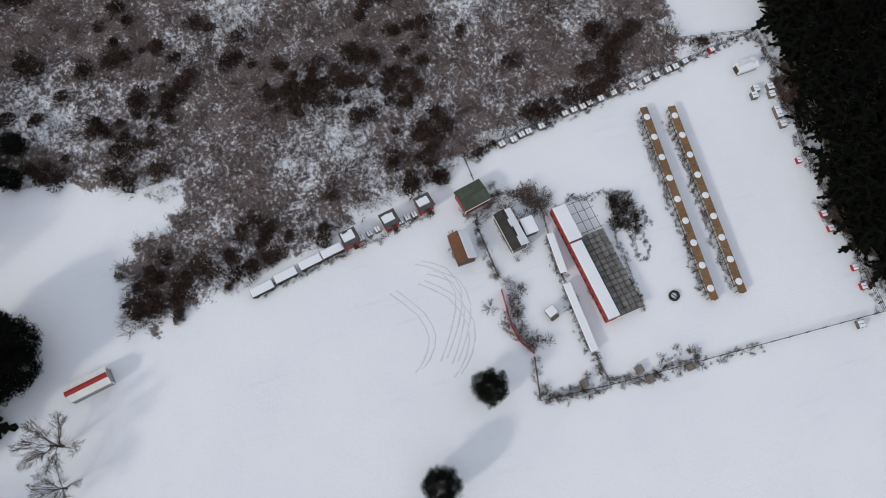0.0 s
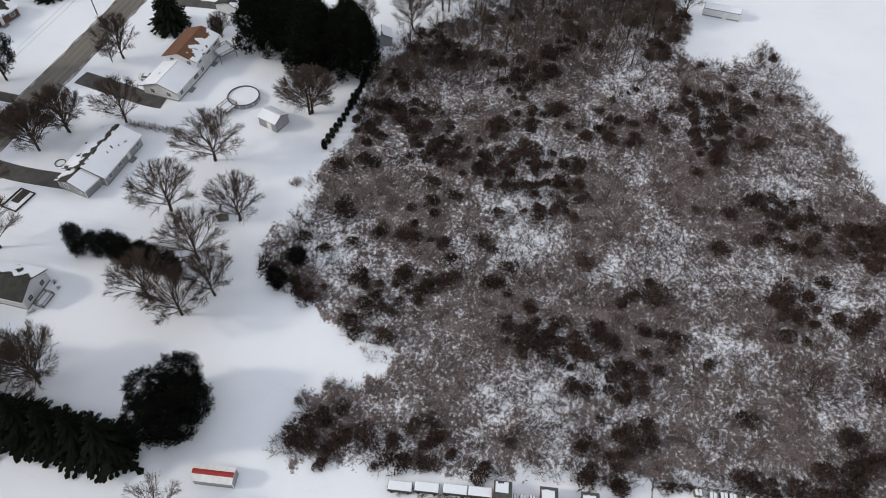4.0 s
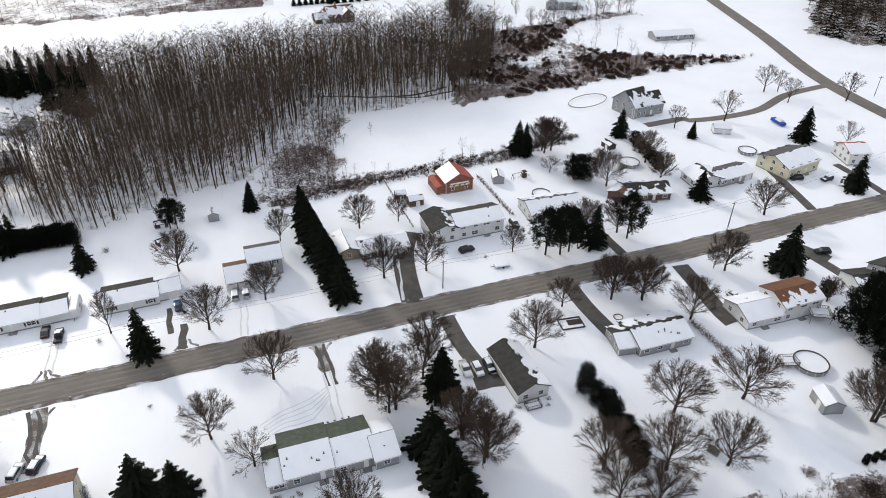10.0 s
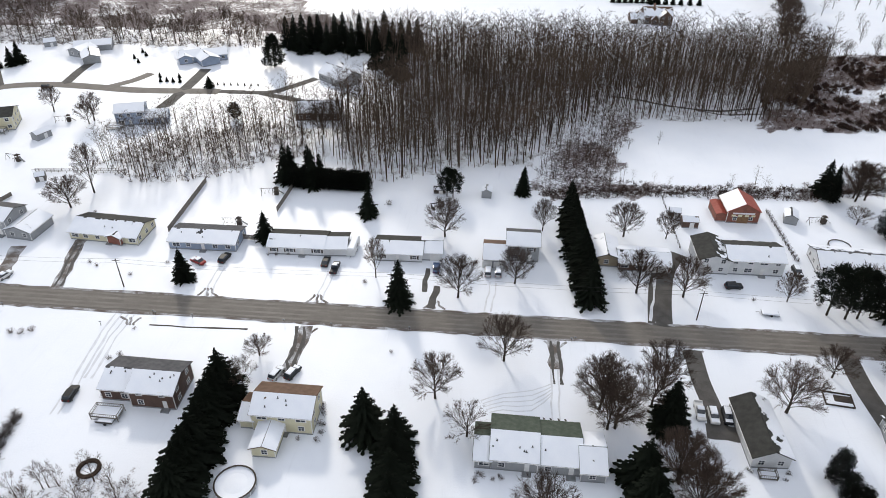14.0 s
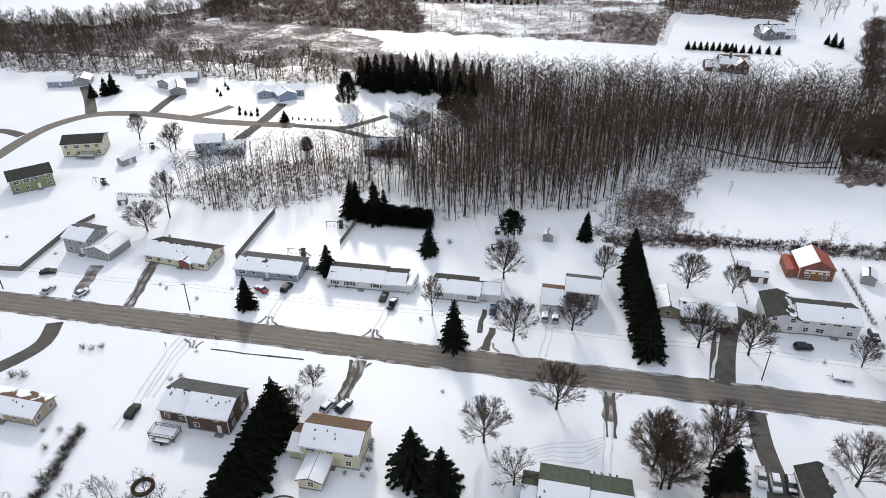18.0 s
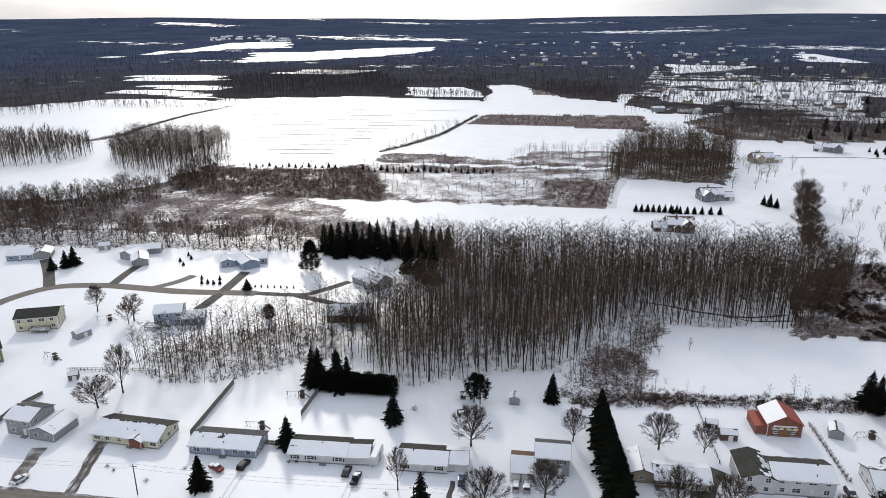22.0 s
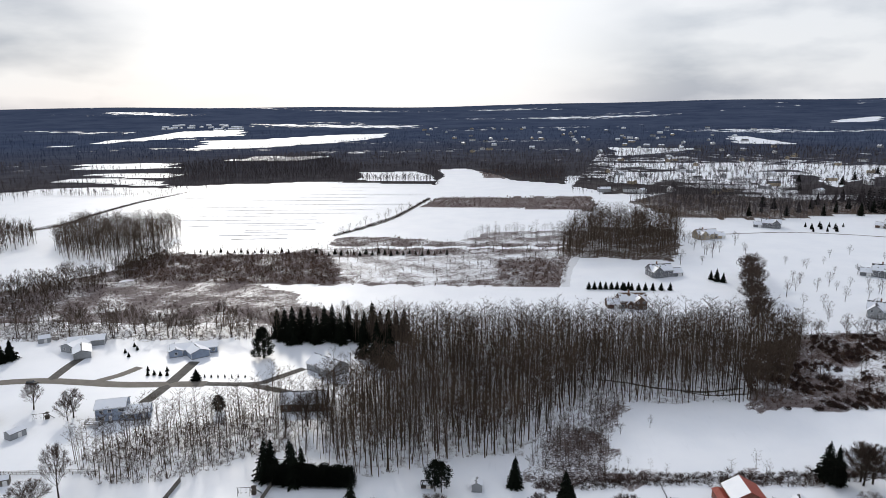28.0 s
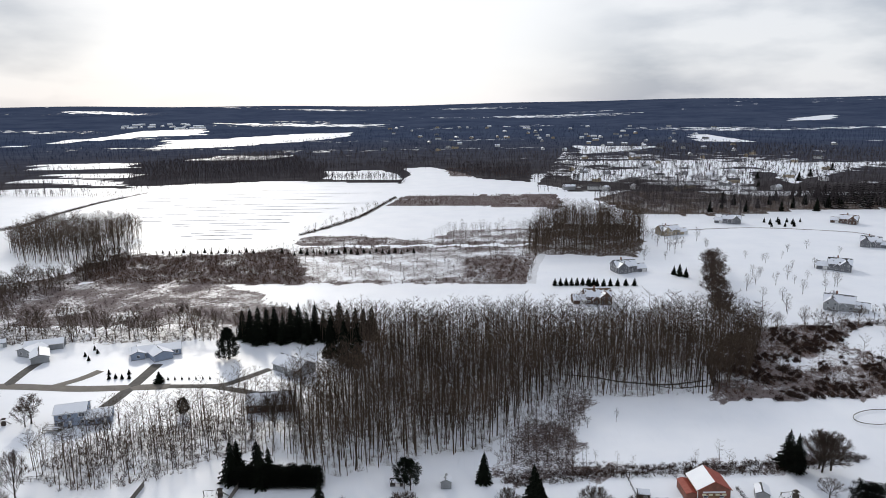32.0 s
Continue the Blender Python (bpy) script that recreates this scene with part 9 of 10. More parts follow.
wire_fence([(61.5, -86.8), (64.1, -72.1), (91.4, -73.8), (109.4, -75.3), (110.8, -85.3)], 1.2, "dark field fence between brush and a snowy strip")


def wagon(x, y, turn, L=4.0):
    ob = thing("wagon", x, y, turn, 0, "low dark slatted wagon with snow on its top", "wagon", "row of wagons")
    part("bed", Shape().box(0, 0, 0.35, L, 1.6, 0.9), WOOD_DARK, ob)
    for k in range(6):
        part("slat", Shape().box((k / 5 - 0.5) * (L - 0.2), -0.83, 0.4, 0.12, 0.06, 0.85), WOOD_GREY, ob)
    part("snow_cover", Shape().bevel_box(0, 0, 1.25, L - 0.1, 1.55, 0.2, 0.15), SNOW, ob)
    for a in (-L / 2 + 0.7, L / 2 - 0.7):
        for b in (-0.8, 0.8):
            part("wheel", Shape().tube((a, b - 0.08, 0.3), (a, b + 0.08, 0.3), 0.3, 0.3, 10), RUBBER, ob)
    return ob


def cabin(x, y, turn, s=2.9):
    """A small red cabin: board walls, a lean-to roof that falls to the back, a slab of snow left on it, a window and a step."""
    ob = thing("cabin", x, y, turn, 0, "small red cabin with a sloping grey roof and patch of snow", "cabin", "red cabins")
    w, d = s - 0.4, s - 0.5
    part("body", Shape().prism([(-d / 2, 0.2), (d / 2, 0.2), (d / 2, 2.0), (-d / 2, 2.5)], -w / 2, w / 2), PAINT_RED, ob, at=pose(0, 0, 0, 0, 0, 90))
    tilt = math.degrees(math.atan(0.5 / d))
    roof = part("roof", Shape().box(0, 0, 0, s + 0.05, s + 0.1, 0.09), ROOF_GREY, ob, at=pose(0, 0, 2.26, -tilt, 0, 0))
    part("snow_cover", snow_sheet(s * 0.72, s * 0.66, int(abs(y) * 3) + 5, 0.25, 0.12), SNOW, roof, at=pose(-0.15, -s * 0.22, 0.092))
    part("window", Shape().box(0, -d / 2 - 0.03, 0.9, 1.0, 0.06, 0.8), GLASS_DARK, ob)
    part("step", Shape().box(0.4, -d / 2 - 0.28, 0, 0.9, 0.5, 0.25), WOOD_DARK, ob)
    return ob



wagon(39.9, 13.9, -79.4)
wagon(41, 9.7, -79.4)
wagon(42, 5.2, -79.4)
wagon(42.8, 1.2, -79.4)
cabin(43.8, -2.2, -79.4)
cabin(45, -9.5, -79.4)
cabin(46.1, -16, -79.4)
hutch(43.6, -4.1, -79.4, 1.0, 1.0, 0.9)
hutch(44, -5.6, -79.4, 1.0, 1.0, 0.9)
hutch(44.3, -7.1, -79.4, 1.0, 1.0, 0.9)
hutch(44.5, -11.3, -79.4, 1.0, 1.0, 0.9)
hutch(44.8, -12.6, -79.4, 1.0, 1.0, 0.9)
hutch(45, -13.9, -79.4, 1.0, 1.0, 0.9)
f = thing("striped_shed", 32.6, 43.2, -79.5, 0, "long white metal shed with a red roof ridge", "shed")
wing(f, 0, 0, 0, 6.6, 2.5, 2.0, SIDING_GREY, PAINT_WHITE, 0.4, 0.1, (1.0, 1.0), 9, "l", 1, 0, True)
part("ridge_cap", Shape().prism([(-0.42, 0.05), (0, 0.22), (0.42, 0.05), (0.42, 0.09), (0, 0.26), (-0.42, 0.09)], -3.42, 3.42), PAINT_RED, f, "broad red ridge strip", at=pose(0, 0, 2.5, 0, 0, 90))
spread_copies("evergreen_wood", scatter(BLACK_WOOD, 2.7, 73, 0.97), [spruce(500 + i, 6, 0.32, 5)[1].arrays() for i in range(4)], NEEDLE_DARK, 8, 13, 74, "dense almost black evergreen wood", "woods")
strip("tyre_track", [(36.6, -11.5), (34.2, -15), (29.7, -16.4), (24.4, -14), (19.6, -10.6)], 0.24, TRACK, 0.02, "curved tyre track pressed into the snow", "track", 0.06)
strip("tyre_track", [(36.8, -12.7), (34.4, -16.2), (29.9, -17.5), (24.5, -15.2), (19.8, -11.7)], 0.24, TRACK, 0.02, "curved tyre track pressed into the snow", "track", 0.06)
strip("tyre_track", [(33.2, -10.9), (29.4, -14.9), (24, -16.7), (19.2, -14.8), (16.5, -11.9)], 0.24, TRACK, 0.02, "curved tyre track pressed into the snow", "track", 0.06)
strip("tyre_track", [(33.4, -12.1), (29.6, -16), (24.2, -17.8), (19.4, -15.9), (16.7, -13.1)], 0.24, TRACK, 0.02, "curved tyre track pressed into the snow", "track", 0.06)
strip("tyre_track", [(34.4, -12.8), (31.7, -16.4), (26.9, -17), (22.2, -14.8), (18.6, -12.2)], 0.24, TRACK, 0.02, "curved tyre track pressed into the snow", "track", 0.06)
strip("tyre_track", [(34.6, -14), (31.9, -17.6), (27.1, -18.2), (22.3, -15.9), (18.8, -13.3)], 0.24, TRACK, 0.02, "curved tyre track pressed into the snow", "track", 0.06)
strip("tyre_track", [(33, -5.9), (27.9, -9.3), (23.7, -9.9), (20.5, -7.9), (19.1, -6.1)], 0.24, TRACK, 0.02, "curved tyre track pressed into the snow", "track", 0.06)
strip("tyre_track", [(33.2, -7.1), (28.1, -10.4), (23.9, -11.1), (20.6, -9.1), (19.3, -7.2)], 0.24, TRACK, 0.02, "curved tyre track pressed into the snow", "track", 0.06)
strip("tyre_track", [(-2, 105.3), (2.9, 107.9), (9.2, 109.6), (13.8, 112.3)], 0.3, TRACK, 0.02, "curved tyre tracks pressed into the snow", "track", 0.03)
strip("tyre_track", [(-1.5, 104.5), (2.9, 106.7), (9.1, 108.1), (13.7, 111.4)], 0.3, TRACK, 0.02, "curved tyre tracks pressed into the snow", "track", 0.03)
strip("tyre_track", [(-1, 103.7), (2.9, 105.5), (9.1, 106.6), (13.6, 110.5)], 0.3, TRACK, 0.02, "curved tyre tracks pressed into the snow", "track", 0.03)
strip("tyre_track", [(-0.5, 102.9), (2.9, 104.4), (9, 105.1), (13.6, 109.6)], 0.3, TRACK, 0.02, "curved tyre tracks pressed into the snow", "track", 0.03)
strip("tyre_track", [(-0, 102.1), (2.9, 103.2), (8.9, 103.6), (13.5, 108.8)], 0.3, TRACK, 0.02, "curved tyre tracks pressed into the snow", "track", 0.03)


def fringe(name, lines, gap, wide, kinds, mat, low, high, seed, label):
    """Dead growth along fences and walls."""
    g = random.Random(seed)
    spots = []
    for line in lines:
        for x, y, a, d in line_points(line, gap):
            u = g.gauss(0, wide)
            spots.append((x + g.uniform(-.5, .5) * gap - u * math.sin(a), y + g.uniform(-.5, .5) * gap + u * math.cos(a)))
    return spread_copies(name, spots, kinds, mat, low, high, seed, label, "weeds", (1.0, 1.7))



fringe("fence_weeds", [[(52.6, -25.4), (55.3, -45.9), (59.5, -73.8), (61, -86.6)], [(59.8, -87), (47.8, -86.4), (34.5, -84.3), (17.2, -84.1), (5, -83.6)], [(9.2, -23.8), (7.9, -35.4), (7, -47), (6, -61.8)], [(15.7, -25.2), (9.2, -23.8)], [(13.6, -35), (7.7, -35.4)], [(40.6, -23.5), (30.1, -24.1)], [(29.2, -34.3), (14, -34.8)]], 0.45, 0.55, SHRUB_KINDS, SCRUB_MID, 0.3, 0.8, 110, "dead weeds along the farm fences")
fringe("bank_weeds", [[(60.8, -88.1), (48, -87.7), (34.1, -85.8), (17.3, -85.3), (6.8, -85.3)], [(9.5, -24.4), (8.1, -28.7), (8.1, -34.6)], [(7, -38.1), (7.4, -51.2)]], 0.40, 1.1, SHRUB_KINDS, SCRUB_MID, 0.4, 1.0, 111, "strip of dead weeds at the foot of the black wood")
fringe("wall_weeds", [[(39.5, -38.5), (17.4, -38.5)], [(31.7, -45.8), (17.3, -45.7)], [(50.7, -58.4), (16.5, -55.9)], [(49.4, -63.4), (16.3, -61)], [(25.5, -34.4), (13.4, -33.7)], [(34.4, -34.5), (27.2, -34)], [(39.9, -18.8), (35.1, -18.1)], [(40.1, -40), (38.1, -51)], [(38.9, 15.9), (42.4, -3.7), (44.6, -17.5)]], 0.35, 0.35, SHRUB_KINDS, SCRUB_MID, 0.25, 0.7, 112, "dead weeds at the foot of farm walls and shelters")
fringe("yard_brush", [[(42.1, -22.1), (42.7, -27.3), (43.1, -34.8), (38.1, -34.8)], [(41.5, -29.3), (35.4, -27.8), (33.1, -30.1)], [(28.5, -24.9), (23.9, -24.8), (19.4, -25.1), (16.4, -26)], [(42, -34.9), (40, -36)]], 0.5, 1.1, SHRUB_KINDS, BRUSH, 0.7, 1.7, 113, "tangle of leafless brush between the farm sheds")
fringe("field_weeds", [[(12, 195), (52, 202), (97, 206), (130, 213)], [(14, 198), (52, 204.5), (97, 208), (128, 215)]], 0.55, 1.3, SHRUB_KINDS, SCRUB_MID, 0.6, 1.6, 115, "dense strip of dead weeds along the field edge")
fringe("garden_hedge", [[(-96, 69), (-95.9, 78), (-97.2, 84), (-98.6, 90.5)]], 0.4, 0.7, SHRUB_KINDS, SCRUB_DARK, 0.8, 1.8, 116, "overgrown dark hedge bank between two gardens")
fringe("oval_weeds", [[(31.4, -49.3), (30, -50.3), (27.2, -50.5), (25.5, -49.1), (26.3, -48.2), (29, -48.3), (31, -48.9)], [(34.8, -52.3), (31, -52.3)]], 0.35, 0.2, SHRUB_KINDS, SCRUB_MID, 0.3, 0.7, 114, "dead weeds round a small oval bed")

# ---- gardens and street ----
car(-82.5, 147.6, 154.4, "sedan", (0.28, 0.02, 0.02), "red car parked by a bushy pine", True)
car(-75.7, 149.6, 81.3, "suv", (0.012, 0.012, 0.013), "black car parked on the snowy drive", False)
car(-47.5, 151.2, 90.0, "sedan", (0.012, 0.012, 0.013), "small black car parked on the snow", False)
car(-44.3, 148.6, 89.1, "pickup", (0.02, 0.022, 0.028), "dark pickup truck with a snowy bed", True)
car(-16.9, 151.8, 94.9, "sedan", (0.03, 0.07, 0.16), "blue car parked before the garage", False)
car(-2.8, 151.6, 91.1, "suv", (0.45, 0.46, 0.48), "light grey car with snow on its hood", True)
car(0.0, 151.7, 90.0, "suv", (0.45, 0.46, 0.48), "silver car with snow on its roof", True)
car(62.0, 152.6, 8.3, "suv", (0.02, 0.022, 0.028), "dark blue car standing in the snowy yard", False)
car(80.8, 161.2, -86.9, "suv", (0.012, 0.012, 0.013), "black van with snow on its roof", True)
car(-48.0, 107.8, 72.8, "suv", (0.45, 0.46, 0.48), "silver car half under snow on the drive", True)
car(-44.5, 108.5, 70.3, "suv", (0.02, 0.022, 0.028), "dark car under snow on the drive", True)
car(44.5, 107.0, -92.2, "pickup", (0.7, 0.7, 0.7), "white pickup truck under snow", True)
car(47.1, 106.0, -90.0, "suv", (0.7, 0.7, 0.7), "white van under snow on the drive", True)
car(50.0, 106.2, -91.5, "suv", (0.02, 0.022, 0.028), "dark car with patches of snow", True)
car(-90.3, 96.9, 93.2, "suv", (0.012, 0.012, 0.013), "black car parked on the packed snow", False)
car(-141.2, 134.6, 84.6, "sedan", (0.45, 0.46, 0.48), "silver car on the drive by the road", True)
car(-131.0, 135.3, 73.3, "sedan", (0.7, 0.7, 0.7), "white car by the road under snow", True)
car(-147.5, 142.8, 24.1, "sedan", (0.012, 0.012, 0.013), "black car by a dark bush", False)
car(184.9, 158.1, 170.4, "suv", (0.012, 0.012, 0.013), "black car beside the cream house", False)
car(194.6, 154.4, -173.9, "suv", (0.02, 0.022, 0.028), "dark car with snow on its roof", True)
car(211.2, 110.0, 109.3, "sedan", (0.02, 0.022, 0.028), "dark car with snow on the drive", True)
car(159.4, 119.5, 163.6, "suv", (0.012, 0.012, 0.013), "black car under the big spruce", False)
car(121.3, 110.2, -77.3, "sedan", (0.7, 0.7, 0.7), "white car under snow by the garage", True)
car(277.8, 52.8, -13.1, "suv", (0.02, 0.022, 0.028), "dark car in the snowy yard", True)
car(275.9, 49.8, -18.4, "sedan", (0.012, 0.012, 0.013), "black car in the snowy yard", False)
car(281.5, 10.5, 2.4, "sedan", (0.012, 0.012, 0.013), "black car on the shaded drive", False)
car(-195.4, 261.9, 4.2, "suv", (0.012, 0.012, 0.013), "black car driving lane beside the snow", False)
f = thing("utility_trailer", 68.6, 142.4, -3.1, 0, "flat utility trailer loaded with snow", "trailer")
part("bed", Shape().box(0, 0, 0.45, 4.2, 2.0, 0.15), METAL_GREY, f)
part("snow_cover", Shape().bevel_box(0, 0, 0.6, 4.0, 1.9, 0.3, 0.2), SNOW, f)
part("drawbar", Shape().box(-2.8, 0, 0.45, 1.4, 0.12, 0.1), METAL_GREY, f)
for b in (-1.0, 1.0):
    part("wheel", Shape().tube((0.2, b - 0.1, 0.32), (0.2, b + 0.1, 0.32), 0.32, 0.32, 10), RUBBER, f)
f = thing("camper_trailer", -41.2, 158.2, 88.7, 0, "white camper trailer with a snowy roof beside the house", "trailer")
part("body", Shape().bevel_box(0, 0, 0.5, 7.0, 2.3, 2.3, 0.2), SIDING_WHITE, f)
part("snow_cover", Shape().bevel_box(0, 0, 2.8, 6.4, 1.8, 0.15, 0.1), SNOW, f)
part("window", Shape().box(0, -1.17, 1.4, 1.6, 0.05, 0.7), GLASS_DARK, f)
for a in (-0.5, 0.5):
    for b in (-1.0, 1.0):
        part("wheel", Shape().tube((a, b - 0.1, 0.34), (a, b + 0.1, 0.34), 0.34, 0.34, 10), RUBBER, f)
part("drawbar", Shape().box(-4.0, 0, 0.45, 1.4, 0.14, 0.1), METAL_GREY, f)
f = thing("covered_boat", 181.4, 61.5, -76.0, 0, "boat on a trailer under a bright blue tarp", "boat")
part("tarp", Shape().prism([(-1.3, 0.6), (1.3, 0.6), (1.2, 1.4), (0, 2.1), (-1.2, 1.4)], -4.2, 4.2), TARP_BLUE, f, at=pose(0, 0, 0, 0, 0, 90))
part("hull", Shape().box(0, 0, 0.3, 7.5, 1.7, 0.4), PAINT_WHITE, f)
for b in (-1.0, 1.0):
    part("wheel", Shape().tube((0.2, b - 0.1, 0.32), (0.2, b + 0.1, 0.32), 0.32, 0.32, 10), RUBBER, f)
f = thing("covered_boat", 212.3, 198.6, -92.2, 0, "white boat with a blue hull under snow", "boat")
part("hull", Shape().box(0, 0, 0.4, 6.5, 2.2, 1.0), TARP_BLUE, f)
part("cabin", Shape().bevel_box(0.5, 0, 1.4, 3.0, 1.8, 0.9, 0.3), PAINT_WHITE, f)
f = thing("barn", 71.9, 190.4, 2.4, 0, "red barn with a lean-to side and one snowy roof slope", "barn")
wing(f, 0, 0, 90, 9.0, 9.5, 4.0, BRICK_RED, ROOF_RED, 0.55, 0.3, (1.0, 0.03), 5, "l", 1, 0, True)
wing(f, -6.2, 0, 90, 8.1, 3.2, 2.6, BRICK_RED, ROOF_RED, 0.3, 0.15, (1.0, 1.0), 6, "", 1, 0, False)
part("barn_door", Shape().box(0, -4.55, 0, 3.4, 0.08, 3.0).box(0, -4.61, 0, 0.12, 0.05, 3.0), WOOD_BROWN, f)
part("lintel", Shape().box(0, -4.55, 3.1, 6.5, 0.06, 0.5), PAINT_WHITE, f)
for a in (-2.9, -1.0, 1.0, 2.9):
    part("window", Shape().box(a, -4.6, 2.3, 1.2, 0.05, 0.6), SIDING_CREAM, f)
shed(87.1, 189.2, 74.5, 5.0, 3.7, 2.2, SIDING_GREY, ROOF_GREY, "grey garden shed with a snowy roof", (0.1, 0.5), 0.5)
shed(55.9, 182.9, 1.2, 4.7, 3.5, 2.1, SIDING_BROWN, ROOF_BROWN, "dark brown garden shed with snow on its roof", (0.05, 0.3), 0.5)
shed(52.6, 188.5, -5.2, 3.3, 3.0, 1.6, WOOD_DARK, ROOF_GREY, "low dark woodshed under snow", (0.02, 0.1), 0.5)
shed(-5.4, 193.4, 90, 3.5, 3.1, 2.2, SIDING_GREY, SIDING_GREY, "small rounded grey garden shed", (0.3, 0.5), 0.5)
shed(115.4, 72.1, -105.1, 5.4, 4.5, 2.4, SIDING_GREY, ROOF_GREY, "grey garden shed with a snowy roof", (0.02, 0.1), 0.5)
shed(155.2, 58.6, 24.1, 4.5, 5.1, 2.4, SIDING_GREY, ROOF_GREY, "grey shed at the edge of the brush", (0.05, 0.2), 0.5)
shed(-170.1, 216.7, 66, 5.9, 3.5, 2.2, SIDING_GREY, ROOF_GREY, "long grey garden shed with snowy roof", (0.02, 0.1), 0.5)
shed(-225, 314.1, 31.7, 5.5, 5.0, 2.2, SIDING_GREY, ROOF_GREY, "grey garden shed with snowy roof", (0.05, 0.1), 0.5)
shed(-151.9, 186.5, 28.3, 3.0, 3.0, 2, WOOD_GREY, ROOF_GREY, "small weathered wooden garden shed", (0.1, 0.5), 0.5)
shed(185.1, 198.8, -24.2, 6.6, 4.0, 2.2, SIDING_WHITE, ROOF_GREY, "white garden shed under snow", (0.02, 0.05), 0.5)
shed(136.2, 200.2, -81.3, 4.7, 3.0, 1.8, WOOD_DARK, ROOF_DARK, "dark open woodshed behind a house", (0.6, 0.6), 0.5)
shed(201.8, 101.9, -62.8, 3.9, 3.0, 2.2, WOOD_BROWN, ROOF_GREY, "small wooden garden pavilion with snowy roof", (0.05, 0.1), 0.5)
shed(331, 59.9, -113.2, 6.1, 4.0, 2.4, SIDING_WHITE, ROOF_GREY, "white garden shed in the snow", (0.05, 0.1), 0.5)
shed(197.5, -30, -91.7, 10.1, 3.0, 2.3, SIDING_WHITE, ROOF_GREY, "long white trailer shed in the snow", (0.02, 0.05), 0.5)
shed(-20.5, 193.8, 0, 3.8, 2.5, 1.4, WOOD_DARK, ROOF_DARK, "dark firewood stack with a lid", (0.5, 0.5), 0.5)
shed(-20.9, 183.5, 26.6, 2.2, 2.0, 1.4, WOOD_DARK, ROOF_DARK, "small dark bin in the snow", (0.4, 0.5), 0.5)
pool(121.4, 83.2, 3.9, "round above-ground pool with a snowy cover and deck", (-5.2, 0.6, 4.0, 3.0), 1.0, -15)
pool(136.1, 185.9, 3.6, "round above-ground pool under snow", None, 1.0, 0)
pool(96.5, 175, 3, "round above-ground pool behind the white ranch", None, 1.0, 0)
pool(-46.9, 78.4, 3.9, "round above-ground pool beside the sun room", None, 1.0, 0)
pool(193.8, 41.1, 4, "round above-ground pool with a wooden deck", (-1.5, 4.6, 5.0, 3.0), 1.0, -30)
pool(182.8, 180.7, 3.2, "round pool beside the cream house", None, 1.0, 0)
f = thing("pond_ring", -76.5, 79, 0, 0, "ring of dark bushes round a snowy hollow", "garden ring")
part("ring", Shape().ring(0, 0, 0, 2.3, 0.7, 0.5, 20), SCRUB_DARK, f)
f = thing("riding_ring", 150.5, 241.8, 20, 0, "low oval fenced ring in the snowy field", "fence")
f.scale = (1.9, 1, 1)
part("rail", Shape().ring(0, 0, 0.5, 5.5, 0.12, 0.25, 30), WOOD_GREY, f)
board_fence([(-97, 161.3), (-97.5, 191.4)], 1.8, WOOD_GREY, "tall grey board fence along a garden")
board_fence([(-68.9, 176), (-68.2, 191.8)], 1.8, WOOD_GREY, "tall grey board fence along a garden")
board_fence([(-74.1, 160.2), (-68.8, 160)], 1.6, WOOD_GREY, "grey board fence beside the house")
board_fence([(-164.8, 140.7), (-155.9, 141.7), (-157.3, 165.4)], 1.7, WOOD_GREY, "long grey board fence round a garden")
board_fence([(-157.1, 168.9), (-155.1, 175.6)], 1.4, WOOD_GREY, "grey board fence behind the garage")
wire_fence([(50.2, 200.9), (51.1, 168.9)], 1.1, "dark wire fence between gardens", 2.5)
wire_fence([(14.7, 193), (50.1, 200.5)], 1.1, "dark wire fence along the hedgerow", 2.5)
wire_fence([(50.1, 200.5), (97.9, 202.7)], 1.1, "dark wire fence along the field", 2.5)
wire_fence([(81.2, 193.9), (82.1, 166.3)], 1.1, "overgrown fence between two gardens", 2.5)
wire_fence([(-158, 191.1), (-140, 192.5), (-125.6, 194.1)], 1.1, "low white picket fence across the snow", 2.5)
wire_fence([(-157.5, 191.8), (-129.4, 195.4)], 1.1, "low post fence across the lawns", 2.5)
wire_fence([(-22.4, 328.3), (-68.2, 330.8)], 1.1, "dark fence at the wood edge", 2.5)
for x, y, a, d in line_points([(81.8, 193.9), (82.9, 166.4)], 1.8):
    bush(x, y, 1.3, wide=0.8, words="overgrown brown brush along a garden fence")
for x, y, a, d in line_points([(104.3, 105.3), (104.9, 94.8), (105.6, 87.3)], 1.5):
    bush(x, y, 1.9, wide=0.9, words="clipped leafless hedge between two gardens")
for x, y, a, d in line_points([(109.6, 57), (120.1, 56.3), (131.3, 56.3), (142.5, 57.5)], 2.1):
    tree("column", x, y, 3.1 + 0.5 * math.sin(x * 9), 1.12, "small dark evergreen of a clipped hedge row", "evergreen hedge row")
deck(135.6, 96, -27, 5, 4, 2.2)
deck(-79.6, 92.5, 0, 6, 3.2, 1)
deck(-147.1, 227.1, 0, 6, 3, 1)
deck(-188.4, 217.7, 10, 7, 3, 1.2)
deck(54.5, 92, 0, 3.4, 2, 0.3)
swing_set(93.8, 188.1, 10)
swing_set(-80.7, 167.3, 5)
swing_set(-170.7, 230.3, 20)
swing_set(-170.1, 198.6, -10)
swing_set(-68.8, 203, 0)
utility_pole(49.8, 138.1, 92)
utility_pole(-97.5, 134.8, 92)
utility_pole(-154.7, 133, 92)
utility_pole(142.5, 139.8, 92)
utility_pole(227.6, 154.5, 92)
utility_pole(273.5, 209.4, 60)
utility_pole(-26.6, 136.9, 92)
wire((-154.7, 132.2, 8.5), (-97.5, 134.0, 8.5), 0.9)
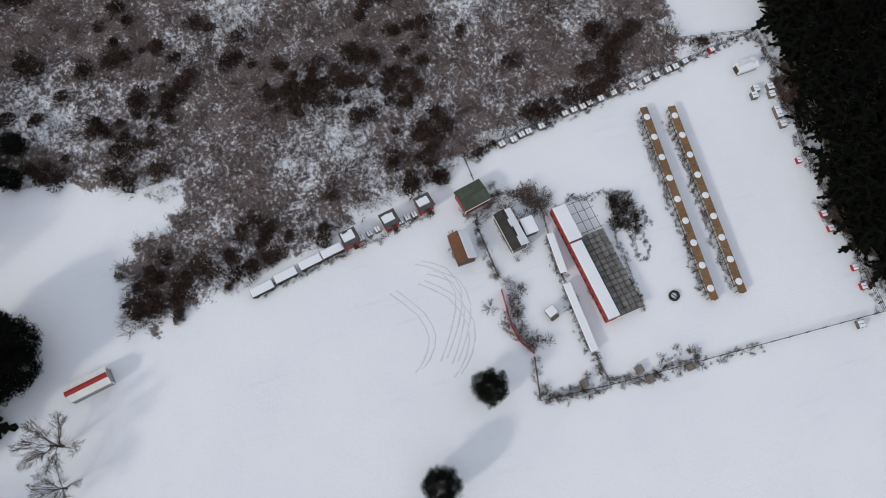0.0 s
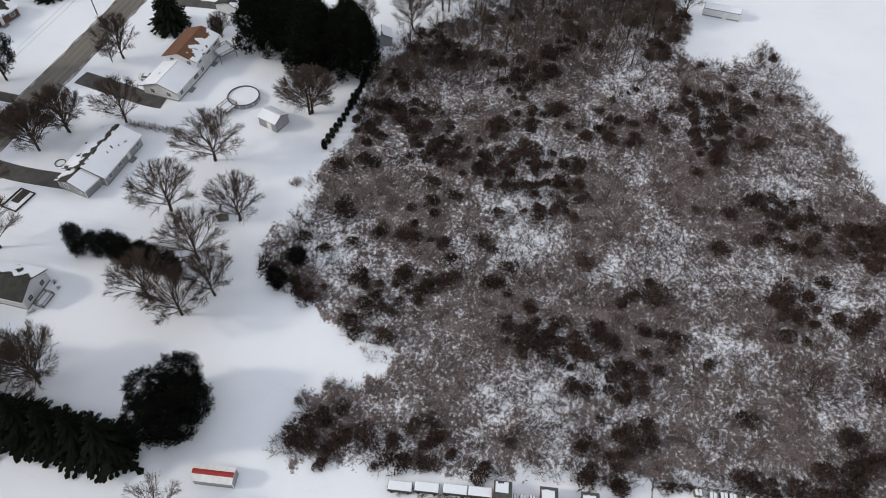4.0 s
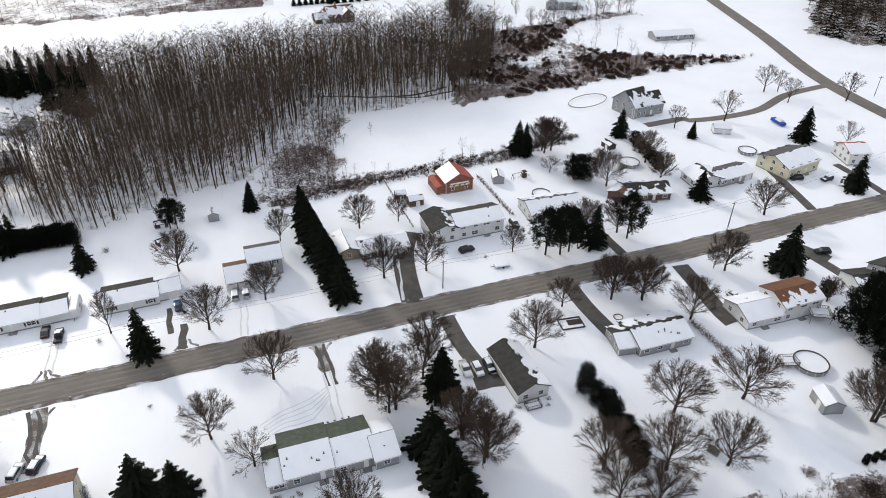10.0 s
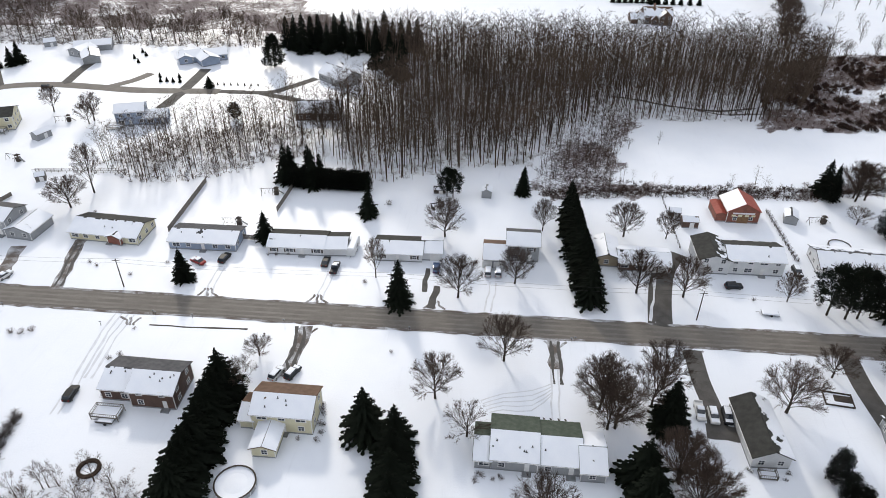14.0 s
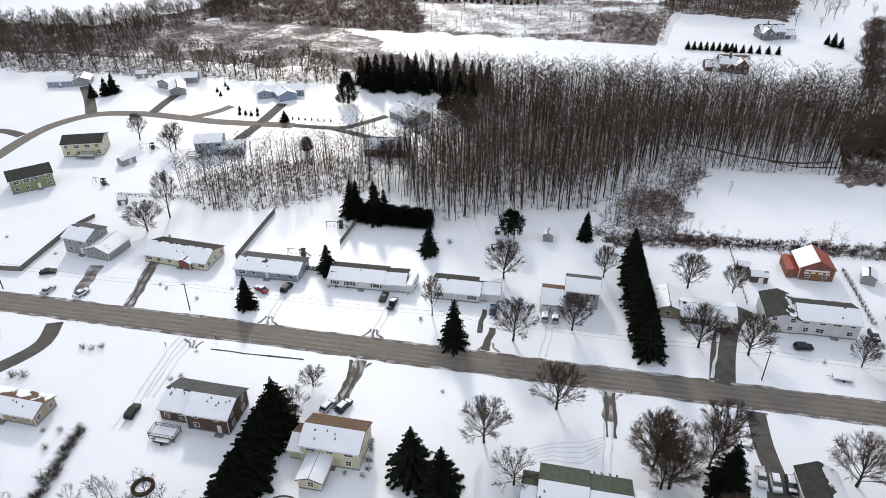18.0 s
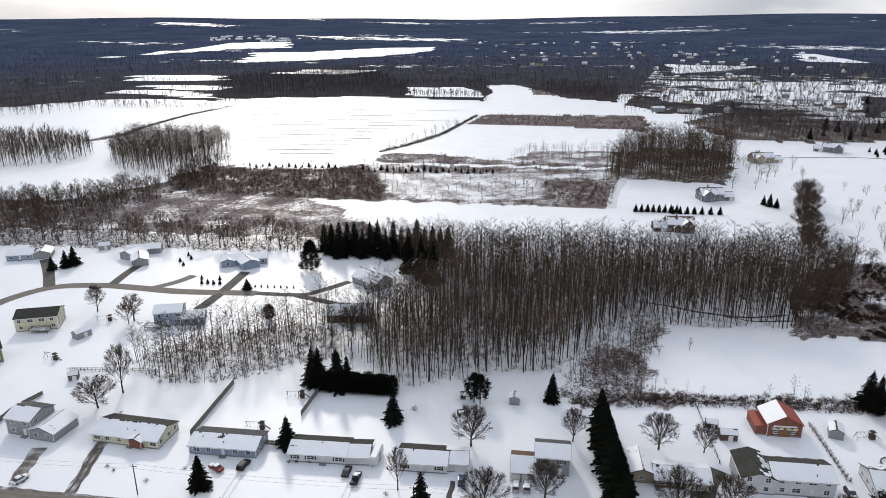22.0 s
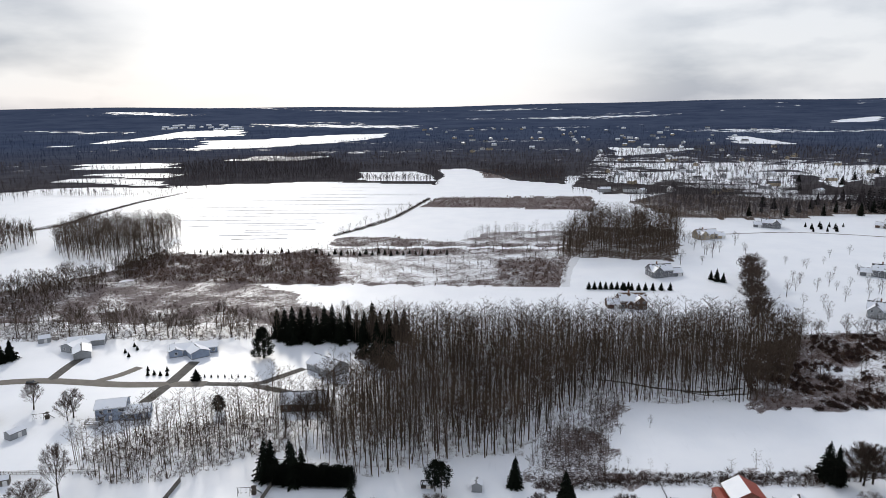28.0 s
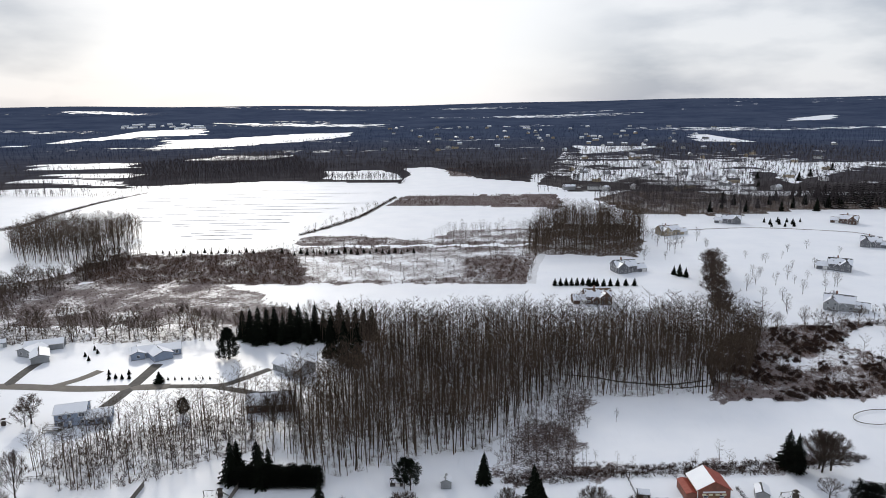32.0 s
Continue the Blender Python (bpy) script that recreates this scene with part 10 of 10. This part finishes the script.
wire((-154.7, 133.8, 8.5), (-97.5, 135.6, 8.5), 0.9)
wire((-97.5, 134.0, 8.5), (-26.6, 136.1, 8.5), 0.9)
wire((-97.5, 135.6, 8.5), (-26.6, 137.7, 8.5), 0.9)
wire((-26.6, 136.1, 8.5), (49.8, 137.3, 8.5), 0.9)
wire((-26.6, 137.7, 8.5), (49.8, 138.9, 8.5), 0.9)
wire((49.8, 137.3, 8.5), (142.5, 139.0, 8.5), 0.9)
wire((49.8, 138.9, 8.5), (142.5, 140.6, 8.5), 0.9)
wire((142.5, 139.0, 8.5), (227.6, 153.7, 8.5), 0.9)
wire((142.5, 140.6, 8.5), (227.6, 155.3, 8.5), 0.9)
mailbox(-84.9, 125.2, 90)
mailbox(-74.7, 124.9, 90)
mailbox(-51.6, 125.5, 90)
mailbox(-39.8, 125.4, 90)
mailbox(-20.6, 126.2, 90)
mailbox(18.4, 126.6, 90)
mailbox(19.3, 127, 90)
mailbox(-95.7, 119.6, 90)
mailbox(20.6, 140.9, 90)
mailbox(-123.8, 123.7, 90)
mailbox(-84.2, 124.8, 90)
bush(-90.9, 146.4, 1)
bush(-98.4, 140.1, 1.1)
bush(66.1, 147.8, 1)
bush(20, 140.4, 0.9)
bush(-35.2, 143.8, 1.2)
bush(-23.7, 118, 0.9)
bush(-86.3, 110.2, 1.2)
bush(-87.9, 108.8, 1.2)
bush(-85.1, 109.5, 0.9)
bush(-87, 119.3, 0.8)
bush(52.7, 163.1, 2)
bush(-115.7, 114.7, 1.6)
bush(-113.3, 114.8, 1.6)
bush(-111.2, 115.7, 1.6)
bush(-122.9, 102.2, 2.2)
bush(-125.5, 101.6, 2.2)
bush(-140, 113.9, 1.5)
bush(-106.3, 88, 1.2)
bush(-102.7, 88.8, 1.4)
bush(-97.9, 89.9, 1.3)
bush(-102.4, 83.9, 1.6)
bush(-152.5, 152.3, 1)
bush(-124.1, 169.2, 1)
bush(-174.3, 157.9, 1)
bush(189.8, 120.6, 2)
bush(194.2, 118.7, 1.8)
bush(197.3, 117.1, 2)
bush(190.3, 99.7, 1.4)
bush(188, 81.1, 1.6)
bush(187.6, 75.7, 1.3)
bush(156.4, 52.6, 2)
bush(193.3, 99.3, 1.2)
bush(-112.1, 144.2, 1)
bush(-109.3, 143, 1)
bush(118.6, 163.9, 1.5)
bush(98.6, 58.3, 2)
bush(97.8, 58.7, 2.2)
bush(-64.4, 153, 0.9)
bush(-62.3, 153.6, 1)
bush(-58.9, 154.1, 1)
bush(-0.6, 85.8, 1.2)
bush(1.6, 85.3, 0.9)
bush(3.2, 85.6, 0.9)
bush(-1.7, 84.3, 1)
bush(-34.4, 90.7, 1.2)
bush(-34.7, 95, 1.3)
bush(-35.1, 98.7, 1.3)
bush(-38.3, 90.7, 1)
tree("spruce", -125.5, 274.2, 1.5, 1.3, "tiny evergreen of a planted row", "row of tiny evergreens")
tree("spruce", -122.6, 274.3, 1.5, 1.3, "tiny evergreen of a planted row", "row of tiny evergreens")
tree("spruce", -119.7, 274.5, 1.5, 1.3, "tiny evergreen of a planted row", "row of tiny evergreens")
tree("spruce", -116.7, 274.7, 1.5, 1.3, "tiny evergreen of a planted row", "row of tiny evergreens")
tree("spruce", -113.8, 274.9, 1.5, 1.3, "tiny evergreen of a planted row", "row of tiny evergreens")
tree("spruce", -110.9, 275, 1.5, 1.3, "tiny evergreen of a planted row", "row of tiny evergreens")
tree("spruce", -107.9, 275.2, 1.5, 1.3, "tiny evergreen of a planted row", "row of tiny evergreens")
tree("spruce", -151.1, 274.5, 2.4, 1.5)
tree("spruce", -148.6, 275.3, 2.4, 1.5)
tree("spruce", -145.6, 274.8, 2.4, 1.5)
tree("spruce", -142.6, 275, 2.4, 1.5)
tree("spruce", -153.7, 279.6, 2.4, 1.5)
tree("spruce", -145.1, 280.1, 2.4, 1.5)
tree("spruce", -175.9, 301, 2.4, 1.5)
tree("spruce", -171.5, 296, 2.4, 1.5)
tree("spruce", -176, 309.6, 2.4, 1.5)
tree("spruce", -172.2, 305.1, 2.4, 1.5)
f = thing("greenhouse", 357.8, 192.4, 3.5, 0, "long hoop greenhouse with a pale plastic skin", "greenhouse", "greenhouses")
part("skin", Shape().prism([(4 * math.cos(k * math.pi / 10), 3.2 * math.sin(k * math.pi / 10)) for k in range(11)], -22.9, 22.9), GREENHOUSE, f, at=pose(0, 0, 0, 0, 0, 90))
for k in range(8):
    part("hoop", Shape().prism([(4.05 * math.cos(j * math.pi / 10), 3.25 * math.sin(j * math.pi / 10)) for j in range(11)], -0.08, 0.08), METAL_GREY, f, at=pose((k / 7 - 0.5) * 45.5, 0, 0, 0, 0, 90))
f = thing("greenhouse", 360.2, 183.8, 1.8, 0, "long hoop greenhouse with a pale plastic skin", "greenhouse", "greenhouses")
part("skin", Shape().prism([(4 * math.cos(k * math.pi / 10), 3.2 * math.sin(k * math.pi / 10)) for k in range(11)], -23.8, 23.8), GREENHOUSE, f, at=pose(0, 0, 0, 0, 0, 90))
for k in range(8):
    part("hoop", Shape().prism([(4.05 * math.cos(j * math.pi / 10), 3.25 * math.sin(j * math.pi / 10)) for j in range(11)], -0.08, 0.08), METAL_GREY, f, at=pose((k / 7 - 0.5) * 47.2, 0, 0, 0, 0, 90))


def far_house(x, y, turn, L, wall, roof):
    """A small distant house: body, roof and snow."""
    ob = thing("house", x, y, turn, float(rise(x, y)), "distant small house with a snowy roof", "house", "distant houses")
    W, h = 8.0, 4.5
    part("wall", Shape().prism([(-W / 2, 0), (W / 2, 0), (W / 2, h), (0, h + 2.2), (-W / 2, h)], -L / 2, L / 2), wall, ob, at=pose(0, 0, 0, 0, 0, 90))
    part("roof", Shape().add([(-L / 2 - .3, -W / 2 - .3, h - .1), (L / 2 + .3, -W / 2 - .3, h - .1), (L / 2 + .3, 0, h + 2.35), (-L / 2 - .3, 0, h + 2.35), (-L / 2 - .3, W / 2 + .3, h - .1), (L / 2 + .3, W / 2 + .3, h - .1)], [(0, 1, 2, 3), (3, 2, 5, 4)]), roof, ob)



far_house(373.3, 985, 176, 16, SIDING_TAN, ROOF_GREY)
far_house(689.5, 1395.7, 119, 16, SIDING_WHITE, ROOF_GREY)
far_house(188.8, 1308.1, 95, 13, SIDING_WHITE, SNOW)
far_house(367.1, 1059.3, 3, 15, SIDING_WHITE, SNOW)
far_house(220.2, 916.3, 99, 11, SIDING_WHITE, SNOW)
far_house(422.5, 1124.4, 33, 10, SIDING_WHITE, SNOW)
far_house(397.5, 903, 42, 16, SIDING_WHITE, SNOW)
far_house(321.5, 1275.6, 173, 15, SIDING_WHITE, SNOW)
far_house(508.4, 1007.1, 98, 12, SIDING_WHITE, SNOW)
far_house(269.1, 909.9, 67, 10, SIDING_GREY, SNOW)
far_house(480.1, 1053.6, 152, 15, SIDING_TAN, SNOW)
far_house(177.3, 1176.7, 78, 13, SIDING_TAN, SNOW)
far_house(222.1, 1110.5, 45, 10, SIDING_GREY, SNOW)
far_house(593.2, 1171.7, 103, 10, SIDING_TAN, SNOW)
far_house(290.4, 1057.1, 2, 13, SIDING_WHITE, ROOF_GREY)
far_house(180.2, 901.9, 50, 10, SIDING_WHITE, SNOW)
far_house(311.7, 1175.8, 134, 12, SIDING_GREY, SNOW)
far_house(354.5, 968.9, 94, 16, SIDING_GREY, SNOW)
far_house(271.5, 895.1, 53, 12, SIDING_TAN, ROOF_GREY)
far_house(356.4, 1311.2, 70, 15, SIDING_TAN, SNOW)
far_house(302, 1198.8, 45, 16, SIDING_WHITE, ROOF_GREY)
far_house(186.9, 1006.3, 123, 11, SIDING_TAN, SNOW)
far_house(164.7, 1046.4, 103, 10, SIDING_WHITE, ROOF_GREY)
far_house(349.8, 951.2, 116, 15, SIDING_GREY, SNOW)
far_house(135.1, 915.4, 8, 16, SIDING_GREY, SNOW)
far_house(608.9, 1318.9, 144, 11, SIDING_TAN, SNOW)
far_house(189.7, 1131.2, 38, 10, SIDING_GREY, SNOW)
far_house(167.4, 913.6, 158, 16, SIDING_WHITE, ROOF_GREY)
far_house(341.4, 1101.9, 81, 13, SIDING_GREY, SNOW)
far_house(293.4, 922.4, 28, 13, SIDING_TAN, SNOW)
far_house(613.2, 1628.3, 86, 11, SIDING_WHITE, SNOW)
far_house(350.8, 1496.8, 128, 12, SIDING_WHITE, SNOW)
far_house(622.9, 1542.9, 78, 12, SIDING_TAN, ROOF_GREY)
far_house(576.8, 1465.2, 67, 16, SIDING_TAN, ROOF_GREY)
far_house(346.8, 1424.9, 166, 11, SIDING_TAN, SNOW)
far_house(473, 1496.4, 83, 15, SIDING_GREY, SNOW)
far_house(394.2, 1637.9, 172, 16, SIDING_GREY, SNOW)
far_house(404.9, 1727.9, 104, 12, SIDING_WHITE, ROOF_GREY)
far_house(522.5, 1710.3, 85, 14, SIDING_WHITE, ROOF_GREY)
far_house(922, 1792.1, 92, 16, SIDING_GREY, SNOW)
far_house(610.6, 1516.7, 106, 11, SIDING_TAN, ROOF_GREY)
far_house(475, 1424.9, 77, 14, SIDING_TAN, ROOF_GREY)
far_house(328.7, 1404.5, 50, 11, SIDING_TAN, SNOW)
far_house(681.7, 1818.9, 175, 11, SIDING_TAN, ROOF_GREY)
far_house(231.6, 1661.7, 57, 11, SIDING_WHITE, SNOW)
far_house(238.9, 1418.6, 123, 11, SIDING_TAN, SNOW)
far = random.Random(77)
for k in range(70):
    a, d = far.uniform(-0.12, 0.34), far.uniform(1650, 2900)
    far_house(round(math.sin(a) * d, 1), round(math.cos(a) * d, 1), far.randrange(0, 180), far.randrange(11, 20), far.choice((SIDING_WHITE, SIDING_WHITE, SIDING_GREY, SIDING_TAN)), far.choice((SNOW, SNOW, ROOF_GREY)))
for k in range(26):
    a, d = far.uniform(-0.47, -0.36), far.uniform(2950, 3300)
    far_house(round(math.sin(a) * d, 1), round(math.cos(a) * d, 1), far.randrange(0, 180), far.randrange(18, 34), SIDING_WHITE, SNOW)
pool(-115.8, 78.2, 3.6, "round above-ground pool in the western garden", None, 1.0, 0)
f = thing("tyre_ring", -107.7, 74.3, 0, 0, "dark ring of old tyres in the snow", "tyre ring")
part("ring", Shape().ring(0, 0, 0, 1.6, 0.5, 0.45, 18), RUBBER, f)
strip("ditch", [(-84.1, 121.1), (-72, 121.4), (-59.7, 122.2)], 0.5, WOOD_DARK, 0.02, "dark open ditch line in the snow", "ditch", 0.12)
strip("wheel_rut", [(-90.4, 91.5), (-90.7, 99.5), (-92.7, 117.5), (-92.5, 126.9)], 0.5, TRACK, 0.015, "packed snow tracks of the drive", "track", 0.22)
strip("wheel_rut", [(-92, 91.3), (-92.3, 99.3), (-94.3, 117.3), (-94.1, 126.7)], 0.5, TRACK, 0.015, "packed snow tracks of the drive", "track", 0.22)
strip("field_hedge", [(-147, 598.4), (-129, 635.9), (-106.9, 702.4), (-86.3, 845.1)], 5, MUD, 0.04, "brown hedge bank between two fields", "hedge bank", 1.2)
strip("farm_lane", [(42.1, 433), (47.8, 475.7), (58.4, 521.3)], 6, TRACK, 0.03, "snowy farm lane between scrub and grove", "lane", 0.5)
strip("field_hedge", [(-442, 610.5), (-429.1, 651.5), (-436.4, 724.1), (-435.7, 808.6), (-418.5, 895.6)], 8, MUD, 0.04, "brown hedge bank between two fields", "hedge bank", 2.0)
spread_copies("bank_brush", [(p[0], p[1]) for p in line_points([(-442, 610.5), (-429.1, 651.5), (-436.4, 724.1), (-435.7, 808.6), (-418.5, 895.6)], 2.2)], SHRUB_KINDS, SCRUB_DARK, 1.5, 3.2, 91, "dark brush on a field bank", "shrubs", (1.0, 1.6))
spread_copies("bank_scrub", [(p[0], p[1]) for p in line_points([(-147, 598.4), (-129, 635.9), (-106.9, 702.4), (-86.3, 845.1)], 2.0)], SHRUB_KINDS, SCRUB_DARK, 1.5, 3.2, 92, "dark brush on a field bank", "shrubs", (1.0, 1.6))
spread_copies("farm_hedge", [(p[0], p[1]) for p in line_points([(-658.8, 863.2), (-542.4, 864.9), (-427.5, 850.1)], 3.0)], FAR_KINDS, TWIG_WOODS, 4, 7, 93, "thin row of bare bushes between fields", "shrubs", (1.2, 1.8))
f = thing("utility_trailer", -79.1, 90.7, 0.0, 0, "flat utility trailer with a snowy bed behind the brown house", "trailer")
part("bed", Shape().box(0, 0, 0.45, 3.6, 1.9, 0.15), METAL_GREY, f)
part("snow_cover", Shape().bevel_box(0, 0, 0.6, 3.3, 1.6, 0.2, 0.15), SNOW, f)
part("drawbar", Shape().box(-2.4, 0, 0.45, 1.3, 0.12, 0.1), METAL_GREY, f)
for b in (-1, 1):
    part("side_rail", Shape().box(0, b * 0.93, 0.6, 3.6, 0.06, 0.35), WOOD_DARK, f)
    part("wheel", Shape().tube((0.2, b - 0.1, 0.32), (0.2, b + 0.1, 0.32), 0.32, 0.32, 10), RUBBER, f)
swing_set(-75.1, 185.8, 10)
bush(51, 93, 0.9, SCRUB_DARK, "dark leafless shrub beside a house wall")
bush(51.7, 92.4, 0.7, SCRUB_DARK, "dark leafless shrub beside a house wall")
bush(58.7, 92.8, 1, SCRUB_DARK, "dark leafless shrub beside a house wall")
bush(53.7, 93.3, 0.6, SCRUB_MID, "dark leafless shrub beside a house wall")
bush(57.7, 91.3, 0.8, SCRUB_MID, "dark leafless shrub beside a house wall")
bush(-62.3, 153.6, 0.9, SCRUB_DARK, "dark leafless shrub beside a house wall")
bush(-58.9, 154.1, 0.9, SCRUB_DARK, "dark leafless shrub beside a house wall")
bush(-35.7, 184.3, 1.8, SCRUB_MID, "dark leafless shrub beside a house wall")
bush(51.1, 163.1, 1.6, SCRUB_MID, "dark leafless shrub beside a house wall")
bush(54.1, 166, 1.4, SCRUB_MID, "dark leafless shrub beside a house wall")
bush(-35.4, 100.3, 1, SCRUB_DARK, "dark leafless shrub beside a house wall")
bush(-34.7, 97.7, 1.1, SCRUB_DARK, "dark leafless shrub beside a house wall")
bush(-34, 95, 1, SCRUB_DARK, "dark leafless shrub beside a house wall")
bush(-33.9, 92.7, 1.2, SCRUB_DARK, "dark leafless shrub beside a house wall")
bush(-83.7, 99.1, 1.2, SCRUB_DARK, "dark leafless shrub beside a house wall")
bush(-83.3, 97.3, 1.1, SCRUB_DARK, "dark leafless shrub beside a house wall")
bush(83.5, 150, 1, SCRUB_MID, "dark leafless shrub beside a house wall")
bush(83.1, 155.2, 1, SCRUB_MID, "dark leafless shrub beside a house wall")
bush(82.1, 147.5, 1.2, SCRUB_MID, "dark leafless shrub beside a house wall")
bush(113, 155.6, 1, SCRUB_DARK, "dark leafless shrub beside a house wall")
bush(109.3, 154.5, 0.9, SCRUB_DARK, "dark leafless shrub beside a house wall")
bush(-1.5, 86.1, 1, SCRUB_DARK, "dark leafless shrub beside a house wall")
bush(2.7, 86.1, 0.8, SCRUB_DARK, "dark leafless shrub beside a house wall")
bush(-1.9, 84.9, 0.9, SCRUB_MID, "dark leafless shrub beside a house wall")


# ---- small things in the gardens south of the road ----
bed = thing("planter_bed", 75.4, 114.2, -6, 0, "low timber-edged garden bed with bare dark soil beside the driveway", "garden bed")
for sx, sy, lx, ly in ((0, -1.95, 6.0, 0.18), (0, 1.95, 6.0, 0.18), (-2.9, 0, 0.18, 3.7), (2.9, 0, 0.18, 3.7)):
    part("edge_board", Shape().box(sx, sy, 0, lx, ly, 0.34), WOOD_DARK, bed)
part("soil", Shape().bevel_box(1.0, 0.35, 0, 3.6, 2.0, 0.24, 0.1), WOOD_DARK, bed, "bare dark soil")
part("snow_cover", Shape().bevel_box(0, -1.25, 0, 5.5, 1.1, 0.26, 0.12), SNOW, bed)

fire_ring = thing("fire_ring", 88.0, 112.7, 0, 0, "small round stone fire ring half buried in snow", "fire ring")
part("ring", Shape().ring(0, 0, 0, 1.25, 0.2, 0.2), WOOD_GREY, fire_ring)

shed(84.4, 69.4, 28, 2.6, 2.2, 1.9, WOOD_GREY, ROOF_GREY, "small weathered garden shed under bare trees", snow=(0.1, 0.3))
